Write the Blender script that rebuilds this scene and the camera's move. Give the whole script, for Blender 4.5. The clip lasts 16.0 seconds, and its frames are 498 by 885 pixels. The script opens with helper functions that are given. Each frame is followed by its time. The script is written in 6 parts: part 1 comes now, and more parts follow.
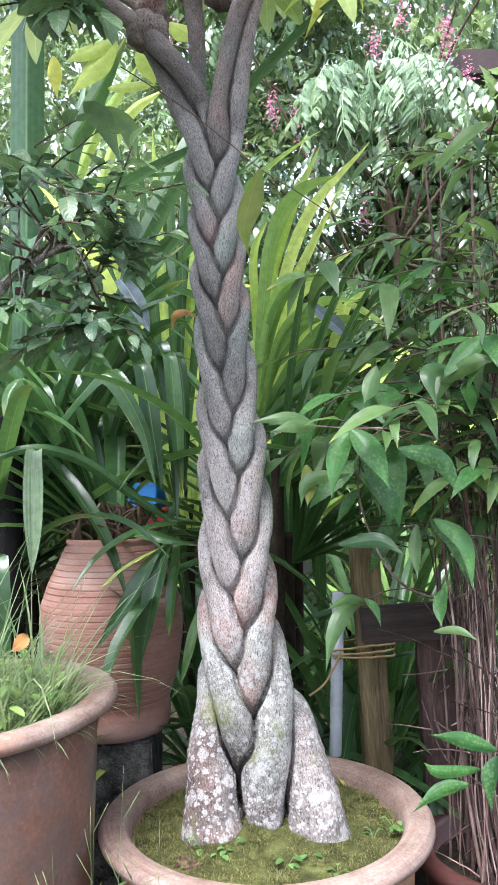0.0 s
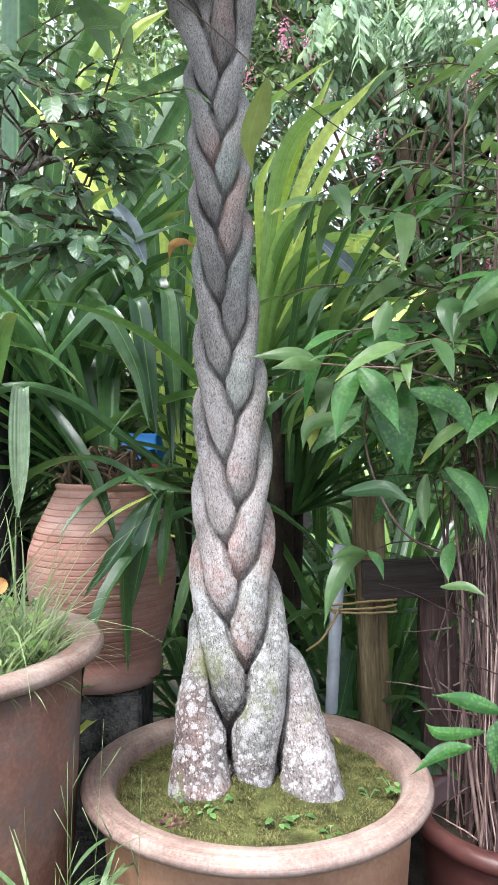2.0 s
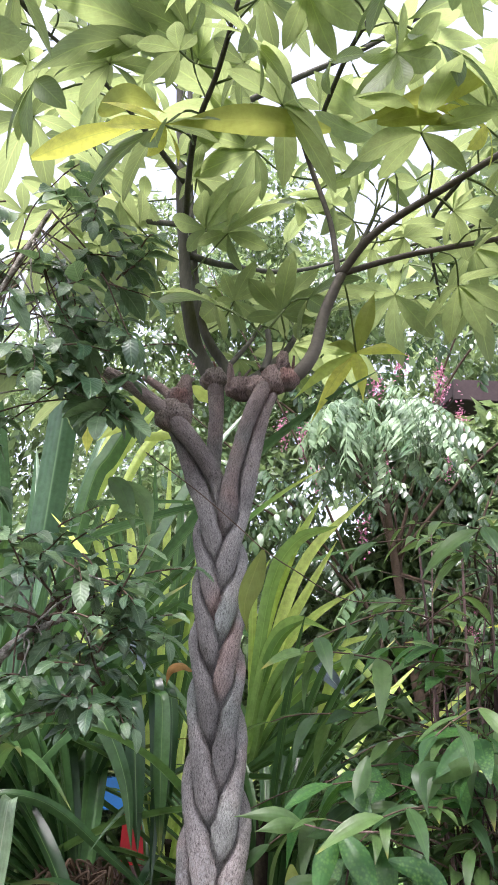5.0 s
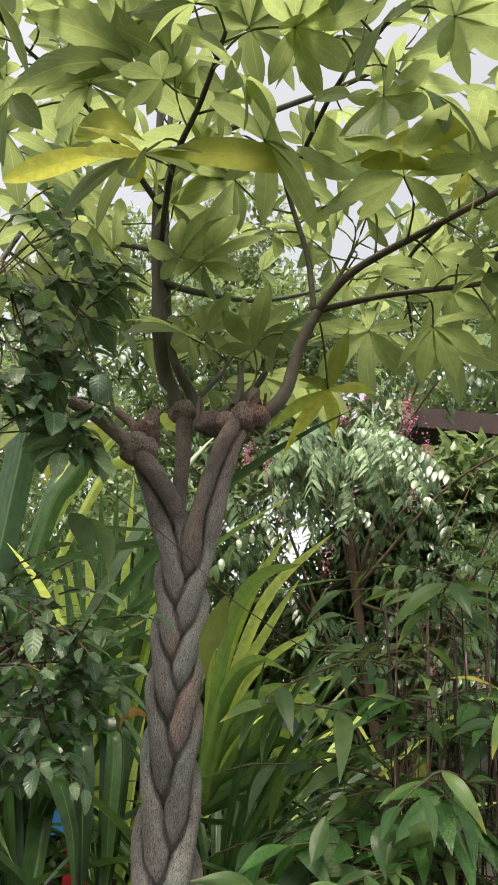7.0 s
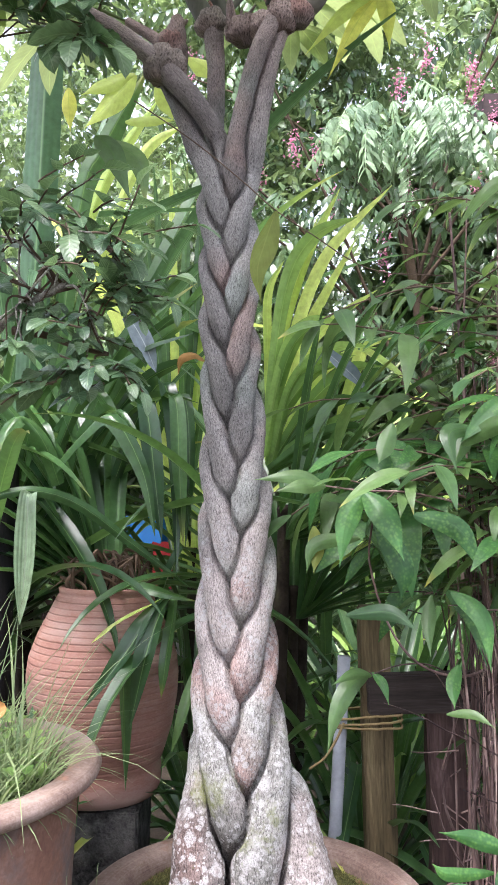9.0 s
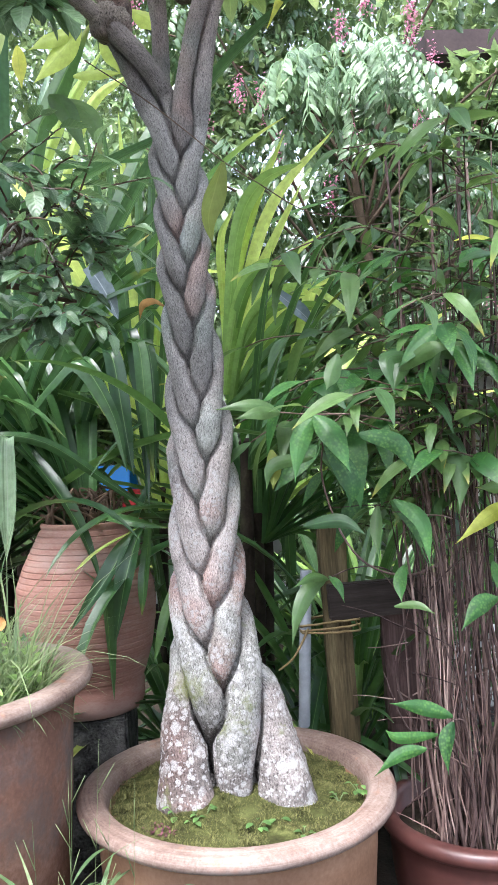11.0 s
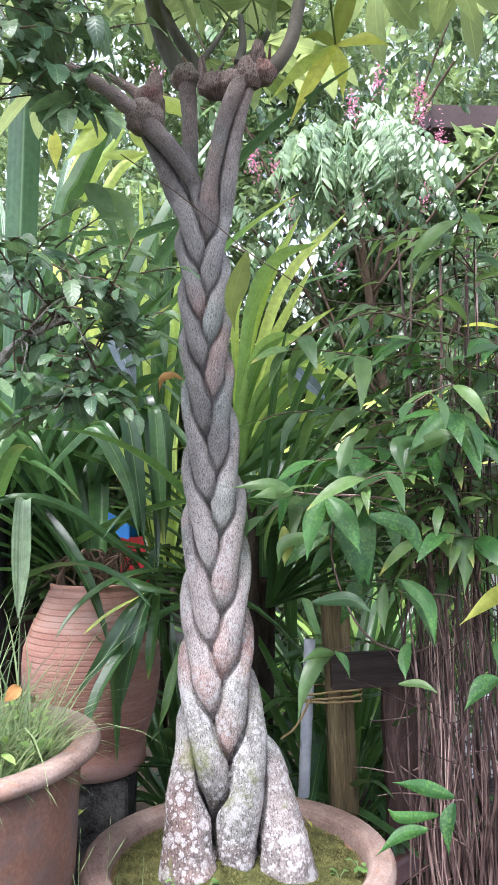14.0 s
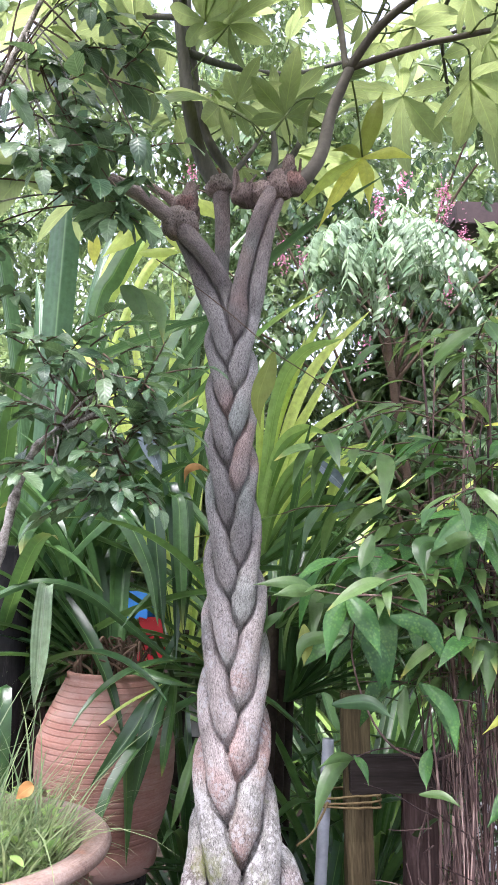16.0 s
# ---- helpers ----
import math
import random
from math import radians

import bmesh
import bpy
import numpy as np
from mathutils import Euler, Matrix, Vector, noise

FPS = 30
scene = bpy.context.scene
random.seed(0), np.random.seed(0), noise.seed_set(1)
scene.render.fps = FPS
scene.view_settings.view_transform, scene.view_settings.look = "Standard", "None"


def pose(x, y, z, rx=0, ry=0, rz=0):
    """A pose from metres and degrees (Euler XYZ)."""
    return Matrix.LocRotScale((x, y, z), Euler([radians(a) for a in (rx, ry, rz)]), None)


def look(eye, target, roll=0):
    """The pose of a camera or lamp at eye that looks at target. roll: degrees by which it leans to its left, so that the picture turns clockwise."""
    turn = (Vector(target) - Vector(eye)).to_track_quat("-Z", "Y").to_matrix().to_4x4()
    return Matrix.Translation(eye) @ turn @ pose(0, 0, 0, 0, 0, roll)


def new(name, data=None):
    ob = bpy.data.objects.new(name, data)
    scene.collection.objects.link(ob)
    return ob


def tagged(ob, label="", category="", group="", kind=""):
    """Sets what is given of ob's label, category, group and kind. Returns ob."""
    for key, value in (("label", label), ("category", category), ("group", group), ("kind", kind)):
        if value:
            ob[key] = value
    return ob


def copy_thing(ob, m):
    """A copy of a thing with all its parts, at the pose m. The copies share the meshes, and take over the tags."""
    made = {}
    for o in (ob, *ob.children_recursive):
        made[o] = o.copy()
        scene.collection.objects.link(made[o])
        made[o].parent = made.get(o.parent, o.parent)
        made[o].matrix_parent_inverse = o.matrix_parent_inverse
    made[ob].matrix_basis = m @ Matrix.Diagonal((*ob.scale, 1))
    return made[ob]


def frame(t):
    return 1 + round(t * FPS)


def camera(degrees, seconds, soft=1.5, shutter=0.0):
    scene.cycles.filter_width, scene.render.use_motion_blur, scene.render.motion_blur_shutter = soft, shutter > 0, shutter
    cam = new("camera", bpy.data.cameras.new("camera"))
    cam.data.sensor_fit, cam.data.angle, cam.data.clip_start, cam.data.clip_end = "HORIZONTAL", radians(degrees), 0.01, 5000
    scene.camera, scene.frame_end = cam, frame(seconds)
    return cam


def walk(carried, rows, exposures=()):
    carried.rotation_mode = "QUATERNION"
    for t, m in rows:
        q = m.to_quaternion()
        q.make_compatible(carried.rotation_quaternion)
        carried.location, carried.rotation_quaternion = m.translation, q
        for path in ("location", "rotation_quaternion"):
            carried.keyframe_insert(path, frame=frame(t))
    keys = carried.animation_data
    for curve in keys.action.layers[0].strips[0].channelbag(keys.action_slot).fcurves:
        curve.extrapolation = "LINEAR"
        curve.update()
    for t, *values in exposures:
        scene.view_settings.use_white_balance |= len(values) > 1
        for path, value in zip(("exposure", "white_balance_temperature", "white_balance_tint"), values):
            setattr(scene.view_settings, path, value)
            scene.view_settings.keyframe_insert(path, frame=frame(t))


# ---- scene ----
cam = camera(37.1, 16.0, soft=0.9)
METRES, EYE, TILT, LEAN, TURN = 1.15, 1.08, 3.5, 1.45, 0.0
ROWS = [
    (0.0, 0.0, 0.0, 0.0, 0.0, 0.0, -0.0),
    (0.5, -0.0015, -0.0117, 0.001, 0.48, 0.58, 0.26),
    (1.0, 0.0009, -0.0171, -0.0027, 1.53, 1.37, 0.24),
    (1.5, 0.0049, 0.0405, -0.0023, 1.02, -0.73, -0.61),
    (2.0, 0.0065, 0.079, -0.0265, 0.28, -3.29, -1.36),
    (2.5, 0.0115, 0.0786, -0.0296, -0.45, -4.26, -1.45),
    (3.0, 0.014, 0.0446, -0.0155, -0.75, -4.36, -0.98),
    (3.5, 0.0066, 0.0317, -0.0006, -0.83, -3.13, -0.61),
    (4.0, -0.0032, 0.0017, 0.0491, -0.64, 3.03, -0.77),
    (4.5, -0.0104, -0.0315, 0.1249, 0.02, 10.65, -1.83),
    (5.0, -0.0019, -0.0749, 0.1695, -0.61, 19.64, -4.18),
    (7.5, -0.0162, -0.0444, 0.2262, -4.2, 20.86, -5.41),
    (8.0, -0.0076, 0.0088, 0.1873, -3.15, 14.83, -5.09),
    (8.5, -0.0033, 0.0896, 0.1205, -0.03, 6.69, -4.49),
    (9.0, 0.0074, 0.0712, 0.0387, 0.84, 2.26, -2.23),
    (9.5, 0.0069, 0.0208, 0.0213, 1.16, -0.02, -0.71),
    (10.0, 0.0183, -0.0235, 0.0052, -0.15, -1.04, 0.2),
    (12.5, -0.0048, -0.0491, 0.0273, -3.4, -1.72, -0.12),
    (13.0, -0.0066, -0.0586, 0.0369, -3.31, -0.85, -0.59),
    (13.5, -0.0174, -0.0686, 0.0523, -2.93, 0.42, -0.87),
    (14.0, -0.0211, -0.0844, 0.064, -2.33, 1.71, -1.32),
    (14.5, -0.0258, -0.1022, 0.0837, -1.89, 4.92, -1.78),
    (15.0, -0.0246, -0.1083, 0.0899, -1.47, 6.23, -2.37),
    (15.5, -0.0234, -0.1121, 0.0931, -1.02, 6.96, -2.78),
    (16.0, -0.024, -0.1044, 0.0957, -0.7, 7.46, -3.0),
]
walk(cam, [(t, pose(0, 0, EYE, TILT, LEAN, TURN) @ pose(METRES * x, METRES * y, METRES * z, 90 + pitch, roll, yaw)) for t, x, y, z, yaw, pitch, roll in ROWS],
     exposures=[(0.0, 2.25, 6000, 13), (1.0, 2.25, 6050, 17), (2.0, 2.25, 6100, 12), (3.5, 2.25, 6150, 12), (4.4, 2.2, 6150, 18), (5.0, 1.87, 6300, 21), (6.2, 1.4, 7200, 15), (7.3, 1.18, 7700, 9), (8.0, 1.74, 6900, 10), (8.5, 2.12, 6450, 20), (9.0, 2.25, 6250, 19), (10.0, 2.25, 6050, 13), (13.0, 2.25, 6000, 14), (14.5, 2.25, 6100, 20), (16.0, 2.25, 6150, 23)])

# ---- world and light ----
world = bpy.data.worlds.new("sky")
scene.world = world
world.use_nodes = True
wn = world.node_tree
sky = wn.nodes.new("ShaderNodeTexSky")
sky.sky_type = "NISHITA"
sky.sun_disc = False
sky.sun_elevation = radians(66)
sky.sun_rotation = radians(213)
sky.air_density, sky.dust_density, sky.ozone_density = 1.0, 3.5, 1.0
cloud = wn.nodes.new("ShaderNodeHueSaturation")
cloud.inputs["Saturation"].default_value = 0.45
wn.links.new(sky.outputs[0], cloud.inputs["Color"])
wn.links.new(cloud.outputs[0], wn.nodes["Background"].inputs[0])
wn.nodes["Background"].inputs[1].default_value = 0.15

sun = new("sun", bpy.data.lights.new("sun", "SUN"))
sun.data.energy = 2.2
sun.data.angle = radians(24)
sun.data.color = (1.0, 0.98, 0.95)
sun.matrix_world = look((-1.25, -1.95, 5.2), (0, 0, 0))


# ---- material tools ----
def mat_base(name, rough=0.7, spec=0.3):
    m = bpy.data.materials.new(name)
    m.use_nodes = True
    bs = m.node_tree.nodes["Principled BSDF"]
    bs.inputs["Roughness"].default_value = rough
    bs.inputs["Specular IOR Level"].default_value = spec
    return m, m.node_tree, bs


def nd(nt, kind, **vals):
    n = nt.nodes.new(kind)
    for k, v in vals.items():
        n.inputs[k].default_value = v
    return n


def ramp(nt, src, stops):
    r = nt.nodes.new("ShaderNodeValToRGB")
    els = r.color_ramp.elements
    while len(els) < len(stops):
        els.new(0.5)
    for e, (p, c) in zip(els, stops):
        e.position = p
        e.color = (*c, 1) if len(c) == 3 else c
    nt.links.new(src, r.inputs[0])
    return r.outputs[0]


def grey(p):
    return (p, p, p)


def coords(nt, stretch=(1, 1, 1), kind="Object"):
    tc = nt.nodes.new("ShaderNodeTexCoord")
    mp = nt.nodes.new("ShaderNodeMapping")
    mp.inputs["Scale"].default_value = stretch
    nt.links.new(tc.outputs[kind], mp.inputs[0])
    return mp.outputs[0]


def noise_of(nt, vec, scale, detail=4.0, rough=0.6):
    n = nd(nt, "ShaderNodeTexNoise", Scale=scale, Detail=detail, Roughness=rough)
    nt.links.new(vec, n.inputs["Vector"])
    return n.outputs["Fac"]


def mix(nt, fac, a, b, mode="MIX"):
    n = nt.nodes.new("ShaderNodeMix")
    n.data_type = "RGBA"
    n.blend_type = mode
    for sock, v in ((n.inputs[0], fac), (n.inputs[6], a), (n.inputs[7], b)):
        if isinstance(v, (int, float)):
            sock.default_value = v
        elif isinstance(v, tuple):
            sock.default_value = (*v, 1)
        else:
            nt.links.new(v, sock)
    return n.outputs[2]


def arith(nt, op, a, b=None):
    n = nt.nodes.new("ShaderNodeMath")
    n.operation = op
    for sock, v in ((n.inputs[0], a), (n.inputs[1], b)):
        if v is None:
            continue
        if isinstance(v, (int, float)):
            sock.default_value = v
        else:
            nt.links.new(v, sock)
    return n.outputs[0]


def bump(nt, bs, height, strength=0.4, dist=0.004, under=None):
    b = nd(nt, "ShaderNodeBump", Strength=strength, Distance=dist)
    nt.links.new(height, b.inputs["Height"])
    if under is not None:
        nt.links.new(under, b.inputs["Normal"])
    nt.links.new(b.outputs[0], bs.inputs["Normal"])
    return b.outputs[0]


def mottled(name, stops, scale=6.0, fine=60.0, rough=0.75, spec=0.25, strength=0.3, dist=0.003, stretch=(1, 1, 1),
            stain=None, stain_at=(0.55, 0.7), stain_scale=3.0):
    """A surface with broad and fine variation, and stains of another colour."""
    m, nt, bs = mat_base(name, rough, spec)
    v = coords(nt, stretch)
    broad = noise_of(nt, v, scale, 6, 0.65)
    grain = noise_of(nt, v, fine, 3, 0.6)
    both = arith(nt, "ADD", arith(nt, "MULTIPLY", broad, 0.7), arith(nt, "MULTIPLY", grain, 0.3))
    c = ramp(nt, both, stops)
    if stain is not None:
        st = noise_of(nt, v, stain_scale, 7, 0.7)
        c = mix(nt, ramp(nt, st, [(stain_at[0], grey(0)), (stain_at[1], grey(1))]), c, stain)
    nt.links.new(c, bs.inputs["Base Color"])
    bump(nt, bs, both, strength, dist)
    return m


LEAF_ARGS = {}


def leaf_mat(name, dark, light, glow, rough=0.4, spec=0.5, through_part=0.35, ribs=0, laterals=0, spots=None, rand="object",
             tip=None, midrib=None):
    """A thin leaf: gloss above, light coming through, veins along the blade or out from the midrib."""
    given = (dark, light, glow)
    dark, light, glow = [(c[0] * 1.05, c[1] * 0.98, c[2] * 1.2) if c[1] > c[0] else c for c in given]
    m, nt, bs = mat_base(name, rough, spec)
    LEAF_ARGS[name] = (name + "_far",) + given + (rough, spec, through_part, ribs, laterals, spots, "island", tip, midrib)
    if rand == "object":
        rnd = nt.nodes.new("ShaderNodeObjectInfo").outputs["Random"]
    else:
        rnd = nt.nodes.new("ShaderNodeNewGeometry").outputs["Random Per Island"]
    v = coords(nt, (1, 1, 1))
    n = noise_of(nt, v, 9, 4, 0.6)
    f = arith(nt, "ADD", arith(nt, "MULTIPLY", rnd, 0.75), arith(nt, "MULTIPLY", n, 0.35))
    c = ramp(nt, f, [(0.15, dark), (0.85, light)])
    c = mix(nt, 1.0, c, ramp(nt, noise_of(nt, v, 55, 4, 0.65), [(0.33, grey(0.72)), (0.5, grey(1.0)), (0.68, grey(1.28))]), "MULTIPLY")
    uv = nt.nodes.new("ShaderNodeUVMap")
    sep = nt.nodes.new("ShaderNodeSeparateXYZ")
    nt.links.new(uv.outputs[0], sep.inputs[0])
    u, along = sep.outputs[0], sep.outputs[1]
    off = arith(nt, "ABSOLUTE", arith(nt, "SUBTRACT", u, 0.5))
    height = None
    if ribs:
        w = arith(nt, "SINE", arith(nt, "MULTIPLY", u, ribs * 6.283))
        height = w
        c = mix(nt, arith(nt, "MULTIPLY", arith(nt, "ADD", w, 1.0), 0.09 if ribs > 5 else 0.04), c, light)
    if laterals:
        w = arith(nt, "SINE", arith(nt, "MULTIPLY", arith(nt, "SUBTRACT", along, arith(nt, "MULTIPLY", off, 0.55)), laterals * 6.283))
        vein = ramp(nt, w, [(0.80, grey(0)), (0.98, grey(1))])
        height = w
        c = mix(nt, arith(nt, "MULTIPLY", vein, 0.2), c, midrib or light)
    rib = ramp(nt, off, [(0.012, grey(1)), (0.035, grey(0))])
    c = mix(nt, arith(nt, "MULTIPLY", rib, 0.6), c, midrib or light)
    if spots is not None:
        vo = nd(nt, "ShaderNodeTexVoronoi", Scale=190.0)
        nt.links.new(v, vo.inputs["Vector"])
        dot = ramp(nt, vo.outputs["Distance"], [(0.12, grey(1)), (0.62, grey(0))])
        gate = ramp(nt, noise_of(nt, v, 30, 2), [(0.38, grey(0)), (0.52, grey(1))])
        c = mix(nt, arith(nt, "MULTIPLY", arith(nt, "MULTIPLY", dot, gate), 0.42), c, spots)
    if tip is not None:
        old = arith(nt, "ADD", along, arith(nt, "MULTIPLY", arith(nt, "SUBTRACT", rnd, 1.0), 0.7))
        c = mix(nt, ramp(nt, old, [(0.72, grey(0)), (0.95, grey(1))]), c, tip)
    nt.links.new(c, bs.inputs["Base Color"])
    if height is not None:
        bump(nt, bs, height, 0.36 if ribs > 5 else 0.2 if laterals else 0.12, 0.0012 if ribs > 5 or laterals else 0.0008)
    tr = nt.nodes.new("ShaderNodeBsdfTranslucent")
    nt.links.new(mix(nt, 0.55, c, glow), tr.inputs[0])
    ms = nt.nodes.new("ShaderNodeMixShader")
    ms.inputs[0].default_value = through_part
    nt.links.new(bs.outputs[0], ms.inputs[1])
    nt.links.new(tr.outputs[0], ms.inputs[2])
    nt.links.new(ms.outputs[0], nt.nodes["Material Output"].inputs[0])
    return m


# ---- materials ----
def bark_mat(name, low, high, red, lichen=None, stripes=1.0):
    """Grey bark with fine lengthwise cracks, rusty patches and pale lichen towards the foot."""
    m, nt, bs = mat_base(name, 0.85, 0.2)
    uvv = coords(nt, (1, 1, 1), "UV")
    v = coords(nt)
    fine = nd(nt, "ShaderNodeTexNoise", Scale=1.0, Detail=6.0, Roughness=0.7)
    mp = nd(nt, "ShaderNodeMapping", Scale=(104.0 * stripes, 190.0, 1.0))
    nt.links.new(uvv, mp.inputs[0])
    nt.links.new(mp.outputs[0], fine.inputs["Vector"])
    crack = nd(nt, "ShaderNodeTexNoise", Scale=1.0, Detail=4.0, Roughness=0.6)
    mp2 = nd(nt, "ShaderNodeMapping", Scale=(46.0 * stripes, 42.0, 1.0))
    nt.links.new(uvv, mp2.inputs[0])
    nt.links.new(mp2.outputs[0], crack.inputs["Vector"])
    speck = noise_of(nt, v, 480, 3, 0.7)
    broad = noise_of(nt, v, 6, 5, 0.6)
    grain = arith(nt, "ADD", arith(nt, "MULTIPLY", fine.outputs["Fac"], 0.58), arith(nt, "ADD", arith(nt, "MULTIPLY", crack.outputs["Fac"], 0.24), arith(nt, "MULTIPLY", speck, 0.20)))
    c = ramp(nt, grain, [(0.405, low), (0.455, tuple(a * 0.55 + b * 0.45 for a, b in zip(low, high))), (0.535, high), (0.60, tuple(x * 1.35 for x in high))])
    own = nt.nodes.new("ShaderNodeObjectInfo").outputs["Random"]
    shift = nt.nodes.new("ShaderNodeCombineXYZ")
    nt.links.new(arith(nt, "MULTIPLY", own, 37.0), shift.inputs[0])
    ad = nt.nodes.new("ShaderNodeVectorMath")
    ad.operation = "ADD"
    nt.links.new(v, ad.inputs[0])
    nt.links.new(shift.outputs[0], ad.inputs[1])
    mine = ad.outputs[0]
    tone = noise_of(nt, mine, 5.0, 4, 0.6)
    c = mix(nt, 1.0, c, ramp(nt, tone, [(0.36, grey(0.62)), (0.5, grey(1.0)), (0.66, grey(1.3))]), "MULTIPLY")
    cool = noise_of(nt, mine, 4.2, 2, 0.5)
    c = mix(nt, ramp(nt, cool, [(0.56, grey(0)), (0.63, grey(0.6))]), c, mix(nt, 1.0, c, (0.83, 0.99, 0.96), "MULTIPLY"))
    patch = noise_of(nt, mine, 3.3, 3, 0.5)
    c = mix(nt, ramp(nt, patch, [(0.55, grey(0)), (0.63, grey(0.6))]), c, mix(nt, 1.0, c, red, "MULTIPLY"))
    if lichen is not None:
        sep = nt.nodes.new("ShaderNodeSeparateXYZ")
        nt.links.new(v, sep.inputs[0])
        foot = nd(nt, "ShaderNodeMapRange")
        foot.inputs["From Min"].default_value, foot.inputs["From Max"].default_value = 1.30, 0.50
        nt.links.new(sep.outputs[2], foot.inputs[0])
        # tone by height: darker head and foot bark, partly shade put into the colour
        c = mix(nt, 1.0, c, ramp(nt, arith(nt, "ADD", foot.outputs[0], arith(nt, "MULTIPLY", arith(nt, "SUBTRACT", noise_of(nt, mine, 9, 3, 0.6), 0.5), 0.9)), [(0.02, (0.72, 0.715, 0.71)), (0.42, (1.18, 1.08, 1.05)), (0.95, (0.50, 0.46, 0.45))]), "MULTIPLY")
        warp = nd(nt, "ShaderNodeTexNoise", Scale=120.0, Detail=4.0)
        nt.links.new(v, warp.inputs["Vector"])
        vec = mix(nt, 0.010, v, warp.outputs["Color"])
        cover = None
        for scale, lo, hi, need in ((34.0, 0.28, 0.40, 0.63), (68.0, 0.27, 0.38, 0.50), (140.0, 0.24, 0.36, 0.53)):
            vo = nd(nt, "ShaderNodeTexVoronoi", Scale=scale, Randomness=1.0)
            nt.links.new(vec, vo.inputs["Vector"])
            dots = ramp(nt, vo.outputs["Distance"], [(lo, grey(1)), (hi, grey(0))])
            some = ramp(nt, arith(nt, "ADD", noise_of(nt, mine, 13, 3), arith(nt, "MULTIPLY", foot.outputs[0], 0.17)), [(need, grey(0)), (need + 0.07, grey(1))])
            one = arith(nt, "MULTIPLY", dots, some)
            cover = one if cover is None else arith(nt, "MAXIMUM", cover, one)
        cover = arith(nt, "MULTIPLY", cover, ramp(nt, foot.outputs[0], [(0.10, grey(0)), (0.32, grey(1))]))
        worn = ramp(nt, speck, [(0.36, grey(0.25)), (0.52, grey(1))])
        c = mix(nt, arith(nt, "MULTIPLY", arith(nt, "MULTIPLY", cover, worn), 0.72), c, lichen)
        mossy = ramp(nt, noise_of(nt, mine, 8.5, 5, 0.7), [(0.62, grey(0)), (0.68, grey(0.8))])
        c = mix(nt, arith(nt, "MULTIPLY", arith(nt, "MULTIPLY", mossy, foot.outputs[0]), worn), c, (0.13, 0.15, 0.045))
        # a cushion of moss low on one stem
        away = nt.nodes.new("ShaderNodeVectorMath")
        away.operation = "DISTANCE"
        nt.links.new(v, away.inputs[0])
        away.inputs[1].default_value = (-0.052, 1.3, 0.705)
        cushion = ramp(nt, arith(nt, "ADD", away.outputs["Value"], arith(nt, "MULTIPLY", noise_of(nt, v, 60, 4, 0.7), 0.07)), [(0.060, grey(0.9)), (0.080, grey(0))])
        c = mix(nt, arith(nt, "MULTIPLY", cushion, worn), c, (0.15, 0.17, 0.045))
        crownward = nd(nt, "ShaderNodeMapRange")
        crownward.inputs["From Min"].default_value, crownward.inputs["From Max"].default_value = 1.74, 1.98
        nt.links.new(sep.outputs[2], crownward.inputs[0])
        c = mix(nt, crownward.outputs[0], c, mix(nt, 1.0, c, (1.16, 0.99, 0.95), "MULTIPLY"))
    nt.links.new(c, bs.inputs["Base Color"])
    bump(nt, bs, grain, 1.0, 0.006)
    return m


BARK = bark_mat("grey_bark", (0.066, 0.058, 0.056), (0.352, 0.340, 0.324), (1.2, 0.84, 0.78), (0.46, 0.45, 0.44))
KNOB = bark_mat("knotted_bark", (0.035, 0.024, 0.022), (0.23, 0.175, 0.155), (1.25, 0.55, 0.47), None, 0.6)
SHOOT = mottled("grey_green_shoot_bark", [(0.3, (0.036, 0.036, 0.030)), (0.7, (0.13, 0.128, 0.10))], 10, 90, 0.85, 0.2, 0.6, stretch=(2, 2, 0.5))
BOUGH = mottled("grey_brown_bough", [(0.3, (0.045, 0.040, 0.032)), (0.7, (0.15, 0.135, 0.105))], 10, 90, 0.7, 0.3)
STALK = mottled("green_leaf_stalk", [(0.3, (0.07, 0.10, 0.03)), (0.7, (0.14, 0.19, 0.06))], 10, 90, 0.6, 0.35)
TWIG = mottled("brown_twig", [(0.3, (0.045, 0.03, 0.022)), (0.7, (0.15, 0.105, 0.075))], 14, 120, 0.8, 0.2)
GREYTWIG = mottled("grey_twig", [(0.36, (0.07, 0.06, 0.05)), (0.48, (0.25, 0.23, 0.20)), (0.60, (0.52, 0.49, 0.44))], 60, 320, 0.9, 0.2, 0.9, 0.003)
CANE = mottled("cane_bark", [(0.32, (0.030, 0.022, 0.021)), (0.5, (0.112, 0.077, 0.070)), (0.68, (0.30, 0.24, 0.215))], 13, 120, 0.75, 0.25, 0.5, stretch=(1, 1, 0.2))
_nt = CANE.node_tree
_bs = _nt.nodes["Principled BSDF"]
_src = _bs.inputs["Base Color"].links[0].from_socket
_pick = ramp(_nt, _nt.nodes.new("ShaderNodeObjectInfo").outputs["Random"], [(0.0, (0.22, 0.17, 0.17)), (0.45, (0.8, 0.72, 0.72)), (0.8, (1.5, 1.4, 1.34)), (1.0, (2.4, 2.3, 2.2))])
_nt.links.new(mix(_nt, 1.0, _src, _pick, "MULTIPLY"), _bs.inputs["Base Color"])
TERRA = mottled("sandy_terracotta", [(0.3, (0.15, 0.075, 0.042)), (0.5, (0.222, 0.12, 0.069)), (0.72, (0.29, 0.176, 0.11))], 5, 160, 0.75, 0.3, 0.25, 0.002,
                stain=(0.36, 0.24, 0.165), stain_at=(0.55, 0.75))


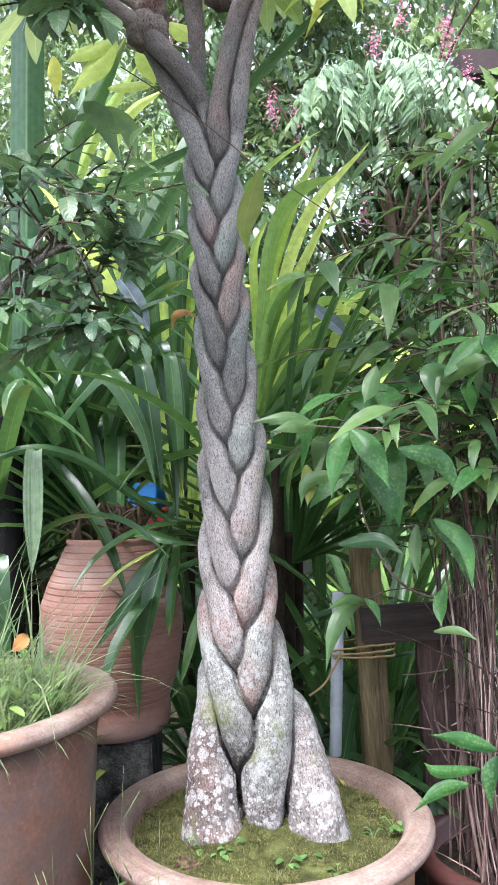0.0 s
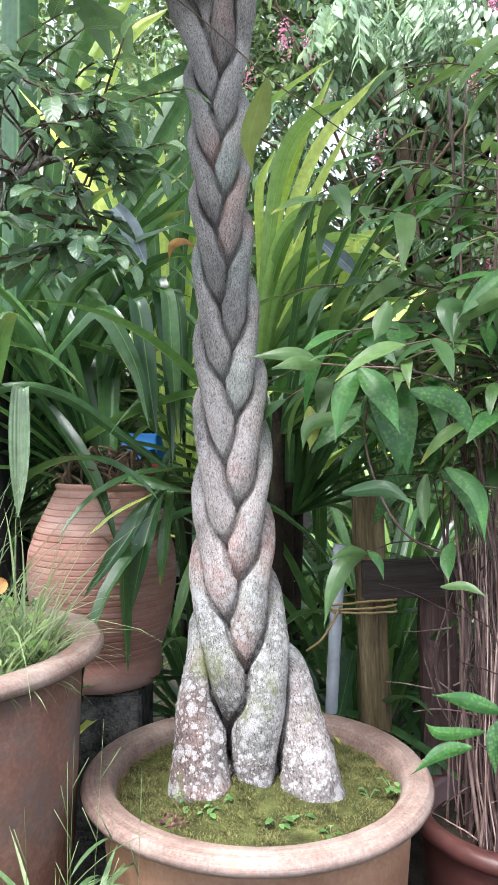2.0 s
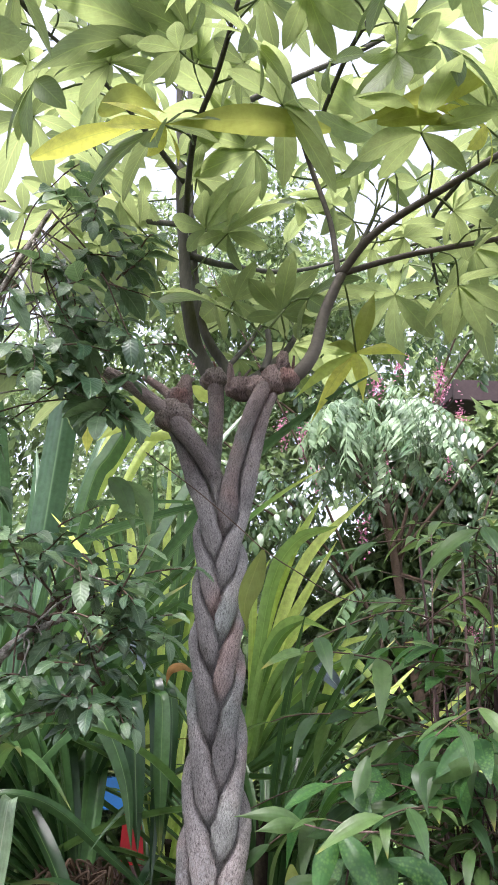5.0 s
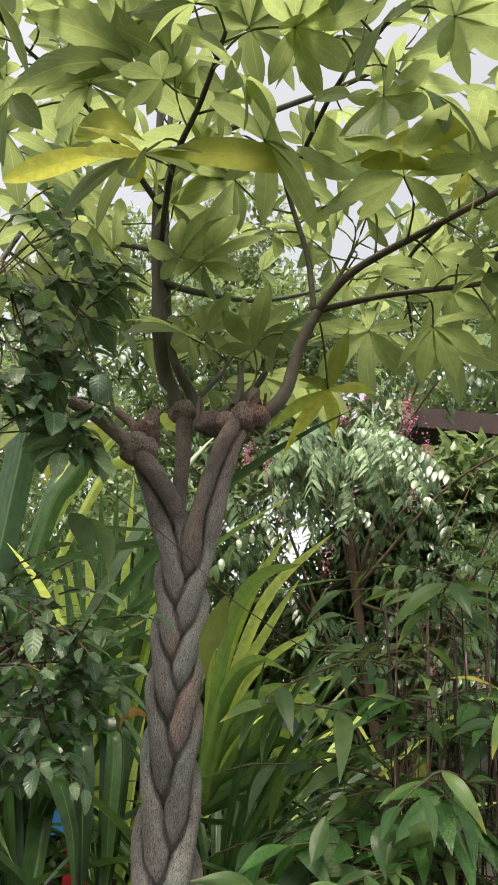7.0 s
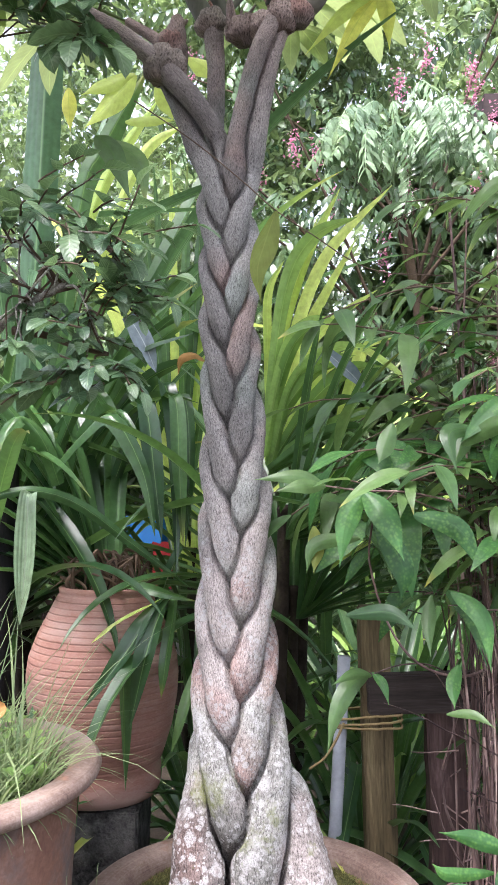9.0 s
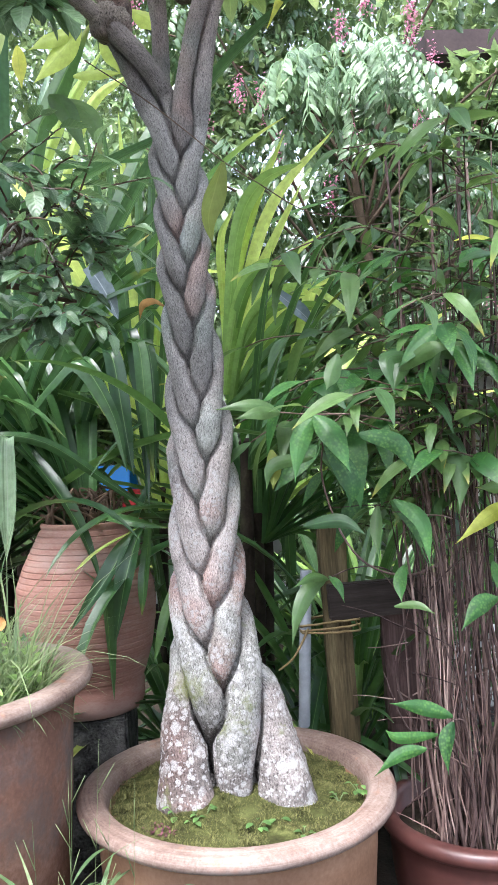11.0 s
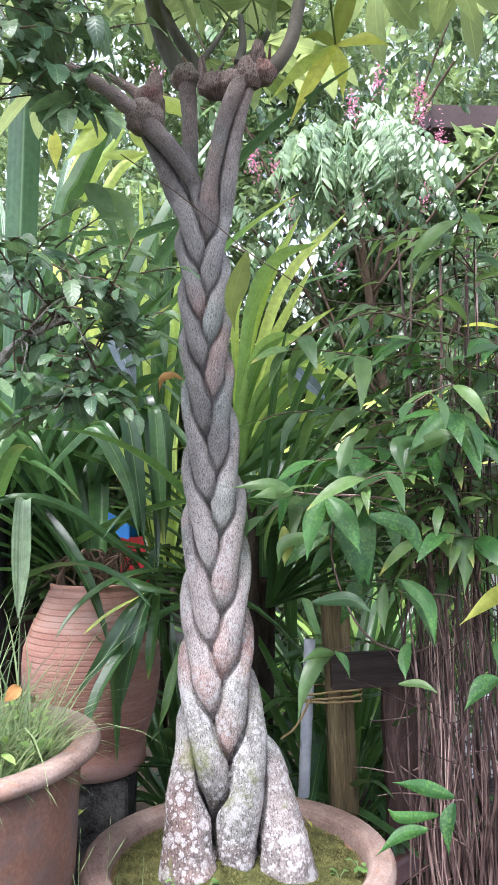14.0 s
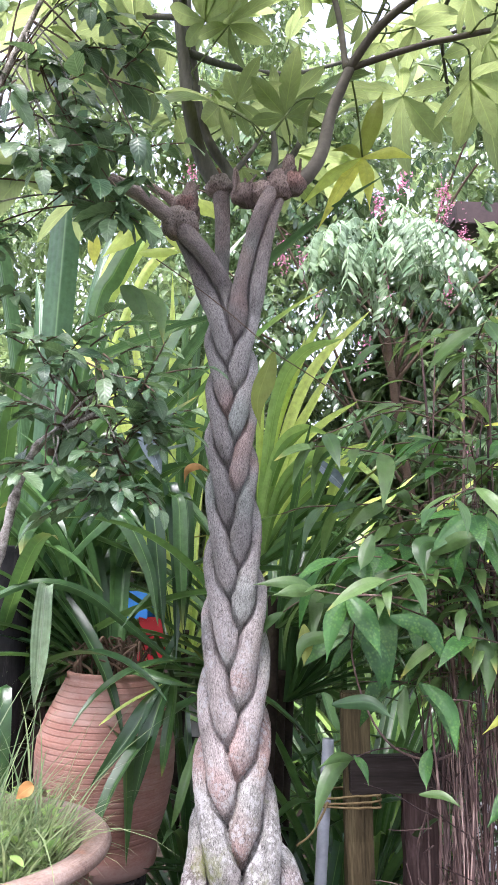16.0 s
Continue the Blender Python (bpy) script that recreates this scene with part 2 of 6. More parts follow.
def streak_rim():
    m, nt, bs = mat_base("worn_terracotta_rim", 0.7, 0.35)
    v = coords(nt)
    sep = nt.nodes.new("ShaderNodeSeparateXYZ")
    nt.links.new(v, sep.inputs[0])
    rad = arith(nt, "SQRT", arith(nt, "ADD", arith(nt, "MULTIPLY", sep.outputs[0], sep.outputs[0]), arith(nt, "MULTIPLY", sep.outputs[1], sep.outputs[1])))
    comb = nt.nodes.new("ShaderNodeCombineXYZ")
    nt.links.new(arith(nt, "MULTIPLY", rad, 420.0), comb.inputs[0])
    nt.links.new(arith(nt, "MULTIPLY", sep.outputs[2], 420.0), comb.inputs[1])
    nt.links.new(arith(nt, "MULTIPLY", arith(nt, "ARCTAN2", sep.outputs[1], sep.outputs[0]), 2.2), comb.inputs[2])
    lines = nd(nt, "ShaderNodeTexNoise", Scale=1.0, Detail=4.0, Roughness=0.65)
    nt.links.new(comb.outputs[0], lines.inputs["Vector"])
    broad = noise_of(nt, v, 9, 6, 0.7)
    grain = noise_of(nt, v, 190, 3, 0.7)
    f = arith(nt, "ADD", arith(nt, "MULTIPLY", lines.outputs["Fac"], 0.22), arith(nt, "ADD", arith(nt, "MULTIPLY", broad, 0.5), arith(nt, "MULTIPLY", grain, 0.28)))
    c = ramp(nt, f, [(0.36, (0.085, 0.05, 0.04)), (0.47, (0.165, 0.111, 0.089)), (0.60, (0.26, 0.20, 0.169))])
    bare = ramp(nt, noise_of(nt, v, 5, 5, 0.7), [(0.56, grey(0)), (0.66, grey(0.8))])
    c = mix(nt, bare, c, (0.29, 0.131, 0.075))
    grime = ramp(nt, noise_of(nt, v, 13, 6, 0.75), [(0.60, grey(0)), (0.70, grey(0.7))])
    c = mix(nt, grime, c, (0.10, 0.075, 0.06))
    nt.links.new(c, bs.inputs["Base Color"])
    bump(nt, bs, f, 0.5, 0.003)
    return m


TERRARIM = streak_rim()
TERRADARK = mottled("weathered_terracotta", [(0.3, (0.075, 0.036, 0.028)), (0.5, (0.150, 0.078, 0.053)), (0.72, (0.24, 0.15, 0.115))], 5, 120, 0.85, 0.2, 0.9, 0.006,
                    stain=(0.085, 0.075, 0.07), stain_at=(0.5, 0.68), stain_scale=4.5)
JARMAT = mottled("ribbed_terracotta", [(0.3, (0.20, 0.09, 0.065)), (0.5, (0.29, 0.15, 0.115)), (0.72, (0.37, 0.24, 0.20))], 4, 110, 0.8, 0.25, 0.3, 0.002, stretch=(1, 1, 3),
                 stain=(0.37, 0.27, 0.23), stain_at=(0.5, 0.72))
GLAZE = mottled("red_brown_glaze", [(0.3, (0.055, 0.02, 0.017)), (0.55, (0.10, 0.038, 0.032)), (0.75, (0.16, 0.075, 0.065))], 4, 70, 0.4, 0.5, 0.2, 0.002)
MOSS = mottled("moss", [(0.34, (0.018, 0.018, 0.007)), (0.5, (0.058, 0.063, 0.020)), (0.66, (0.130, 0.139, 0.047))], 26, 420, 0.95, 0.1, 1.0, 0.006,
               stain=(0.085, 0.055, 0.03), stain_at=(0.60, 0.72), stain_scale=11)
SOIL = mottled("dark_soil", [(0.3, (0.010, 0.008, 0.006)), (0.7, (0.04, 0.031, 0.023))], 12, 120, 0.95, 0.1, 1.0, 0.01, stain=(0.05, 0.06, 0.025), stain_at=(0.55, 0.7))
WOOD = mottled("weathered_wood", [(0.34, (0.03, 0.023, 0.011)), (0.5, (0.115, 0.088, 0.046)), (0.66, (0.23, 0.185, 0.10))], 9, 60, 0.85, 0.2, 0.5, 0.003, stretch=(4, 4, 0.3),
               stain=(0.12, 0.13, 0.06), stain_at=(0.6, 0.75))
WOODDARK = mottled("dark_old_wood", [(0.3, (0.03, 0.019, 0.017)), (0.5, (0.082, 0.051, 0.045)), (0.72, (0.185, 0.122, 0.112))], 9, 60, 0.85, 0.2, 0.5, 0.003, stretch=(4, 4, 0.3))
WOODPLANK = mottled("dark_plank", [(0.3, (0.016, 0.013, 0.012)), (0.5, (0.04, 0.031, 0.027)), (0.72, (0.10, 0.08, 0.07))], 9, 60, 0.85, 0.2, 0.5, 0.003, stretch=(0.3, 4, 4))
CHARRED = mottled("blackened_wood", [(0.3, (0.007, 0.007, 0.008)), (0.55, (0.022, 0.021, 0.022)), (0.72, (0.06, 0.057, 0.055))], 9, 90, 0.85, 0.2, 0.7, 0.004, stretch=(3, 3, 0.5))
PVC = mottled("grey_pvc", [(0.3, (0.20, 0.215, 0.235)), (0.7, (0.32, 0.34, 0.365))], 10, 80, 0.45, 0.4, 0.1)
CONCRETE = mottled("dark_concrete", [(0.38, (0.015, 0.015, 0.015)), (0.62, (0.10, 0.098, 0.092))], 24, 170, 0.95, 0.1, 1.0, 0.012)
BLUE = mottled("blue_plastic", [(0.3, (0.008, 0.19, 0.58)), (0.7, (0.015, 0.26, 0.70))], 5, 60, 0.4, 0.5, 0.05)
RED = mottled("red_plastic", [(0.3, (0.32, 0.007, 0.012)), (0.7, (0.45, 0.015, 0.02))], 5, 60, 0.4, 0.5, 0.05)
SLATE = mottled("blue_grey_stone", [(0.3, (0.035, 0.042, 0.052)), (0.7, (0.085, 0.098, 0.118))], 14, 150, 0.85, 0.2, 0.5, 0.003)
ROPE = mottled("old_cord", [(0.3, (0.16, 0.11, 0.05)), (0.7, (0.33, 0.25, 0.13))], 40, 300, 0.9, 0.1)
WIRE = mottled("dark_wire", [(0.3, (0.02, 0.02, 0.02)), (0.7, (0.05, 0.05, 0.05))], 40, 300, 0.6, 0.4)
WHITEPL = mottled("white_plastic", [(0.3, (0.55, 0.55, 0.55)), (0.7, (0.75, 0.75, 0.76))], 8, 60, 0.4, 0.5, 0.1)
PAINT = mottled("pale_wall_paint", [(0.3, (0.50, 0.49, 0.46)), (0.7, (0.70, 0.69, 0.66))], 2, 60, 0.9, 0.2, 0.2, stain=(0.36, 0.35, 0.31), stain_at=(0.55, 0.75))
# near-black brown: shade under the eave is put into the roof colour
ROOFMAT = mottled("shaded_roof", [(0.3, (0.03, 0.022, 0.022)), (0.7, (0.07, 0.05, 0.05))], 3, 50, 0.8, 0.2)

LEAF_TREE = leaf_mat("money_tree_leaf", (0.028, 0.075, 0.026), (0.17, 0.26, 0.085), (0.50, 0.62, 0.20), 0.42, 0.35, 0.58, laterals=11, midrib=(0.30, 0.42, 0.12))
LEAF_YELLOW = leaf_mat("yellowing_leaf", (0.44, 0.52, 0.09), (0.66, 0.68, 0.12), (0.90, 0.90, 0.18), 0.45, 0.3, 0.62, laterals=11, midrib=(0.32, 0.42, 0.08))
LEAF_LIME = leaf_mat("lime_leaf", (0.30, 0.42, 0.07), (0.48, 0.60, 0.12), (0.74, 0.86, 0.18), 0.45, 0.3, 0.62, laterals=11, midrib=(0.32, 0.42, 0.1))
LEAF_OLIVE = leaf_mat("olive_leaf", (0.12, 0.18, 0.04), (0.24, 0.29, 0.06), (0.55, 0.62, 0.12), 0.5, 0.25, 0.68, laterals=12, midrib=(0.3, 0.33, 0.1))
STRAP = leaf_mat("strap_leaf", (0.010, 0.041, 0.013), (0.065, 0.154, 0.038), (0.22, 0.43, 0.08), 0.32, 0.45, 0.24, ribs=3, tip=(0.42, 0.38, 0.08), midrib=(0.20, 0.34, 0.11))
# yellow-green young leaf; the sun on it is put into a lifted base colour
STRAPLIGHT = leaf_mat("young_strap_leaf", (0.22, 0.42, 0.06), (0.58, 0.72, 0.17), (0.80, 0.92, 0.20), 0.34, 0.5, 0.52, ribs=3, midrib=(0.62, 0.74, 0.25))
PLEATED = leaf_mat("pleated_strap_leaf", (0.024, 0.075, 0.030), (0.070, 0.150, 0.055), (0.20, 0.40, 0.11), 0.4, 0.4, 0.22, ribs=6, midrib=(0.14, 0.26, 0.10))
# strap leaf in a brighter green: open light beyond the canes put into the colour
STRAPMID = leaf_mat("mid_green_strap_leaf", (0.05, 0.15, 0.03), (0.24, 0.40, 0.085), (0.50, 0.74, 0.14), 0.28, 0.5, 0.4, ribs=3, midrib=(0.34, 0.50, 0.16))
# white sheen put into the pale stripes; the yellow tip is the leaf's own
STRAPPALE = leaf_mat("pale_striped_strap_leaf", (0.10, 0.22, 0.07), (0.36, 0.48, 0.28), (0.50, 0.66, 0.24), 0.22, 0.6, 0.3, ribs=6, tip=(0.56, 0.52, 0.12), midrib=(0.55, 0.62, 0.45))
# sky reflected on folded leaf ends, painted as a blue-grey base colour
SKYGLOSS = leaf_mat("silvery_leaf_underside", (0.07, 0.11, 0.098), (0.17, 0.225, 0.21), (0.25, 0.36, 0.22), 0.35, 0.6, 0.15, ribs=3, midrib=(0.42, 0.47, 0.48))
SHRUB = leaf_mat("shrub_leaf", (0.020, 0.064, 0.026), (0.11, 0.19, 0.075), (0.24, 0.42, 0.12), 0.36, 0.5, 0.25, laterals=7, midrib=(0.24, 0.34, 0.18))
SPOTTED = leaf_mat("spotted_leaf", (0.010, 0.050, 0.012), (0.042, 0.135, 0.026), (0.16, 0.40, 0.05), 0.46, 0.35, 0.24, ribs=4, spots=(0.15, 0.31, 0.06), midrib=(0.035, 0.11, 0.022))
PLAINLEAF = leaf_mat("cane_leaf", (0.018, 0.062, 0.020), (0.105, 0.195, 0.050), (0.27, 0.44, 0.09), 0.38, 0.4, 0.36, ribs=4, tip=(0.36, 0.32, 0.07), midrib=(0.07, 0.16, 0.035))
# paler copy for the dome: top light and gloss put into the leaf colour
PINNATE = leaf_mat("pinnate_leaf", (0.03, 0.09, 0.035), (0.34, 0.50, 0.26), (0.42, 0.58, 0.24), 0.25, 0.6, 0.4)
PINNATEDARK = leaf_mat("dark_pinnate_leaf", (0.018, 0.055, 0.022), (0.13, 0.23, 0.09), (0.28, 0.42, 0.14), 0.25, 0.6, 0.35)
FAR = leaf_mat("far_leaf", (0.012, 0.042, 0.015), (0.21, 0.33, 0.12), (0.42, 0.58, 0.18), 0.32, 0.5, 0.35, rand="island")
GRASS = leaf_mat("grass_blade", (0.05, 0.115, 0.035), (0.235, 0.315, 0.125), (0.33, 0.43, 0.16), 0.5, 0.35, 0.4, rand="island")
MOSSTUFT = leaf_mat("moss_tuft", (0.020, 0.026, 0.008), (0.165, 0.17, 0.052), (0.24, 0.27, 0.08), 0.8, 0.15, 0.2, rand="island")
HERB = leaf_mat("herb_leaf", (0.06, 0.15, 0.035), (0.15, 0.29, 0.07), (0.28, 0.46, 0.10), 0.5, 0.35, 0.4, laterals=4)
HERBFAR = leaf_mat("herb_leaves", (0.08, 0.18, 0.04), (0.26, 0.42, 0.10), (0.36, 0.56, 0.12), 0.5, 0.35, 0.4, laterals=4, rand="island")
DEADLEAF = leaf_mat("dead_leaf_base", (0.03, 0.02, 0.015), (0.14, 0.095, 0.065), (0.36, 0.24, 0.13), 0.8, 0.15, 0.2, ribs=4)
DRY = leaf_mat("dry_leaf", (0.28, 0.13, 0.045), (0.45, 0.26, 0.09), (0.50, 0.26, 0.08), 0.7, 0.2, 0.25)
PURPLE = leaf_mat("purple_weed_leaf", (0.06, 0.018, 0.028), (0.19, 0.07, 0.09), (0.25, 0.08, 0.10), 0.6, 0.3, 0.2, rand="island")
PINK = leaf_mat("pink_flower", (0.36, 0.09, 0.19), (0.66, 0.32, 0.42), (0.70, 0.30, 0.42), 0.6, 0.3, 0.35, rand="island")


# ---- mesh tools ----
def part(name, bm, material, parent=None, label="", smooth=True):
    me = bpy.data.meshes.new(name)
    bm.to_mesh(me)
    bm.free()
    return mesh_part(name, me, material, parent, label, smooth)


def mesh_part(name, me, material, parent=None, label="", smooth=True):
    for m in material if isinstance(material, (list, tuple)) else [material]:
        me.materials.append(m)
    if smooth and name not in FLAT:
        me.polygons.foreach_set("use_smooth", [True] * len(me.polygons))
    ob = new(name, me)
    ob.parent = parent
    if label:
        tagged(ob, label)
    return ob


def thing(name, label, category, group="", kind="", at=(0, 0, 0)):
    ob = new(name)
    ob.empty_display_size = 0.05
    ob.location = at
    return tagged(ob, label, category, group, kind)


def aim(origin, d, up=(0, 0, 1), roll=0.0, size=1.0):
    """A pose whose Y axis goes along d and whose Z axis is as near to up as can be."""
    y = Vector(d).normalized()
    x = y.cross(Vector(up))
    if x.length < 1e-4:
        x = Vector((1, 0, 0))
    x.normalize()
    z = x.cross(y)
    m = Matrix((x, y, z)).transposed().to_4x4()
    return Matrix.Translation(origin) @ m @ Matrix.Rotation(roll, 4, "Y") @ Matrix.Scale(size, 4)


def lathe(profile, seg=72, wobble=0.0, cap_low=True):
    bm = bmesh.new()
    rings = []
    for r, z in profile:
        rings.append([bm.verts.new((r * math.cos(a) * (1 + wobble * math.sin(3 * a + 9 * z)), r * math.sin(a), z + wobble * r * math.sin(2 * a + 1)))
                      for a in (2 * math.pi * i / seg for i in range(seg))])
    for a, b in zip(rings, rings[1:]):
        for i in range(seg):
            bm.faces.new((a[i], a[(i + 1) % seg], b[(i + 1) % seg], b[i]))
    if cap_low:
        bm.faces.new(list(reversed(rings[0])))
    return bm


def smooth_path(pts, n):
    """n + 1 points of a Catmull-Rom curve through pts (each a tuple of any length)."""
    p = [np.array(q, float) for q in pts]
    p = [2 * p[0] - p[1]] + p + [2 * p[-1] - p[-2]]
    out = []
    k = len(p) - 3
    for j in range(n + 1):
        s = min(j / n * k, k - 1e-6)
        i = int(s)
        u = s - i
        a, b, c, d = p[i:i + 4]
        out.append(0.5 * (2 * b + (c - a) * u + (2 * a - 5 * b + 4 * c - d) * u * u + (3 * b - 3 * c + d - a) * u ** 3))
    return out


def tube_into(bm, pts, radii, seg=10, flat=None, rough=0.0, closed_end=True):
    """Adds a tube along pts, with UVs round and along it."""
    uvl = bm.loops.layers.uv.verify()
    pts = [Vector(p) for p in pts]
    n = len(pts)
    rings = []
    ref = Vector((0, 1, 0))
    lens = [0.0]
    for i in range(1, n):
        lens.append(lens[-1] + (pts[i] - pts[i - 1]).length)
    for i, p in enumerate(pts):
        t = (pts[min(i + 1, n - 1)] - pts[max(i - 1, 0)]).normalized()
        x = t.cross(ref)
        if x.length < 0.1:
            x = t.cross(Vector((1, 0, 0)))
        x.normalize()
        y = t.cross(x)
        ring = []
        for k in range(seg):
            a = 2 * math.pi * k / seg
            r = radii[i] * (1 + rough * noise.noise((p + Vector((math.cos(a), math.sin(a), 0)) * radii[i]) * (0.9 / max(radii[i], 1e-3))))
            fy = flat[i] if flat else 1.0
            ring.append(bm.verts.new(p + x * (r * math.cos(a)) + y * (r * math.sin(a) * fy)))
        rings.append(ring)
    for i in range(n - 1):
        for k in range(seg):
            f = bm.faces.new((rings[i][k], rings[i][(k + 1) % seg], rings[i + 1][(k + 1) % seg], rings[i + 1][k]))
            us = (k / seg, (k + 1) / seg, (k + 1) / seg, k / seg)
            vs = (lens[i], lens[i], lens[i + 1], lens[i + 1])
            for lp, a, b in zip(f.loops, us, vs):
                lp[uvl].uv = (a, b)
    if closed_end:
        bm.faces.new(rings[-1])
        bm.faces.new(list(reversed(rings[0])))


def tube(pts, radii, seg=10, **kw):
    bm = bmesh.new()
    tube_into(bm, pts, radii, seg, **kw)
    return bm


def blade_into(bm, m, length, width, nl=8, nw=4, shape="lance", droop=0.3, fold=0.25, wave=0.0, seed=0, mat_index=0, serrate=0.0):
    """Adds a leaf blade from the origin of m along its Y axis, face up along Z: tapering, folded at the midrib and drooping."""
    uvl = bm.loops.layers.uv.verify()
    rows = []
    p, ang = Vector((0, 0, 0)), 0.0
    step = length / nl
    for i in range(nl + 1):
        t = i / nl
        if shape == "lance":
            w = math.sin(math.pi * min(1, t * 0.96 + 0.02) ** 0.76) ** 1.15
        elif shape == "obovate":
            w = math.sin(math.pi * (t * 0.97 + 0.015) ** 1.15) ** 0.85
        else:
            w = math.sin(math.pi * (t * 0.95 + 0.03) ** 0.85) ** 0.7
        if i == nl:
            w = 0.02
        if serrate and i % 2:
            w *= 1 - serrate
        row = []
        for k in range(nw + 1):
            s = 2 * k / nw - 1
            wz = fold * abs(s) * w * width * 0.5 + wave * width * math.sin(7 * t + 2.1 * s + seed) * abs(s)
            q = p + Vector((s * w * width * 0.5, -math.sin(ang) * -wz, math.cos(ang) * wz))
            row.append(bm.verts.new(m @ q))
        rows.append((row, t))
        ang -= droop / nl
        p = p + Vector((0, math.cos(ang) * step, math.sin(ang) * step))
    for (a, ta), (b, tb) in zip(rows, rows[1:]):
        for k in range(nw):
            f = bm.faces.new((a[k], a[k + 1], b[k + 1], b[k]))
            f.material_index = mat_index
            for lp, uu, vv in zip(f.loops, (k / nw, (k + 1) / nw, (k + 1) / nw, k / nw), (ta, ta, tb, tb)):
                lp[uvl].uv = (uu, vv)


def blade_mesh(name, materials, *args, **kw):
    bm = bmesh.new()
    blade_into(bm, Matrix.Identity(4), *args, **kw)
    return bm_mesh(name, bm, materials)


def bm_mesh(name, bm, materials):
    me = bpy.data.meshes.new(name)
    bm.to_mesh(me)
    bm.free()
    for m in materials:
        me.materials.append(m)
    me.polygons.foreach_set("use_smooth", [True] * len(me.polygons))
    return me


LEAVES_OF, SPARE = {}, {}


def put(name, me, m, parent, on=None):
    """A piece on a shared mesh; past 300 leaves of one plant the rest go into one joined mesh."""
    if name == "leaf":
        LEAVES_OF[parent] = LEAVES_OF.get(parent, 0) + 1
        if LEAVES_OF[parent] > 300:
            SPARE.setdefault(parent, []).append((me, m.copy()))
            return None
    ob = new(name, me)
    ob.parent = on or parent
    ob.matrix_local = m
    return ob


FLAT = {"side", "lip", "base", "roof", "wall", "eave_board", "stone_slab", "post", "plank", "leg", "concrete_block", "stand", "shelf_board", "wall_back"}


def beam(size, bevel=0.004, chips=0.0, seed=0):
    """A squared timber or block with softened, uneven edges, standing on its base."""
    bm = bmesh.new()
    bmesh.ops.create_cube(bm, size=1.0)
    bmesh.ops.scale(bm, vec=size, verts=bm.verts)
    bmesh.ops.translate(bm, vec=(0, 0, size[2] / 2), verts=bm.verts)
    bmesh.ops.bevel(bm, geom=bm.edges[:], offset=bevel, segments=2, affect="EDGES")
    if chips:
        longest = max(size)
        axis = size.index(longest)
        cuts = [e for e in bm.edges if abs((e.verts[0].co - e.verts[1].co)[axis]) > longest * 0.5]
        bmesh.ops.subdivide_edges(bm, edges=cuts, cuts=14, use_grid_fill=True)
        for v in bm.verts:
            v.co += Vector((noise.noise(v.co * 17 + Vector((seed, 0, 0))), noise.noise(v.co * 17 + Vector((0, seed, 5))), 0)) * chips
    return bm


# ---- ground and the far side of the garden ----
def ground_sheet():
    bm = bmesh.new()
    xs = [-300, -60, -15, -6] + [-4 + 0.25 * i for i in range(33)] + [6, 15, 60, 300]
    ys = [-300, -60, -15, -5] + [-3 + 0.25 * i for i in range(41)] + [10, 20, 60, 300]
    grid = [[bm.verts.new((x, y, 0.03 * noise.noise(Vector((x * 1.3, y * 1.3, 0))) - 0.02)) for x in xs] for y in ys]
    for a, b in zip(grid, grid[1:]):
        for i in range(len(xs) - 1):
            bm.faces.new((a[i], a[i + 1], b[i + 1], b[i]))
    ob = part("ground", bm, SOIL)
    tagged(ob, "dark garden soil with scattered litter", "ground", kind="structure")


ground_sheet()


def leaf_cloud(name, label, category, centres, count, size, material, seed, kind="stuff", hang=0.5):
    """Very many small leaves round the given centres (x, y, z, rx, ry, rz): one mesh of folded leaves."""
    rng = np.random.default_rng(seed)
    c = np.array(centres, float)
    w = c[:, 3] * c[:, 5] + 0.05
    which = rng.choice(len(c), count, p=w / w.sum())
    d = rng.normal(size=(count, 3))
    d /= np.linalg.norm(d, axis=1)[:, None]
    rad = rng.uniform(0.35, 1.0, count) ** 0.5
    clump = 0.22 * np.sin(d[:, 0] * 5 + which) * np.cos(d[:, 2] * 6 + 2 * which)
    pos = c[which, :3] + d * c[which, 3:6] * (rad + clump)[:, None]
    along = rng.normal(size=(count, 3)) + d * 0.8 + np.array([0, -0.2, -hang])
    along /= np.linalg.norm(along, axis=1)[:, None]
    side = np.cross(along, rng.normal(size=(count, 3)) * 0.6 + np.array([0, -0.4, 1.0]))
    side /= np.linalg.norm(side, axis=1)[:, None] + 1e-9
    nrm = np.cross(side, along)
    ln = size * rng.uniform(0.6, 1.35, count)[:, None]
    wd = ln * 0.22
    v = np.stack([pos, pos + along * ln * 0.45 + side * wd + nrm * wd * 0.35, pos + along * ln * 0.5, pos + along * ln * 0.45 - side * wd + nrm * wd * 0.35,
                  pos + along * ln - nrm * ln * 0.12], axis=1).reshape(-1, 3)
    b = np.arange(count)[:, None] * 5
    f = np.concatenate([b + np.array([[0, 1, 2]]), b + np.array([[0, 2, 3]]), b + np.array([[1, 4, 2]]), b + np.array([[2, 4, 3]])])
    me = bpy.data.meshes.new(name)
    me.from_pydata(v.tolist(), [], f.tolist())
    uvl = me.uv_layers.new()
    base_uv = np.array([(0.5, 0), (1, 0.45), (0.5, 0.5), (0, 0.45), (0.5, 1)])
    idx = np.zeros(len(me.loops), int)
    me.loops.foreach_get("vertex_index", idx)
    uvl.data.foreach_set("uv", base_uv[idx % 5].ravel())
    ob = mesh_part(name, me, material)
    return tagged(ob, label, category, kind=kind)


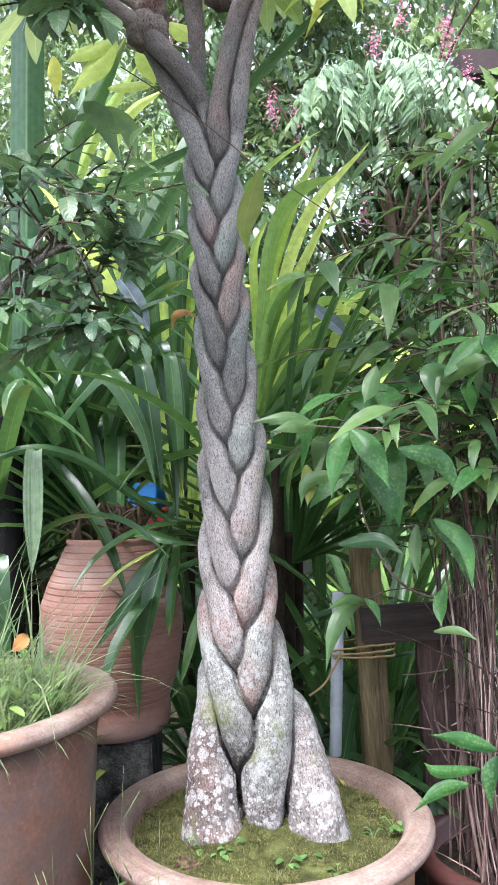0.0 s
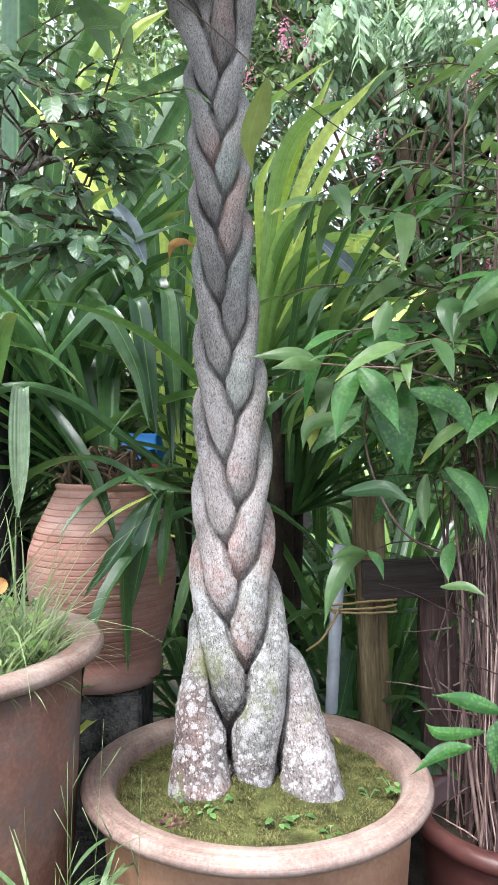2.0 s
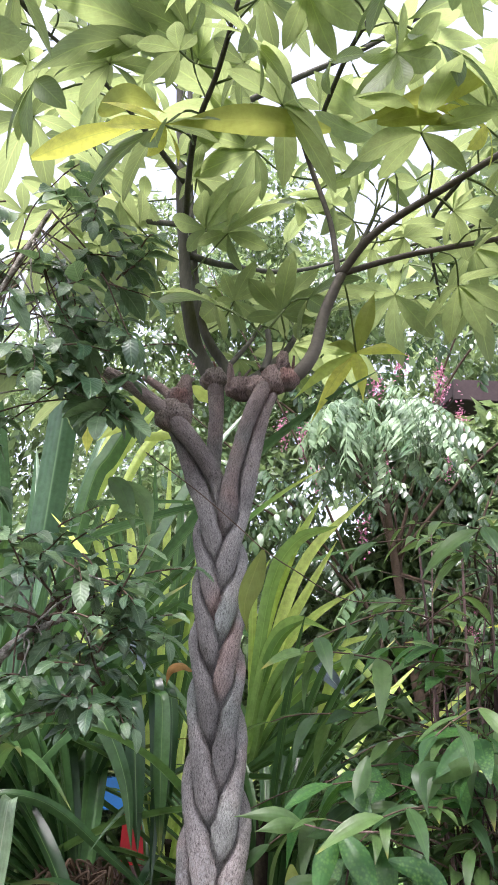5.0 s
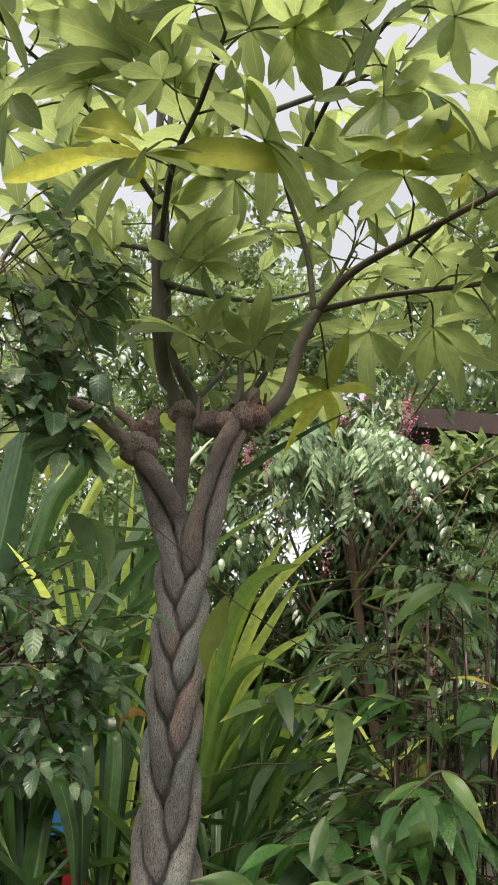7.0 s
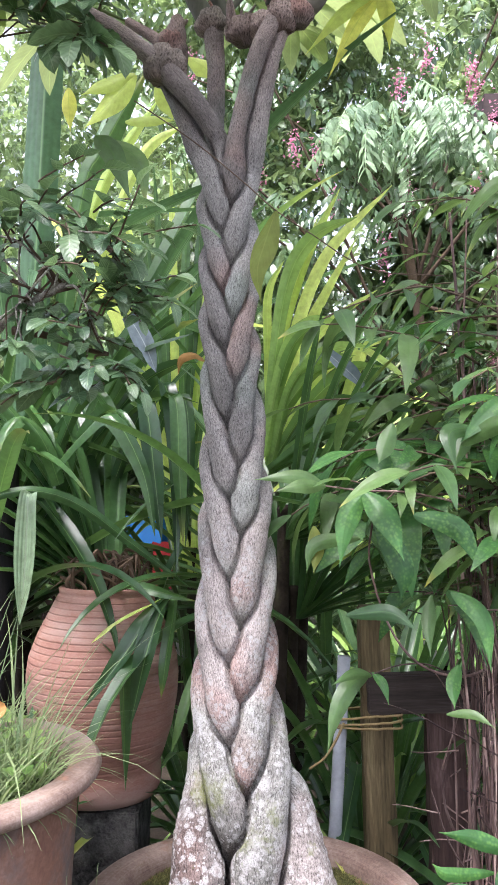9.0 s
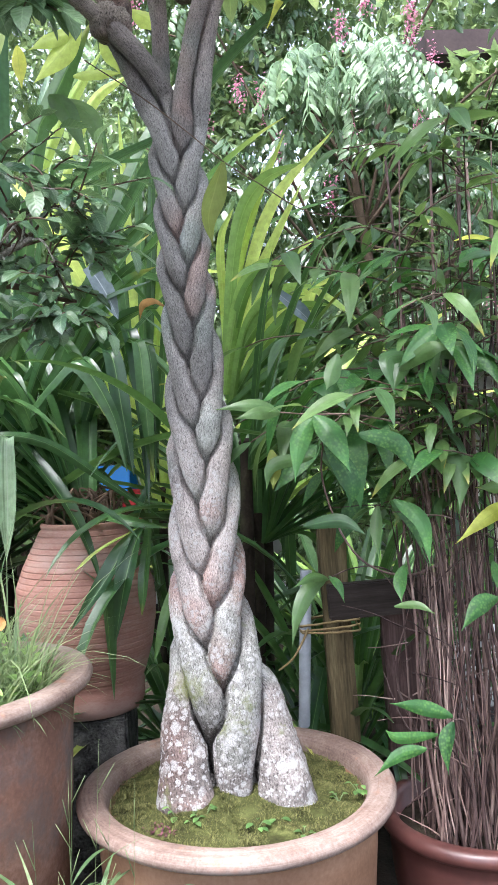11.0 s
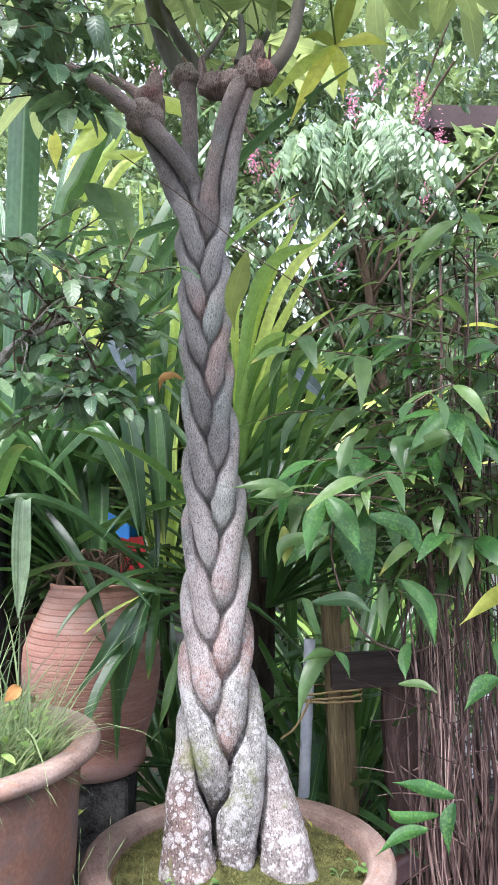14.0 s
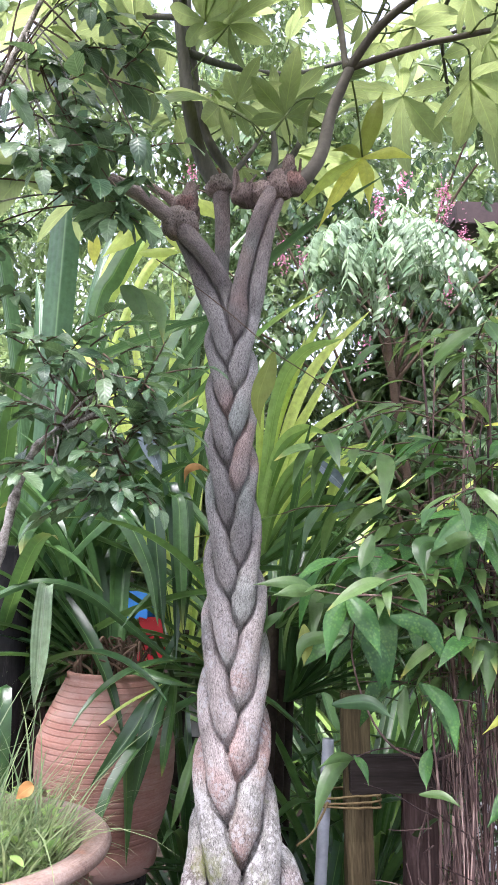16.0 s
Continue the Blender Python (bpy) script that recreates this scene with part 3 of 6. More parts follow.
def blobs(n, x, y, z, r, seed):
    rng = random.Random(seed)
    out = [(rng.uniform(*x), rng.uniform(*y), rng.uniform(*z), rng.uniform(*r), rng.uniform(*r), rng.uniform(*r) * 0.8) for _ in range(n)]
    return [b for b in out if not (-1.7 < b[0] < 0.0 and b[2] < 1.75 and b[1] < 5.45) and not (b[0] > 0.0 and b[2] < 1.3 and b[5] * 1000 % 1.0 < 0.6)]


leaf_cloud("hedge", "dense far hedge of broad green leaves", "hedge", blobs(110, (-3.4, 3.6), (4.2, 5.8), (0.2, 2.5), (0.3, 0.6), 3) + blobs(16, (-1.9, 0.1), (5.5, 5.9), (0.3, 2.0), (0.3, 0.45), 23) + blobs(34, (0.7, 3.2), (3.9, 4.2), (1.9, 3.25), (0.2, 0.4), 13), 120000, 0.10, FAR, 5)
leaf_cloud("far_tree_crown", "far tree crowns in pale light", "tree", blobs(50, (1.2, 5.6), (5.6, 7.5), (2.4, 7.5), (0.5, 0.9), 8) + blobs(17, (-2.6, 0.2), (5.8, 7.0), (2.6, 5.0), (0.4, 0.7), 18), 30000, 0.13, FAR, 6)
leaf_cloud("tall_hedge_tree", "leafy tree behind the strap leaves", "tree", blobs(34, (-1.2, 0.6), (3.6, 4.8), (1.6, 5.2), (0.25, 0.55), 9), 34000, 0.065, FAR, 7)

wall_bm = beam((9.0, 0.15, 1.7), 0.01)
wall_ob = part("wall_back", wall_bm, PAINT)
wall_ob.location = (0.5, 6.2, -0.02)
tagged(wall_ob, "pale painted garden wall behind the plants", "wall", kind="structure")


def interp(table, z):
    t = sorted(table)
    return float(np.interp(z, [a for a, _ in t], [b for _, b in t]))


def house():
    h = thing("house", "far house with a dull brown roof above pale walls", "house", at=(2.72, 5.6, 0))
    w = part("wall", beam((2.2, 1.6, 3.85), 0.01), PAINT, h)
    w.location = (0.1, 0.1, -0.02)
    r = part("roof", beam((2.7, 2.2, 0.14), 0.02), ROOFMAT, h)
    r.location, r.rotation_euler = (0.0, -0.05, 3.85), (radians(12), 0, 0)
    e = part("eave_board", beam((2.7, 0.04, 0.16), 0.005), ROOFMAT, h)
    e.location = (0.0, -1.14, 3.60)
    return h


house()


# ---- pots ----
def bead(r, z, a, n=8, start=-90, end=90):
    """A rounded lip of radius a round (r, z)."""
    return [(r + a * math.cos(radians(start + (end - start) * i / n)), z + a * math.sin(radians(start + (end - start) * i / n))) for i in range(n + 1)]


def lip_profile(r, z):
    """A flat, thrown pot lip with a soft outer edge and shallow turning grooves."""
    out = [(r, z), (r + 0.012, z + 0.001), (r + 0.025, z + 0.004), (r + 0.032, z + 0.009), (r + 0.0345, z + 0.016), (r + 0.033, z + 0.022), (r + 0.028, z + 0.0275)]
    for i in range(13):
        t = i / 12
        out.append((r + 0.026 - 0.036 * t, z + 0.029 + 0.0015 * math.sin(math.pi * t) + 0.0006 * math.cos(11 * t) - 0.002 * t * t))
    return out + [(r - 0.015, z + 0.022), (r - 0.019, z + 0.012), (r - 0.022, z - 0.005), (r - 0.028, z - 0.04)]


def main_pot(at):
    pot = thing("plant_pot", "large sandy terracotta pot with a broad worn rim", "pot", at=at)
    body = [(0.17, 0.0), (0.185, 0.004), (0.20, 0.03), (0.225, 0.15), (0.243, 0.28), (0.251, 0.38), (0.2545, 0.449)]
    inner = [(0.231, 0.445), (0.222, 0.40), (0.215, 0.34), (0.0, 0.33)]
    part("body", lathe(body + inner, 96, 0.004), TERRA, pot)
    rim = lip_profile(0.2548, 0.4475)
    part("rim", lathe(rim, 96, 0.004, False), TERRARIM, pot, "pale worn rim")
    bm = bmesh.new()
    grid = {}
    for i in range(41):
        for j in range(41):
            x, y = -0.235 + 0.47 * i / 40, -0.235 + 0.47 * j / 40
            if math.hypot(x, y) < 0.234:
                z = 0.452 + 0.034 * math.exp(-((x + 0.01) ** 2 + (y + 0.03) ** 2) / 0.012) + 0.009 * noise.noise(Vector((x * 22, y * 22, 0))) - 0.006 * (math.hypot(x, y) / 0.23) ** 4
                grid[i, j] = bm.verts.new((x, y, z))
    for i, j in list(grid):
        q = [grid.get(k) for k in ((i, j), (i + 1, j), (i + 1, j + 1), (i, j + 1))]
        if all(q):
            bm.faces.new(q)
    part("moss_bed", bm, MOSS, pot, "mossy soil with brown bare spots")
    return pot


POT = (0.016, 1.34, 0.04)
main_pot(POT)


def side_pot(at):
    pot = thing("tall_plant_pot", "tall weathered brown terracotta pot full of grass", "pot", at=at)
    body = [(0.19, 0), (0.20, 0.01), (0.225, 0.12), (0.243, 0.32), (0.252, 0.52), (0.2565, 0.684)]
    part("body", lathe(body + [(0.236, 0.68), (0.226, 0.62), (0.0, 0.62)], 96, 0.004), TERRADARK, pot)
    rim = lip_profile(0.2568, 0.6835)
    part("rim", lathe(rim, 96, 0.005, False), TERRARIM, pot, "pale rounded rim")
    part("soil", lathe([(0.0, 0.66), (0.12, 0.665), (0.231, 0.65)], 48, 0.0, False), SOIL, pot)
    return pot


GRASSPOT = (-0.525, 1.27, 0.03)
side_pot(GRASSPOT)


def ribbed_jar(at):
    jar = thing("ribbed_jar", "ribbed reddish terracotta jar standing on a concrete block", "pot", at=at)
    prof = [(0.120, 0.0), (0.132, 0.004), (0.139, 0.02), (0.140, 0.06), (0.137, 0.074), (0.141, 0.08)]
    n = 27
    for i in range(n * 10 + 1):
        t = i / (n * 10)
        z = 0.082 + 0.37 * t
        r = interp([(0.082, 0.142), (0.15, 0.162), (0.22, 0.173), (0.27, 0.175), (0.31, 0.171), (0.36, 0.154), (0.41, 0.130), (0.452, 0.110)], z)
        prof.append((r - (0.0030 + 0.0014 * math.sin(11.0 * t * n)) * max(0.0, math.cos(2 * math.pi * n * t)) ** 13, z))
    prof += [(0.108, 0.458), (0.109, 0.466), (0.105, 0.470), (0.096, 0.468), (0.092, 0.45), (0.094, 0.40)]
    part("body", lathe(prof, 96, 0.004), JARMAT, jar)
    part("soil", lathe([(0.0, 0.43), (0.093, 0.425)], 40, 0, False), SOIL, jar)
    return jar


JAR = (-0.330, 1.77, 0.53)
ribbed_jar(JAR).scale = (0.95, 0.95, 0.94)
block = part("concrete_block", beam((0.145, 0.2, 0.54), 0.006, 0.003, 2), CONCRETE)
block.location = (-0.30, 1.76, -0.01)
tagged(block, "dark rough concrete block under the ribbed jar", "block")


def glazed_pot(at):
    pot = thing("glazed_pot", "red-brown glazed pot holding a clump of canes", "pot", at=at)
    prof = [(0.12, 0), (0.13, 0.01), (0.158, 0.12), (0.176, 0.24), (0.181, 0.30), (0.178, 0.318), (0.184, 0.326)] + bead(0.185, 0.343, 0.016, 8, -60, 80) + [(0.174, 0.359), (0.166, 0.35), (0.162, 0.30), (0.0, 0.30)]
    part("body", lathe(prof, 96, 0.003), GLAZE, pot)
    part("soil", lathe([(0.0, 0.33), (0.161, 0.318)], 48, 0, False), SOIL, pot)
    return pot


CANEPOT = (0.505, 1.474, 0.02)
glazed_pot(CANEPOT)


# ---- fence ----
def fence():
    f = thing("fence", "old timber fence of two posts and a dark cross plank", "fence", at=(0, 0, 0))
    a = part("post", beam((0.062, 0.05, 0.965), 0.003, 0.004, 1), WOOD, f, "grey-brown weathered post")
    a.location, a.rotation_euler = (0.292, 1.71, -0.02), (0, radians(-2), 0)
    b = part("post", beam((0.078, 0.05, 0.775), 0.004, 0.008, 4), WOODDARK, f, "dark split post")
    b.location, b.rotation_euler = (0.430, 1.715, -0.04), (0, radians(-1.5), 0)
    p = part("plank", beam((0.27, 0.032, 0.080), 0.003, 0.003, 7), WOODPLANK, f, "dark cross plank")
    p.location, p.rotation_euler = (0.378, 1.664, 0.736), (0, radians(-2.5), 0)
    return f


fence()
old = part("old_post", lathe([(0.054, 0.0), (0.055, 0.3), (0.053, 0.7), (0.055, 1.1), (0.054, 1.27), (0.049, 1.283), (0.030, 1.288), (0.0, 1.284)], 40, 0.01), CHARRED)
old.location = (-0.604, 1.8, -0.02)
tagged(old, "blackened round old wooden post behind the grass pot", "post")
slab = part("stone_slab", beam((0.26, 0.05, 0.487), 0.006, 0.003, 8), SLATE)
slab.location = (0.005, 1.012, -0.01)
tagged(slab, "grey-blue stone slab standing before the large pot", "slab")
pipe = part("pipe", tube([(0.150, 1.665, -0.02), (0.176, 1.665, 0.52), (0.193, 1.665, 0.845)], [0.0135] * 3, 20), PVC)
tagged(pipe, "pale grey plastic water pipe leaning by the post", "pipe")


def cord_tie():
    bm = bmesh.new()
    rng = random.Random(4)
    for k in range(3):
        pts = []
        for i in range(41):
            a = 2 * math.pi * i / 40
            px = max(-1.0, min(1.0, 1.35 * math.cos(a)))
            py = max(-1.0, min(1.0, 1.35 * math.sin(a)))
            pts.append((0.243 + 0.068 * px, 1.695 + 0.050 * py, 0.712 + 0.006 * k + 0.008 * math.sin(a + k) + rng.uniform(-0.001, 0.001)))
        tube_into(bm, pts, [0.0026] * 41, 6)
    tail = smooth_path([(0.19, 1.645, 0.715), (0.175, 1.63, 0.69), (0.15, 1.62, 0.655), (0.118, 1.61, 0.635)], 14)
    tube_into(bm, tail, [0.0026] * 15, 6)
    ob = part("cord", bm, ROPE)
    tagged(ob, "thin old cord tied round pipe and post", "cord")


cord_tie()


def ribbon_leaf(plant, pts, width, material, seed=1, shape="strap", face=(0, -1, 0.25), across=None):
    """One leaf laid along a curve through a few points of the garden, channelled along its middle."""
    bm = bmesh.new()
    uvl = bm.loops.layers.uv.verify()
    n = 18
    fold = (1.05, 0.26) if shape == "strap" else (1.4, 0.15)
    path = [Vector(p) for p in smooth_path(pts, n)]
    rows = []
    for i, p in enumerate(path):
        t = i / n
        d = (path[min(i + 1, n)] - path[max(i - 1, 0)]).normalized()
        side = d.cross(Vector(face))
        if across:
            side = Vector(across) - d * d.dot(Vector(across))
        side = side.normalized() if side.length > 0.05 else Vector((1, 0, 0))
        up = side.cross(d)
        if shape == "strap":
            w = width * (0.6 + 0.4 * min(1.0, t * 2.2)) * (1 - max(0.0, (t - 0.5) / 0.5) ** 2.0) + 0.001
        else:
            w = width * math.sin(math.pi * (0.025 + 0.955 * t) ** 0.80) ** (1.0 + 0.8 * t * t) + 0.0005
        rows.append(([bm.verts.new(p + side * (q / 3 - 1) * w / 2 - up * (abs(q / 3 - 1) ** fold[0] * w * fold[1]) + up * 0.05 * w * math.sin(9 * t + seed) * (q / 3 - 1)) for q in range(7)], t))
    for (ra, ta), (rb, tb) in zip(rows, rows[1:]):
        for q in range(6):
            f = bm.faces.new((ra[q], ra[q + 1], rb[q + 1], rb[q]))
            for lp, uu, vv in zip(f.loops, (q / 6, (q + 1) / 6, (q + 1) / 6, q / 6), (ta, ta, tb, tb)):
                lp[uvl].uv = (uu, vv)
    x, y, z = plant.location
    put("leaf", bm_mesh("leaf", bm, [material]), pose(-x, -y, -z), plant)


# ---- the braided tree ----
TIPS = [(1.90, -1.0), (1.785, 0.0), (1.677, 1.0), (1.573, 2.0), (1.471, 3.0), (1.364, 4.0), (1.222, 5.0), (1.113, 6.0), (0.964, 7.0), (0.848, 8.0), (0.713, 9.0), (0.56, 10.0)]
AXIS = [(0.45, -0.005), (0.64, -0.010), (0.73, -0.017), (0.83, -0.024), (0.92, -0.025), (1.11, -0.027), (1.30, -0.037), (1.49, -0.047), (1.68, -0.052), (1.80, -0.058), (1.95, -0.062)]
BRAID_LAG = 0.11
CREASE = 0.30
HALF = [(0.45, 0.092), (0.64, 0.094), (0.70, 0.089), (0.74, 0.086), (0.84, 0.0765), (0.94, 0.071), (1.04, 0.0695), (1.15, 0.066), (1.25, 0.059), (1.36, 0.0555), (1.465, 0.055), (1.57, 0.054), (1.70, 0.058), (1.80, 0.064), (1.95, 0.07)]


def braid_point(k, z):
    """Each stem lies from the edge to the middle over the others, then dives quickly under them to the other edge."""
    turn = 2 / 5 * (interp(TIPS, z) - 9.0 + k) + 0.5 + BRAID_LAG
    side = 1 if int(math.floor(turn)) % 2 == 0 else -1
    f = turn - math.floor(turn)
    half = interp(HALF, z)
    stout = 0.38 if side > 0 else 0.365
    r = half * interp([(0.0, 0.33), (0.15, 0.335), (0.35, stout), (0.55, stout), (0.70, 0.36), (0.85, 0.32), (1.0, 0.35)], f)
    sway = interp([(0.0, 1.02), (0.10, 0.91), (0.20, 0.74), (0.35, 0.49), (0.50, 0.26), (0.60, 0.11), (0.68, -0.02), (0.78, -0.42), (0.88, -0.92), (0.94, -1.03), (1.0, -1.02)], f)
    deep = interp([(0.0, -0.02), (0.10, -0.24), (0.20, -0.38), (0.30, -0.47), (0.40, -0.52), (0.50, -0.52), (0.58, -0.44), (0.66, -0.24), (0.74, 0.08), (0.81, 0.38), (0.87, 0.44), (0.93, 0.26), (1.0, -0.02)], f)
    return np.array([interp(AXIS, z) + side * (half - r) * sway, 1.36 + 1.4 * half * deep, z, r, 1.0])


def strands(tree):
    # foot and head of each of the five stems: x, y, z, radius, depth against width
    feet = {-4: [(-0.069, 1.288, 0.43, 0.069, 1.0), (-0.070, 1.296, 0.50, 0.060, 1.0), (-0.073, 1.310, 0.56, 0.049, 1.05), (-0.080, 1.322, 0.61, 0.041, 1.05), (-0.078, 1.334, 0.66, 0.034, 1.0)],
            -1: [(0.010, 1.308, 0.43, 0.050, 1.0), (0.011, 1.306, 0.50, 0.048, 1.0), (0.012, 1.302, 0.56, 0.044, 1.0), (0.018, 1.300, 0.61, 0.0415, 1.0), (0.026, 1.304, 0.67, 0.0385, 1.0), (0.034, 1.312, 0.73, 0.035, 1.0)],
            -2: [(0.108, 1.288, 0.42, 0.066, 1.0), (0.097, 1.296, 0.50, 0.058, 1.0), (0.087, 1.318, 0.56, 0.050, 1.05), (0.078, 1.340, 0.62, 0.041, 1.05), (0.066, 1.362, 0.68, 0.035, 1.0)],
            -3: [(0.0, 1.42, 0.43, 0.040, 1.0), (-0.006, 1.40, 0.52, 0.038, 1.1), (-0.018, 1.365, 0.575, 0.036, 1.0), (-0.022, 1.340, 0.605, 0.034, 1.0)],
            0: [(-0.06, 1.44, 0.43, 0.046, 1.0), (-0.055, 1.43, 0.52, 0.041, 1.1), (-0.047, 1.410, 0.59, 0.038, 1.1)]}
    heads = {-1: [(-0.082, 1.392, 1.80, 0.018, 1.0), (-0.079, 1.392, 1.88, 0.0165, 1.0), (-0.080, 1.392, 1.97, 0.0165, 1.0), (-0.087, 1.392, 2.045, 0.019, 1.0)],
             -2: [(-0.039, 1.316, 1.785, 0.0155, 1.1), (-0.028, 1.314, 1.838, 0.0150, 1.0), (-0.015, 1.314, 1.90, 0.0155, 1.0), (0.004, 1.318, 1.965, 0.0165, 1.0), (0.026, 1.325, 2.01, 0.019, 1.0)],
             -3: [(-0.006, 1.336, 1.785, 0.0215, 1.05), (0.0, 1.338, 1.838, 0.020, 1.0), (0.010, 1.340, 1.90, 0.019, 1.0), (0.022, 1.340, 1.965, 0.0185, 1.0), (0.038, 1.336, 2.015, 0.020, 1.0)],
             -4: [(-0.064, 1.350, 1.792, 0.0175, 1.0), (-0.086, 1.328, 1.824, 0.0180, 1.0), (-0.112, 1.322, 1.860, 0.0185, 1.0), (-0.140, 1.324, 1.892, 0.0195, 1.0), (-0.170, 1.330, 1.928, 0.022, 1.0)],
             0: [(-0.108, 1.352, 1.785, 0.0215, 1.05), (-0.125, 1.356, 1.835, 0.0195, 1.0), (-0.147, 1.356, 1.885, 0.019, 1.0), (-0.172, 1.345, 1.935, 0.021, 1.0)]}
    paths = {}
    for k in range(0, -5, -1):
        low = {-4: 0.70, -3: 0.625, 0: 0.64, -1: 0.78, -2: 0.73}[k]
        marks = feet[k] + [tuple(braid_point(k, z)) for z in np.arange(low, 1.735, 0.012)] + heads[k]
        zs = np.arange(marks[0][2], marks[-1][2] + 0.004, 0.004)
        cols = [np.interp(zs, [m[2] for m in marks], [m[c] for m in marks]) for c in range(5)]
        for c in (0, 1, 3, 4):
            for _ in range(4):
                wide = np.concatenate([cols[c][:1]] * 3 + [cols[c]] + [cols[c][-1:]] * 3)
                cols[c] = np.convolve(wide, np.array([1, 2, 3, 4, 3, 2, 1]) / 16.0, "valid")
        paths[k] = np.array(cols).T
    for k, path in paths.items():
        bm = tube([p[:3] for p in path], [p[3] for p in path], 60, flat=[p[4] for p in path], rough=0.06)
        co = np.array([v.co for v in bm.verts])
        gap = np.full(len(co), 1.0)
        for other, q in paths.items():
            if other == k:
                continue
            first = np.clip(np.searchsorted(q[:, 2], co[:, 2]), 0, len(q) - 1)
            for step in range(-8, 9, 2):
                near = q[np.clip(first + step, 0, len(q) - 1)]
                gap = np.minimum(gap, np.abs(np.linalg.norm(co - near[:, :3], axis=1) - near[:, 3]))
        # the bark draws in where two stems press on each other
        rings = np.repeat(np.arange(len(path)), 60)[:len(co)]
        inward = path[rings, :3] - co
        pinch = CREASE * np.exp(-(gap / 0.0034) ** 2)
        co = co + inward * pinch[:, None]
        for v, p in zip(bm.verts, co):
            v.co = p
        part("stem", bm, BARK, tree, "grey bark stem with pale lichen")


def knob(tree, centre, radii, seed):
    bm = bmesh.new()
    bmesh.ops.create_icosphere(bm, subdivisions=4, radius=1.0)
    for v in bm.verts:
        d = v.co.normalized()
        s = 1 + 0.20 * noise.noise(d * 1.7 + Vector((seed, 0, 0))) + 0.10 * noise.noise(d * 4.5 + Vector((0, seed, 0))) + 0.05 * noise.noise(d * 14 + Vector((0, 0, seed)))
        v.co = Vector((d.x * radii[0], d.y * radii[1], d.z * radii[2])) * s
    uvl = bm.loops.layers.uv.verify()
    for f in bm.faces:
        mid = f.calc_center_median()
        for lp in f.loops:
            a = math.atan2(lp.vert.co.y, lp.vert.co.x) - math.atan2(mid.y, mid.x)
            a = (a + math.pi) % (2 * math.pi) - math.pi + math.atan2(mid.y, mid.x)
            lp[uvl].uv = (a / (2 * math.pi), lp.vert.co.z)
    bmesh.ops.translate(bm, vec=centre, verts=bm.verts)
    part("knot", bm, KNOB, tree, "swollen reddish pruning knot")


def palmate_mesh(seed, leaflets, size, petiole, yellow=False, limp=1.0):
    """A palmate leaf: a thin stalk and a fan of leaflets."""
    rng = random.Random(seed)
    bm = bmesh.new()
    bend = rng.uniform(-0.03, 0.03)
    stalk = smooth_path([(0, 0, 0), (bend, petiole * 0.5, 0.012), (0, petiole, 0)], 6)
    tube_into(bm, stalk, [0.0025] * 7, 5)
    for f in bm.faces:
        f.material_index = 1
    for i in range(leaflets):
        t = i / (leaflets - 1) * 2 - 1
        a = t * radians(128 if leaflets > 5 else 100) + rng.uniform(-0.1, 0.1)
        ln = size * (1.0 - 0.38 * abs(t) ** 1.5) * rng.uniform(0.9, 1.08)
        m = Matrix.Translation((0, petiole, 0)) @ Matrix.Rotation(-a, 4, "Z") @ Matrix.Rotation(rng.uniform(-0.35, 0.12) * limp, 4, "X") @ Matrix.Rotation(rng.uniform(-0.35, 0.35), 4, "Y")
        blade_into(bm, m, ln, ln * (rng.uniform(0.30, 0.36) if not yellow else 0.27), 9, 4, "obovate", rng.uniform(0.25, 0.8) * limp, 0.22, 0.03, rng.uniform(0, 6))
    return bm_mesh("leaf", bm, [LEAF_YELLOW if yellow else LEAF_TREE, STALK])


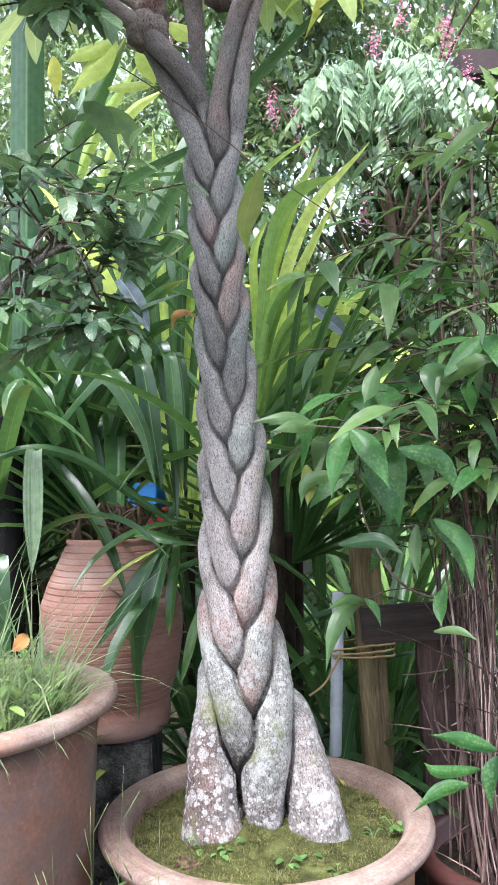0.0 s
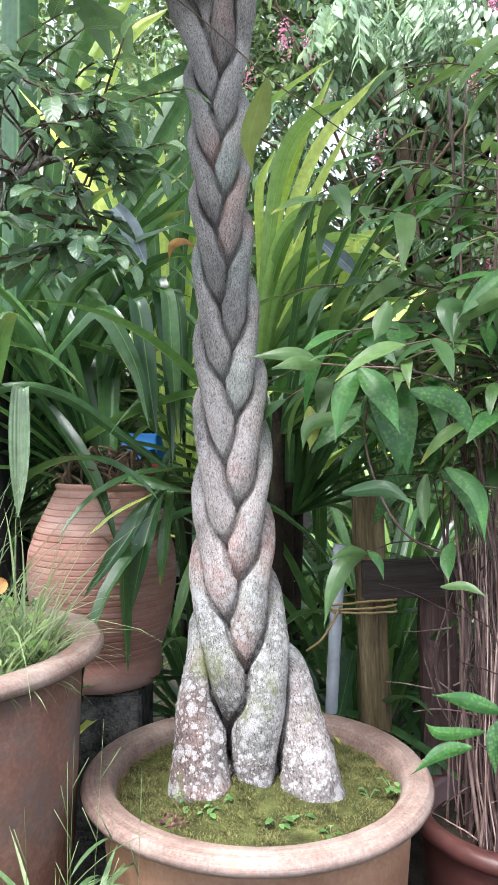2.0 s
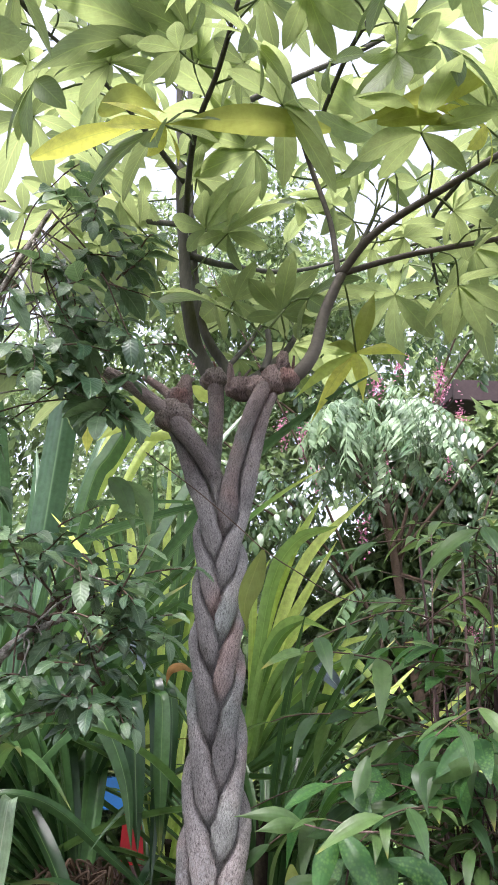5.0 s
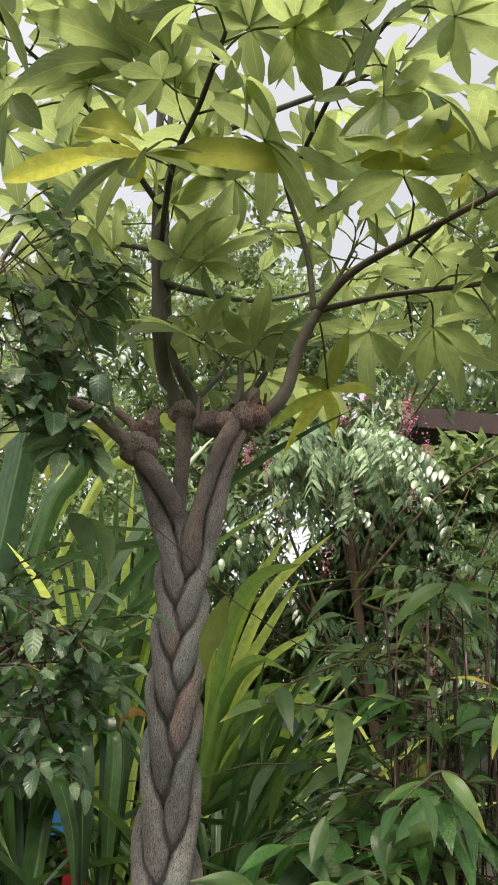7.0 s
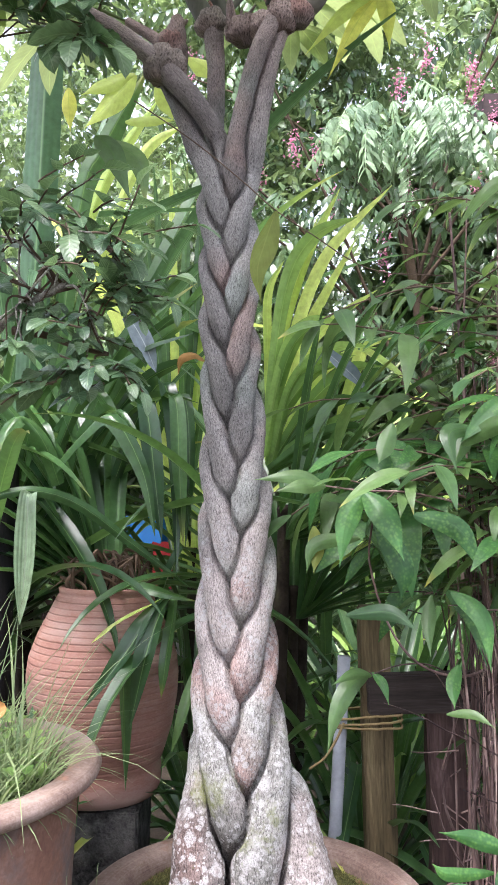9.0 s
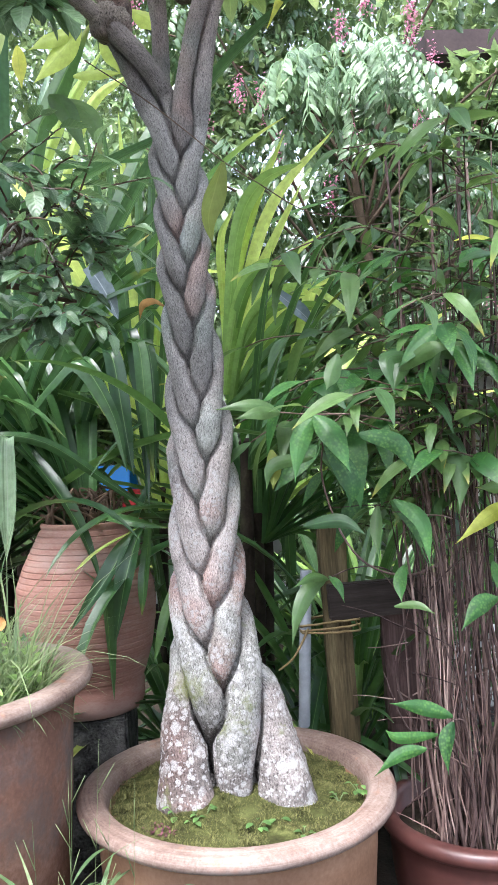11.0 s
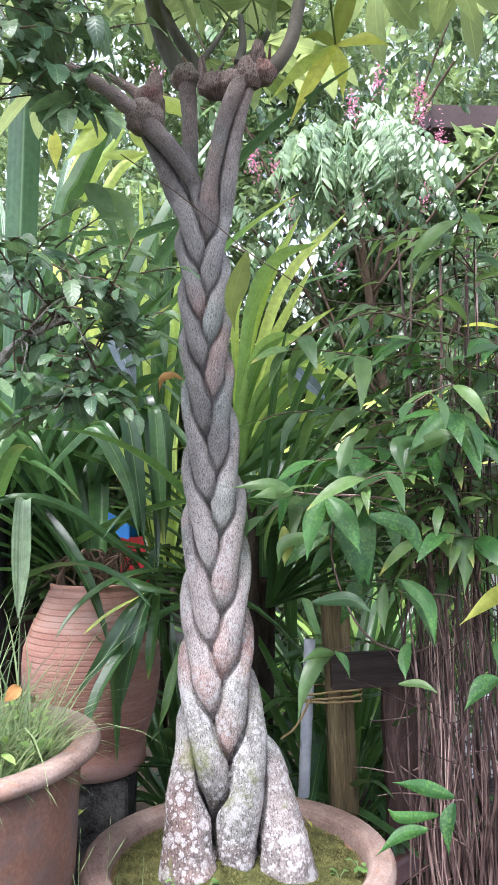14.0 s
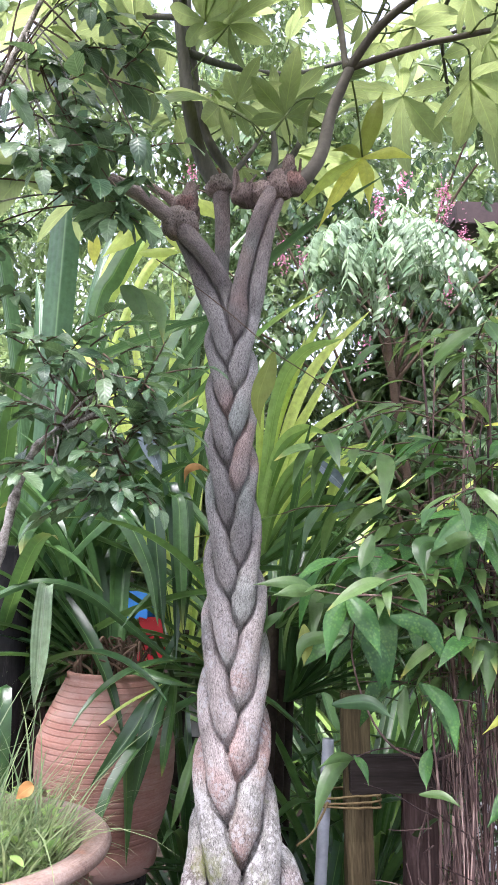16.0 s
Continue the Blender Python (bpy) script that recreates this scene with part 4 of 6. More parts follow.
def tree_crown(tree):
    kinds = [palmate_mesh(s, 5 + s % 3, sz, pl) for s, sz, pl in ((1, 0.15, 0.12), (2, 0.17, 0.15), (3, 0.13, 0.10), (4, 0.19, 0.17), (5, 0.16, 0.13), (6, 0.12, 0.09))]
    yellow = [palmate_mesh(20, 5, 0.125, 0.10, True, 0.3), palmate_mesh(21, 5, 0.15, 0.10, True)]
    rng = random.Random(11)
    # boughs: points and radii, then how many leaves sit round the outer part
    boughs = []
    boughs.append(([(-0.168, 1.33, 1.928), (-0.205, 1.315, 1.950), (-0.252, 1.31, 1.983), (-0.285, 1.305, 2.000), (-0.316, 1.30, 2.013)], (0.0175, 0.0135), BARK, 2))
    boughs.append(([(-0.172, 1.34, 1.972), (-0.195, 1.35, 2.000), (-0.243, 1.36, 2.036)], (0.013, 0.008), KNOB, 1))
    boughs.append(([(-0.092, 1.395, 2.05), (-0.116, 1.398, 2.095), (-0.143, 1.40, 2.155), (-0.168, 1.40, 2.26), (-0.187, 1.40, 2.40), (-0.208, 1.40, 2.56), (-0.224, 1.39, 2.74), (-0.245, 1.36, 3.0)], (0.0205, 0.009), SHOOT, 15))
    boughs.append(([(-0.060, 1.40, 2.05), (-0.073, 1.42, 2.11), (-0.106, 1.43, 2.165), (-0.140, 1.44, 2.25), (-0.165, 1.45, 2.40), (-0.20, 1.45, 2.70), (-0.225, 1.43, 3.05)], (0.014, 0.007), SHOOT, 13))
    boughs.append(([(0.04, 1.33, 2.018), (0.084, 1.325, 2.036), (0.113, 1.32, 2.067), (0.133, 1.32, 2.115), (0.150, 1.32, 2.20), (0.188, 1.31, 2.30)], (0.0180, 0.0115), BOUGH, 0))
    boughs.append(([(0.185, 1.31, 2.30), (0.26, 1.24, 2.37), (0.42, 1.13, 2.43), (0.62, 1.02, 2.52)], (0.0105, 0.006), BOUGH, 15))
    boughs.append(([(0.185, 1.31, 2.30), (0.34, 1.28, 2.34), (0.55, 1.24, 2.37), (0.8, 1.2, 2.42)], (0.0075, 0.005), BOUGH, 13))
    boughs.append(([(0.18, 1.31, 2.30), (0.16, 1.31, 2.45), (0.10, 1.28, 2.62), (0.02, 1.10, 2.72)], (0.0075, 0.005), BOUGH, 15))
    boughs.append(([(0.19, 1.32, 2.30), (0.25, 1.36, 2.45), (0.30, 1.42, 2.60)], (0.006, 0.004), SHOOT, 13))
    boughs.append(([(-0.03, 1.37, 2.03), (0.02, 1.43, 2.10), (0.08, 1.52, 2.22), (0.12, 1.62, 2.36)], (0.014, 0.006), SHOOT, 5))
    boughs.append(([(-0.18, 1.40, 2.40), (-0.08, 1.60, 2.52), (0.10, 1.80, 2.66), (0.34, 1.95, 2.85)], (0.010, 0.005), SHOOT, 9))
    boughs.append(([(-0.218, 1.39, 2.70), (-0.11, 1.36, 2.825), (0.065, 1.35, 2.95), (0.246, 1.33, 3.05), (0.40, 1.30, 3.15)], (0.010, 0.006), SHOOT, 12))
    boughs.append(([(-0.19, 1.38, 2.46), (-0.16, 1.15, 2.52), (-0.10, 0.95, 2.50), (-0.06, 0.80, 2.50)], (0.008, 0.004), SHOOT, 11))
    boughs.append(([(-0.20, 1.37, 2.60), (-0.36, 1.20, 2.70), (-0.50, 1.05, 2.72)], (0.008, 0.004), SHOOT, 15))
    boughs.append(([(-0.19, 1.41, 2.50), (-0.40, 1.60, 2.66), (-0.62, 1.80, 2.80)], (0.008, 0.004), SHOOT, 15))
    boughs.append(([(0.02, 1.33, 2.05), (0.03, 1.34, 2.10), (0.025, 1.34, 2.16)], (0.010, 0.006), SHOOT, 2))
    boughs.append(([(-0.09, 1.42, 2.07), (-0.03, 1.50, 2.20), (0.01, 1.58, 2.32)], (0.008, 0.004), SHOOT, 4))
    boughs.append(([(0.10, 1.28, 2.62), (0.16, 1.0, 2.62), (0.22, 0.78, 2.55)], (0.006, 0.004), SHOOT, 12))
    boughs.append(([(-0.23, 1.34, 2.9), (-0.20, 1.1, 2.95), (-0.15, 0.85, 2.9)], (0.006, 0.004), SHOOT, 12))
    boughs.append(([(0.55, 1.24, 2.37), (0.62, 1.15, 2.55), (0.66, 1.0, 2.75)], (0.006, 0.004), SHOOT, 14))
    boughs.append(([(0.34, 1.95, 2.85), (0.6, 1.9, 2.9), (0.9, 1.8, 3.0)], (0.006, 0.004), SHOOT, 9))
    boughs.append(([(-0.40, 1.60, 2.66), (-0.5, 1.7, 2.9), (-0.6, 1.7, 3.2)], (0.006, 0.004), SHOOT, 16))
    boughs.append(([(0.42, 1.13, 2.43), (0.45, 1.5, 2.6), (0.55, 1.8, 2.6)], (0.006, 0.004), SHOOT, 14))
    boughs.append(([(-0.50, 1.05, 2.72), (-0.55, 0.85, 2.65), (-0.52, 0.7, 2.5)], (0.006, 0.004), SHOOT, 12))
    for pts, (r0, r1), mat, n in boughs:
        n = int(n * 0.86) if n > 8 else n
        k = 40
        path = smooth_path(pts, k)
        branch = part("branch", tube(path, [r0 + (r1 - r0) * i / k for i in range(k + 1)], 12, rough=0.05), mat, tree)
        for j in range(n):
            s = 1.0 - 0.62 * (j / n) ** 1.2
            i = int(s * k)
            p = Vector(path[i])
            t = (Vector(path[min(i + 1, k)]) - Vector(path[max(i - 1, 0)])).normalized()
            a = j * 2.4 + rng.uniform(-0.3, 0.3)
            if 0.0 < p.x < 0.36 and p.z > 2.66 and j % 5:
                continue
            side = t.orthogonal().normalized()
            side = Matrix.Rotation(a, 3, t) @ side
            d = side + t * rng.uniform(0.2, 0.9) + Vector((0, 0, 0.15))
            put("leaf", rng.choice(kinds), aim(p, d, (0, 0, 1), rng.uniform(-0.5, 0.5), rng.uniform(0.85, 1.15)), tree, branch)
    rows = []
    rows.append((((-0.413, 0.92, 2.23), (-0.328, 0.95, 2.317), (-0.211, 0.98, 2.399)), 0.042, LEAF_YELLOW))
    rows.append((((0.492, 0.98, 2.594), (0.316, 0.95, 2.46), (0.161, 0.92, 2.348)), 0.050, LEAF_OLIVE))
    rows.append((((0.124, 0.98, 2.391), (-0.042, 0.95, 2.376), (-0.188, 0.92, 2.324)), 0.056, LEAF_OLIVE))
    rows.append((((-0.249, 0.98, 2.632), (-0.352, 0.95, 2.659), (-0.474, 0.92, 2.645)), 0.070, LEAF_TREE))
    rows.append((((-0.241, 0.98, 2.636), (-0.271, 0.95, 2.673), (-0.29, 0.92, 2.711)), 0.060, LEAF_TREE))
    rows.append((((-0.255, 0.98, 2.621), (-0.368, 0.95, 2.554), (-0.454, 0.92, 2.437)), 0.060, LEAF_TREE))
    rows.append((((0.526, 0.98, 2.906), (0.395, 0.95, 2.754), (0.268, 0.92, 2.628)), 0.085, LEAF_TREE))
    rows.append((((0.09, 0.92, 2.646), (0.207, 0.95, 2.672), (0.307, 0.98, 2.645)), 0.060, LEAF_TREE))
    rows.append((((-0.172, 0.92, 2.634), (-0.067, 0.95, 2.708), (0.009, 0.98, 2.815)), 0.060, LEAF_TREE))
    rows.append((((0.202, 0.92, 2.354), (0.293, 0.95, 2.407), (0.378, 0.98, 2.413)), 0.036, LEAF_OLIVE))
    rows.append((((-0.308, 0.92, 2.342), (-0.263, 0.95, 2.423), (-0.197, 0.98, 2.415)), 0.045, LEAF_OLIVE))
    rows.append((((-0.27, 1.25, 1.756), (-0.240, 1.25, 1.728), (-0.205, 1.25, 1.64)), 0.040, PLAINLEAF))
    rows.append((((-0.269, 1.26, 1.753), (-0.202, 1.26, 1.724), (-0.181, 1.26, 1.636)), 0.036, PLAINLEAF))
    rows.append((((-0.387, 1.5, 1.992), (-0.384, 1.5, 1.95), (-0.379, 1.5, 1.898)), 0.030, LEAF_YELLOW))
    for pts, w, ms in rows:
        ribbon_leaf(tree, pts, w, ms, seed=w * 100, shape="lance", face=(0, -0.6, -0.8) if pts[0][2] > 2.1 else (0, -1, 0.2))
    for p, d, size, me in (((-0.14, 1.0, 2.36), (-0.45, -0.7, -0.3), 0.9, 1), ((0.50, 1.10, 2.47), (-0.5, -0.7, -0.1), 1.0, 1)):
        ob = put("leaf", yellow[me], aim(p, d, (0, -1, 0.15), 0.0, size), tree)
        if ob:
            tagged(ob, "yellowing palmate leaf")
    # leaves behind the limb; light through them is put into the lime colour
    for pts, w in ((((-0.297, 1.75, 2.178), (-0.357, 1.75, 2.105), (-0.416, 1.75, 2.041)), 0.060), (((-0.297, 1.75, 2.178), (-0.366, 1.75, 2.156), (-0.426, 1.75, 2.125)), 0.052),
                   (((-0.248, 1.75, 2.148), (-0.218, 1.75, 2.107), (-0.204, 1.75, 2.061)), 0.048), (((-0.172, 1.75, 2.221), (-0.132, 1.75, 2.196), (-0.108, 1.75, 2.160)), 0.050),
                   (((-0.318, 1.75, 2.059), (-0.258, 1.75, 2.065), (-0.194, 1.75, 2.064)), 0.034)):
        ribbon_leaf(tree, pts, w, LEAF_LIME, seed=int(w * 500), shape="lance", face=(0, -1, 0.25))
    # the yellow leaf that hangs on a long stalk beside the right-hand bough
    hub = (0.248, 1.50, 2.208)
    for tip, w, ms in (((0.372, 1.47, 2.186), 0.037, LEAF_YELLOW), ((0.259, 1.47, 2.053), 0.036, LEAF_YELLOW), ((0.136, 1.48, 1.999), 0.034, LEAF_YELLOW), ((0.091, 1.50, 2.064), 0.032, LEAF_LIME),
                       ((0.174, 1.53, 2.241), 0.036, LEAF_OLIVE), ((0.298, 1.50, 2.387), 0.044, LEAF_OLIVE)):
        mid = tuple((a + b) / 2 for a, b in zip(hub, tip))
        ribbon_leaf(tree, (hub, (mid[0], mid[1] - 0.02, mid[2] + 0.008), tip), w, ms, seed=int(w * 700), shape="lance", face=(0, -1, 0.25))
    part("stalk", tube(smooth_path([(0.19, 1.32, 2.31), (0.222, 1.42, 2.28), hub], 16), [0.0024] * 17, 7), STALK, tree)


TREE = thing("braided_money_tree", "money tree with braided grey lichen-spotted stems", "tree", at=(0, 0, 0))
strands(TREE)
for c, r, s in (((-0.170, 1.334, 1.934), (0.041, 0.034, 0.035), 1), ((-0.160, 1.343, 1.970), (0.031, 0.029, 0.036), 9), ((-0.150, 1.345, 2.004), (0.0165, 0.018, 0.036), 5), ((-0.090, 1.393, 2.055), (0.031, 0.030, 0.028), 2),
                ((-0.024, 1.36, 2.018), (0.038, 0.029, 0.029), 4), ((0.008, 1.340, 2.014), (0.027, 0.027, 0.026), 8), ((0.040, 1.33, 2.026), (0.031, 0.028, 0.034), 3), ((0.070, 1.326, 2.030), (0.027, 0.024, 0.026), 7), ((0.060, 1.33, 2.068), (0.015, 0.015, 0.034), 6)):
    knob(TREE, c, r, s)
def stubs(tree):
    """Short dead shoots and buds on the pruning knots."""
    rng = random.Random(77)
    for cx, cy, cz, spread, n in ((0.040, 1.328, 2.036, 0.040, 11), (-0.02, 1.36, 2.034, 0.034, 7), (-0.155, 1.345, 2.0, 0.016, 3), (-0.088, 1.393, 2.07, 0.02, 3)):
        for _ in range(n):
            x, y = cx + rng.uniform(-spread, spread), cy + rng.uniform(-0.018, 0.012)
            h = rng.uniform(0.014, 0.042)
            pts = smooth_path([(x, y, cz - 0.02), (x + rng.uniform(-0.004, 0.004), y, cz + h * 0.4), (x + rng.uniform(-0.012, 0.012), y + rng.uniform(-0.008, 0.008), cz + h)], 6)
            r = rng.uniform(0.003, 0.0065)
            part("stub", tube(pts, [r * (1 - 0.5 * i / 6) for i in range(7)], 7, rough=0.2), KNOB, tree)


stubs(TREE)
tree_crown(TREE)


# ---- strap-leaved plants ----
def strap_mesh(azimuth, lift, length, width, weight, seed, material, kink=0.0, n=16):
    """A long channelled strap leaf that rises at lift degrees and bends over under its weight."""
    rng = random.Random(seed)
    bm = bmesh.new()
    uvl = bm.loops.layers.uv.verify()
    a, e = radians(azimuth), radians(lift)
    p = Vector((0, 0, 0))
    rows = []
    tw = rng.uniform(-0.25, 0.25)
    for i in range(n + 1):
        t = i / n
        d = Vector((math.cos(a) * math.cos(e), math.sin(a) * math.cos(e), math.sin(e)))
        side = Vector((-math.sin(a), math.cos(a), 0))
        up = side.cross(d) * -1
        side = side * math.cos(tw * t) + up * math.sin(tw * t)
        up = d.cross(side) * 1
        w = width * (0.62 + 0.38 * math.sin(math.pi * min(1, t * 1.25) * 0.5)) * (1 - max(0, (t - 0.55) / 0.45) ** 2.2) + 0.001
        row = []
        for k in range(7):
            s = k / 3 - 1
            row.append(bm.verts.new(p + side * (s * w / 2) + up * (abs(s) ** 1.1 * w * 0.24)))
        rows.append((row, t))
        p = p + d * (length / n)
        e -= weight * (0.25 + t) / n
        a += rng.uniform(-0.03, 0.03)
        if kink and abs(t - kink) < 0.5 / n:
            e -= 1.3
        e = max(e, -1.5)
    for (ra, ta), (rb, tb) in zip(rows, rows[1:]):
        for k in range(6):
            f = bm.faces.new((ra[k], ra[k + 1], rb[k + 1], rb[k]))
            for lp, uu, vv in zip(f.loops, (k / 6, (k + 1) / 6, (k + 1) / 6, k / 6), (ta, ta, tb, tb)):
                lp[uvl].uv = (uu, vv)
    return bm_mesh("leaf", bm, [material])


def strap_plant(at, label, leaves, length, width, seed, material, lift=(35, 82), weight=(0.8, 2.0), az=(0, 360)):
    """A rosette of strap leaves."""
    plant = thing("strap_leaf_plant", label, "plant", "strap-leaved plants", at=at)
    rng = random.Random(seed)
    for i in range(leaves):
        a = az[0] + (az[1] - az[0]) * ((i * 0.618) % 1.0)
        f = i / leaves
        me = strap_mesh(a, lift[1] + (lift[0] - lift[1]) * f + rng.uniform(-6, 6), length * rng.uniform(0.75, 1.15), width * rng.uniform(0.75, 1.1), weight[0] + (weight[1] - weight[0]) * f + rng.uniform(-0.2, 0.2), seed * 100 + i, material, kink=rng.choice([0, 0, 0, 0, 0.45, 0.6]))
        put("leaf", me, pose(0.03 * math.cos(radians(a)), 0.03 * math.sin(radians(a)), 0.0), plant)
    foot = -at[2] - 0.02 if at[1] > 1.8 else -0.1
    core = smooth_path([(0.02, 0.02, foot), (-0.01, 0.01, foot * 0.5), (0, 0, 0.0), (0, 0, 0.08)], 16)
    part("stump", tube(core, [0.017 + 0.002 * math.sin(i) for i in range(16)] + [0.012], 12, rough=0.15), SOIL, plant)
    return plant


def single_straps(plant, rows, material):
    """Further leaves of a plant: base x, y, z, azimuth, lift, length, width, weight, kink."""
    for i, (x, y, z, a, e, ln, w, g, k) in enumerate(rows):
        put("leaf", strap_mesh(a, e, ln, w, g, 900 + i, material, k), pose(x, y, z), plant)


DARKLABEL = "dark green arching strap-leaved plant, some tips yellowed"
jar_plant = strap_plant((-0.318, 1.77, 0.95), DARKLABEL, 44, 0.80, 0.046, 1, STRAP, lift=(15, 80), weight=(1.4, 3.0), az=(95, 196))
left_plant = strap_plant((-0.70, 1.95, 0.80), DARKLABEL, 52, 1.05, 0.050, 2, STRAP, lift=(20, 85), weight=(0.8, 2.6))
tall_plant = strap_plant((-0.62, 2.15, 1.0), "tall upright strap-leaved plant with broad pleated leaves", 20, 1.5, 0.050, 3, PLEATED, lift=(52, 88), weight=(0.3, 1.5))
single_straps(tall_plant, [(0.12, -0.1, 0.1, 30, 74, 1.5, 0.08, 0.5, 0), (0.1, 0.0, 0.2, 10, 62, 1.3, 0.07, 0.7, 0)], STRAP)
back_plant = strap_plant((0.10, 1.98, 0.88), DARKLABEL, 56, 0.85, 0.042, 4, STRAP, lift=(10, 85), weight=(1.0, 2.8), az=(-50, 235))
young_plant = strap_plant((0.14, 2.2, 0.95), "bright yellow-green strap-leaved plant, leaf colour lifted as if sunlit", 7, 0.95, 0.036, 5, STRAPLIGHT, lift=(20, 60), weight=(0.3, 1.7), az=(-75, 110))
mid_plant = strap_plant((-0.20, 2.5, 0.95), "bright yellow-green strap-leaved plant, leaf colour lifted as if sunlit", 9, 1.2, 0.04, 6, STRAPLIGHT, lift=(45, 86), weight=(0.3, 1.5))
low_plant = strap_plant((0.30, 2.05, 0.20), DARKLABEL, 50, 0.85, 0.032, 7, STRAP, lift=(10, 80), weight=(0.8, 2.4))
strap_plant((0.07, 1.82, 1.08), "narrow-leaved dark green arching plant behind the stems", 46, 0.58, 0.022, 10, STRAP, lift=(5, 75), weight=(0.6, 2.2), az=(-70, 75))
strap_plant((0.42, 2.45, 0.25), DARKLABEL, 60, 0.95, 0.046, 12, STRAP, lift=(10, 82), weight=(0.8, 2.4))
strap_plant((1.0, 2.75, 0.25), DARKLABEL, 56, 0.95, 0.046, 13, STRAP, lift=(10, 82), weight=(0.8, 2.4))
strap_plant((0.60, 2.75, 0.15), "bright green strap-leaved plant beyond the canes", 52, 1.05, 0.034, 8, STRAPMID, lift=(15, 82), weight=(0.8, 2.2))
strap_plant((-0.12, 2.15, 0.25), DARKLABEL, 46, 0.9, 0.036, 9, STRAP, lift=(15, 82), weight=(0.8, 2.2))


# leaves hanging over the jar's lip
ribbon_leaf(jar_plant, ((-0.178, 1.650, 0.962), (-0.202, 1.590, 0.933), (-0.247, 1.560, 0.860), (-0.326, 1.560, 0.753)), 0.040, STRAP, seed=40, across=(1.0, -0.25, 0.45))
ribbon_leaf(jar_plant, ((-0.167, 1.640, 0.962), (-0.181, 1.580, 0.940), (-0.204, 1.550, 0.861), (-0.232, 1.550, 0.722)), 0.046, STRAP, seed=46, across=(1.0, -0.25, 0.45))
ribbon_leaf(jar_plant, ((-0.186, 1.660, 0.956), (-0.215, 1.600, 0.944), (-0.267, 1.570, 0.915), (-0.316, 1.570, 0.878)), 0.016, STRAPLIGHT, seed=16, across=(1.0, -0.25, 0.45))
ribbon_leaf(jar_plant, ((-0.162, 1.660, 0.961), (-0.160, 1.600, 0.921), (-0.168, 1.570, 0.845), (-0.175, 1.570, 0.777)), 0.026, STRAP, seed=26, across=(1.0, -0.25, 0.45))
ribbon_leaf(jar_plant, ((-0.100, 1.590, 0.853), (-0.111, 1.530, 0.812), (-0.126, 1.500, 0.758), (-0.145, 1.500, 0.695)), 0.022, PLAINLEAF, seed=22, across=(1.0, -0.25, 0.45))
ribbon_leaf(jar_plant, ((-0.296, 1.690, 0.964), (-0.243, 1.630, 0.982), (-0.181, 1.600, 0.976), (-0.114, 1.600, 0.960)), 0.022, STRAP, seed=22, across=(1.0, -0.25, 0.45))
# dead leaf bases crowded in the jar's mouth
dead = random.Random(91)
for i in range(64):
    a = dead.uniform(0, 6.283)
    r = dead.uniform(0.02, 0.085)
    bx, by = JAR[0] + r * math.cos(a), JAR[1] + r * math.sin(a)
    h = dead.uniform(0.02, 0.085)
    ribbon_leaf(jar_plant, ((bx, by, 0.94), (bx + dead.uniform(-0.02, 0.02), by - 0.01, 0.96 + h * 0.6), (bx + dead.uniform(-0.05, 0.05), by + dead.uniform(-0.05, 0.03), 0.97 + h), (bx + dead.uniform(-0.06, 0.06), by + dead.uniform(-0.05, 0.04), 0.96 + h * dead.uniform(0.4, 1.0))), dead.uniform(0.003, 0.008), DEADLEAF, seed=i)
# an arching leaf, one that hangs kinked from it, and one beside the jar
ribbon_leaf(jar_plant, ((-0.62, 1.62, 1.12), (-0.505, 1.62, 1.176), (-0.391, 1.66, 1.161), (-0.263, 1.72, 1.066), (-0.137, 1.75, 0.97)), 0.024, STRAP)
ribbon_leaf(jar_plant, ((-0.456, 1.60, 1.172), (-0.456, 1.58, 1.16), (-0.457, 1.58, 1.082), (-0.458, 1.58, 0.994), (-0.462, 1.58, 0.911)), 0.042, STRAPPALE, across=(1, 0.1, 0))
# broad leaves arching out of the jar and hanging straight down
ribbon_leaf(jar_plant, ((-0.437, 1.74, 1.196), (-0.464, 1.7, 1.287), (-0.504, 1.66, 1.339), (-0.523, 1.62, 1.296), (-0.52, 1.6, 1.218)), 0.046, STRAP, seed=50, face=(0, -0.7, 0.7))
ribbon_leaf(jar_plant, ((-0.459, 1.74, 1.223), (-0.387, 1.7, 1.299), (-0.311, 1.66, 1.343), (-0.236, 1.64, 1.226), (-0.204, 1.63, 1.087)), 0.040, STRAP, seed=44, face=(0, -0.7, 0.7))
ribbon_leaf(jar_plant, ((-0.273, 1.74, 1.376), (-0.239, 1.7, 1.358), (-0.217, 1.68, 1.228), (-0.195, 1.67, 1.078)), 0.044, STRAP, seed=44, across=(1, 0.15, 0))
ribbon_leaf(jar_plant, ((-0.207, 1.78, 1.404), (-0.179, 1.74, 1.384), (-0.166, 1.72, 1.231), (-0.154, 1.72, 1.069)), 0.036, STRAP, seed=36, across=(1, 0.15, 0))
ribbon_leaf(jar_plant, ((-0.399, 1.8, 1.4), (-0.365, 1.78, 1.453), (-0.249, 1.72, 1.51), (-0.133, 1.66, 1.528)), 0.026, STRAP, seed=28, face=(0, -0.7, 0.7))
ribbon_leaf(jar_plant, ((-0.362, 1.8, 1.521), (-0.248, 1.8, 1.616), (-0.14, 1.75, 1.668)), 0.030, STRAP, seed=32, face=(0, -0.7, 0.7))
ribbon_leaf(jar_plant, ((-0.545, 1.8, 1.208), (-0.518, 1.75, 1.306), (-0.573, 1.7, 1.384), (-0.596, 1.65, 1.35)), 0.036, STRAP, seed=38, face=(0, -0.7, 0.7))
